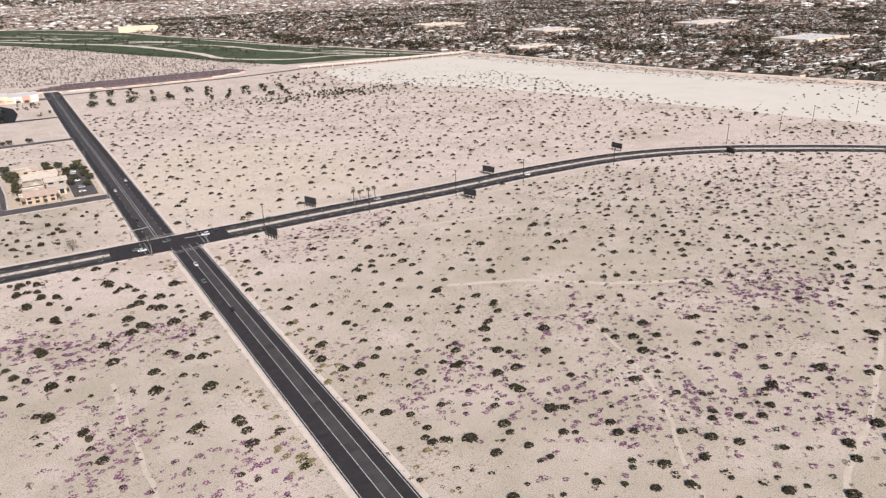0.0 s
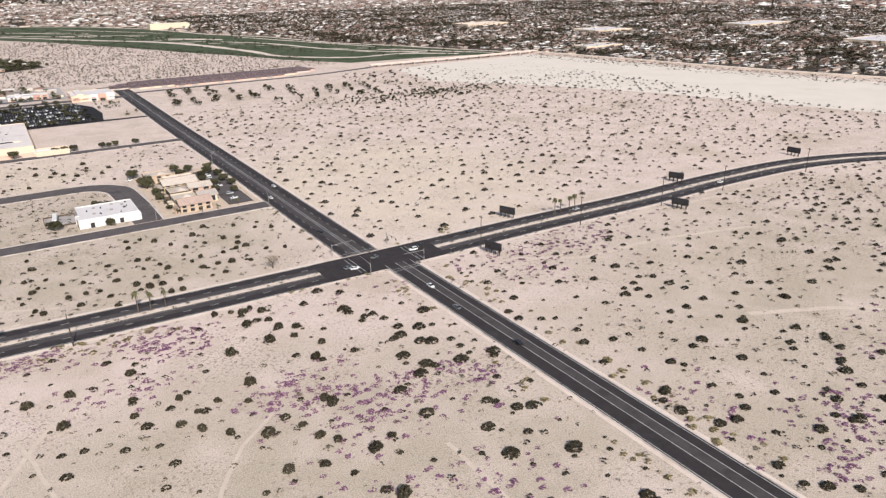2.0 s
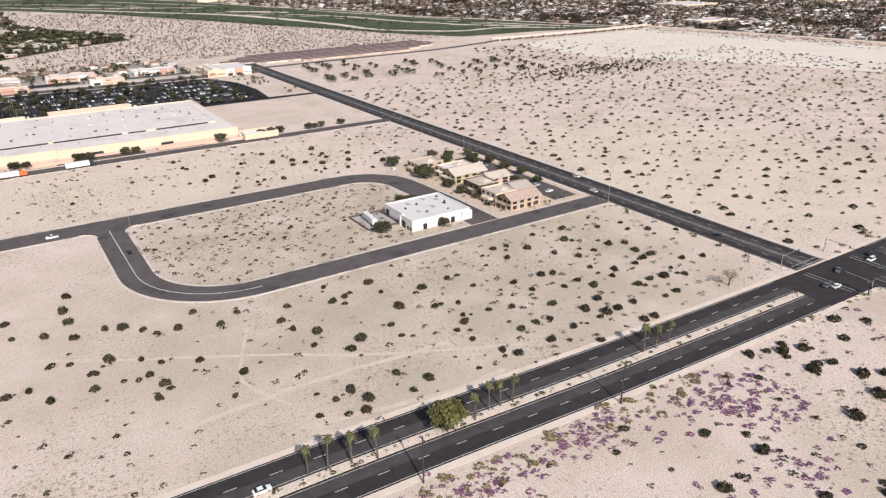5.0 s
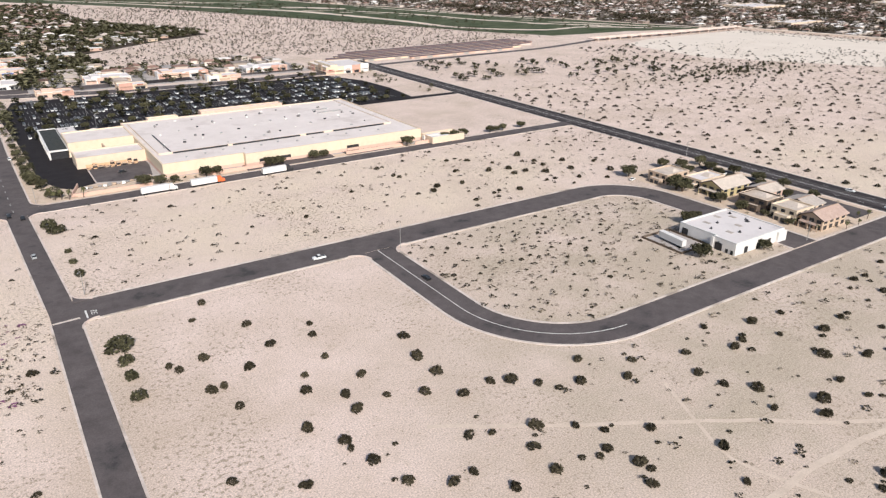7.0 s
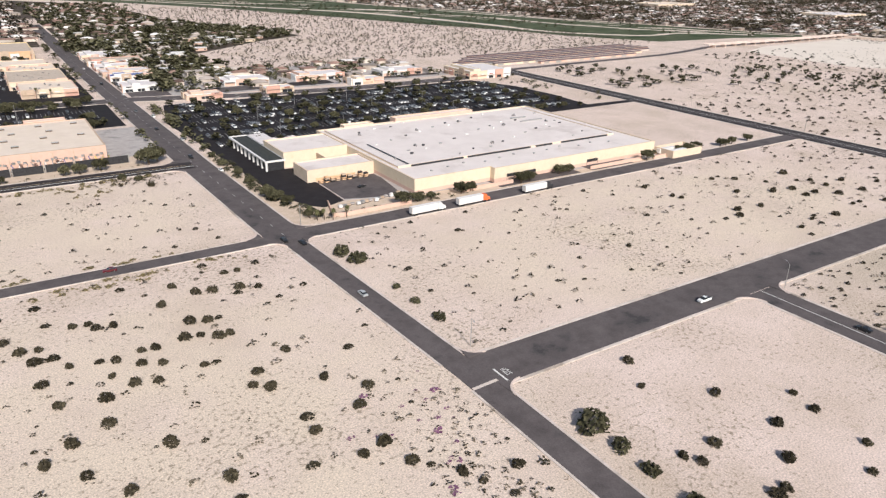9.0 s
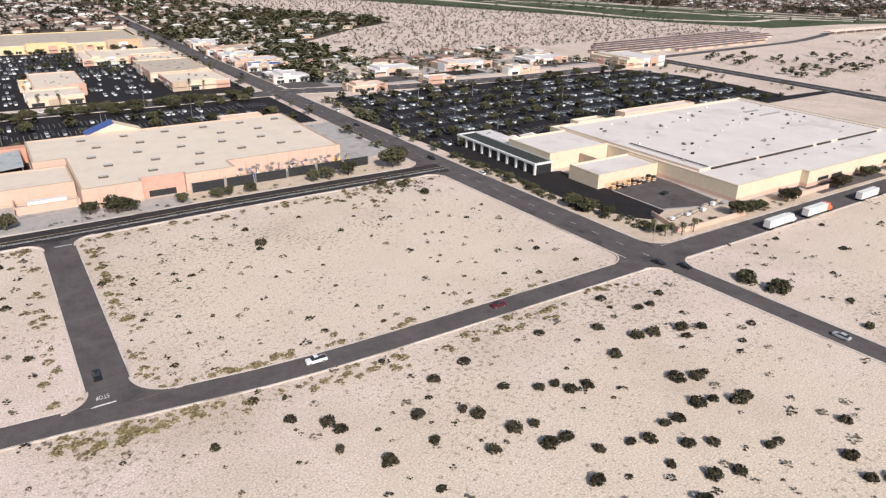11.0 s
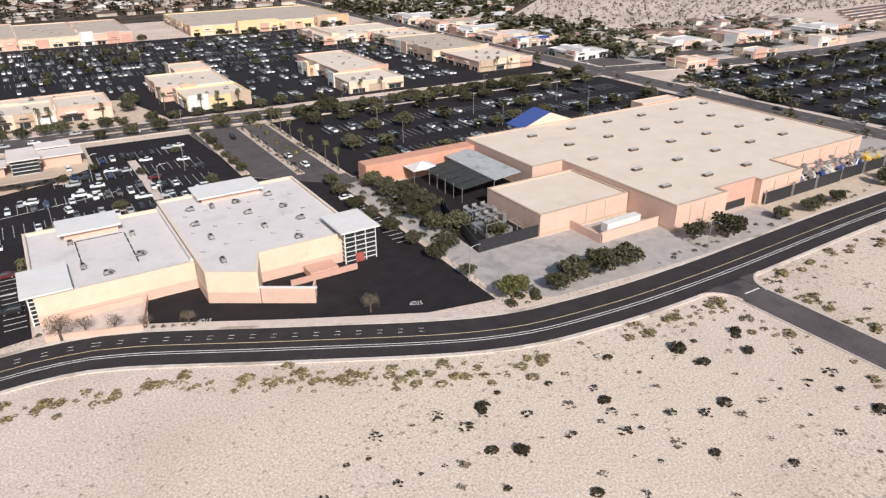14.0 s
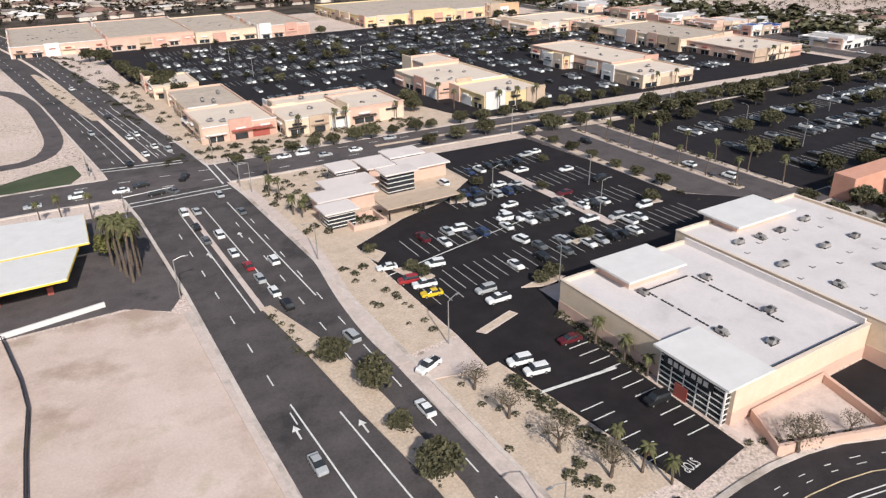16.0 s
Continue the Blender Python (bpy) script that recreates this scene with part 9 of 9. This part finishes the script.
spots = [(r.uniform(-134, -8), r.uniform(546, 604), r.uniform(1.4, 3.2)) for _ in range(190)] + [(r.choice((-156.6, -158.5, -155.6)) + r.uniform(-1, 1), r.uniform(452, 545), r.uniform(1.2, 3.0)) for _ in range(46)] + [(-134 + r.uniform(-6, 6), r.uniform(560, 740), r.uniform(2.0, 4.4)) for _ in range(150)] + [(r.uniform(-165, -157), r.uniform(560, 740), r.uniform(1.4, 3.0)) for _ in range(40)] + [(r.uniform(-148.5, -144.5), r.uniform(455, 530), r.uniform(1.0, 2.2)) for _ in range(46)] + [(r.uniform(6, 22), r.uniform(457, 530), r.uniform(0.8, 2.0)) for _ in range(24)]
spots = [(x, y, h) for x, y, h in spots if all(distance_to(l, (x, y)) > w / 2 + 0.8 for _, l, w, _, _, _ in ROADS) and not any(x0 - 0.5 < x < x1 + 0.5 and y0 - 0.5 < y < y1 + 0.5 for x0, y0, x1, y1 in STREET_SHOPS)]
far_trees("street_trees", "dark trees between low shops and yards", spots, LEAF, 96, 16)
r = random.Random(196)
spots = [(-140 + 7.6 * i + r.uniform(-2.4, 2.4), y + r.uniform(-1.0, 1.0), r.uniform(1.3, 2.5)) for i in range(19) for y in (457.5, 468.5, 479.5, 490.5, 501.5, 512.5, 523, 529) if r.random() < 0.72 and not (i > 16 and y > 500)]
spots += [(-250 + 7 * i + r.uniform(-2, 2), y + r.uniform(-1, 1), r.uniform(1.5, 2.7)) for i in range(13) for y in (505.6, 516.5, 527.5, 539, 544) if r.random() < 0.5]
spots += [(-318 + 8 * i + r.uniform(-2, 2), y + r.uniform(-1, 1), r.uniform(1.2, 2.2)) for i in range(18) for y in (616.5, 627.5, 638.5, 649.5, 660.5, 684) if r.random() < 0.4]
far_trees("car_park_trees", "small dark olive trees between rows of parked cars", spots, LEAF, 197, 34)

single("office_car_park", Shape().prism([(13.6, 273), (21.6, 273), (21.6, 321), (13.6, 321)], -0.04, 0.03), ASPHALT_WORN, "worn asphalt car park behind office houses", "car park", kind="structure")

r = random.Random(97)
far_scrub = []
for _ in range(1300):
    y = r.uniform(70, 560)
    far_scrub.append((wash_x(y) - 3 - 34 * r.random() ** 1.5, y, r.uniform(0.35, 1.0)))
tufts("wash_scrub", "grey scrub along the far bank of a dry wash", far_scrub, BUSH, 6, 0.5, 0.7, 98)

spots = []
for _ in range(90):
    x, y, w, d = r.uniform(-128, -6), r.uniform(558, 606), r.uniform(4, 8), r.uniform(3.5, 6)
    if all(abs(x - (x0 + x1) / 2) > (x1 - x0 + w) / 2 + 0.6 or abs(y - (y0 + y1) / 2) > (y1 - y0 + d) / 2 + 0.6 for x0, y0, x1, y1 in STREET_SHOPS + [(px - pw / 2, py - pd / 2, px + pw / 2, py + pd / 2) for px, py, pw, pd, _ in spots]):
        spots.append((x, y, w, d, r.uniform(1.4, 2.3)))
houses("far_houses", "small low houses and workshops between shops", spots[:34], 99)
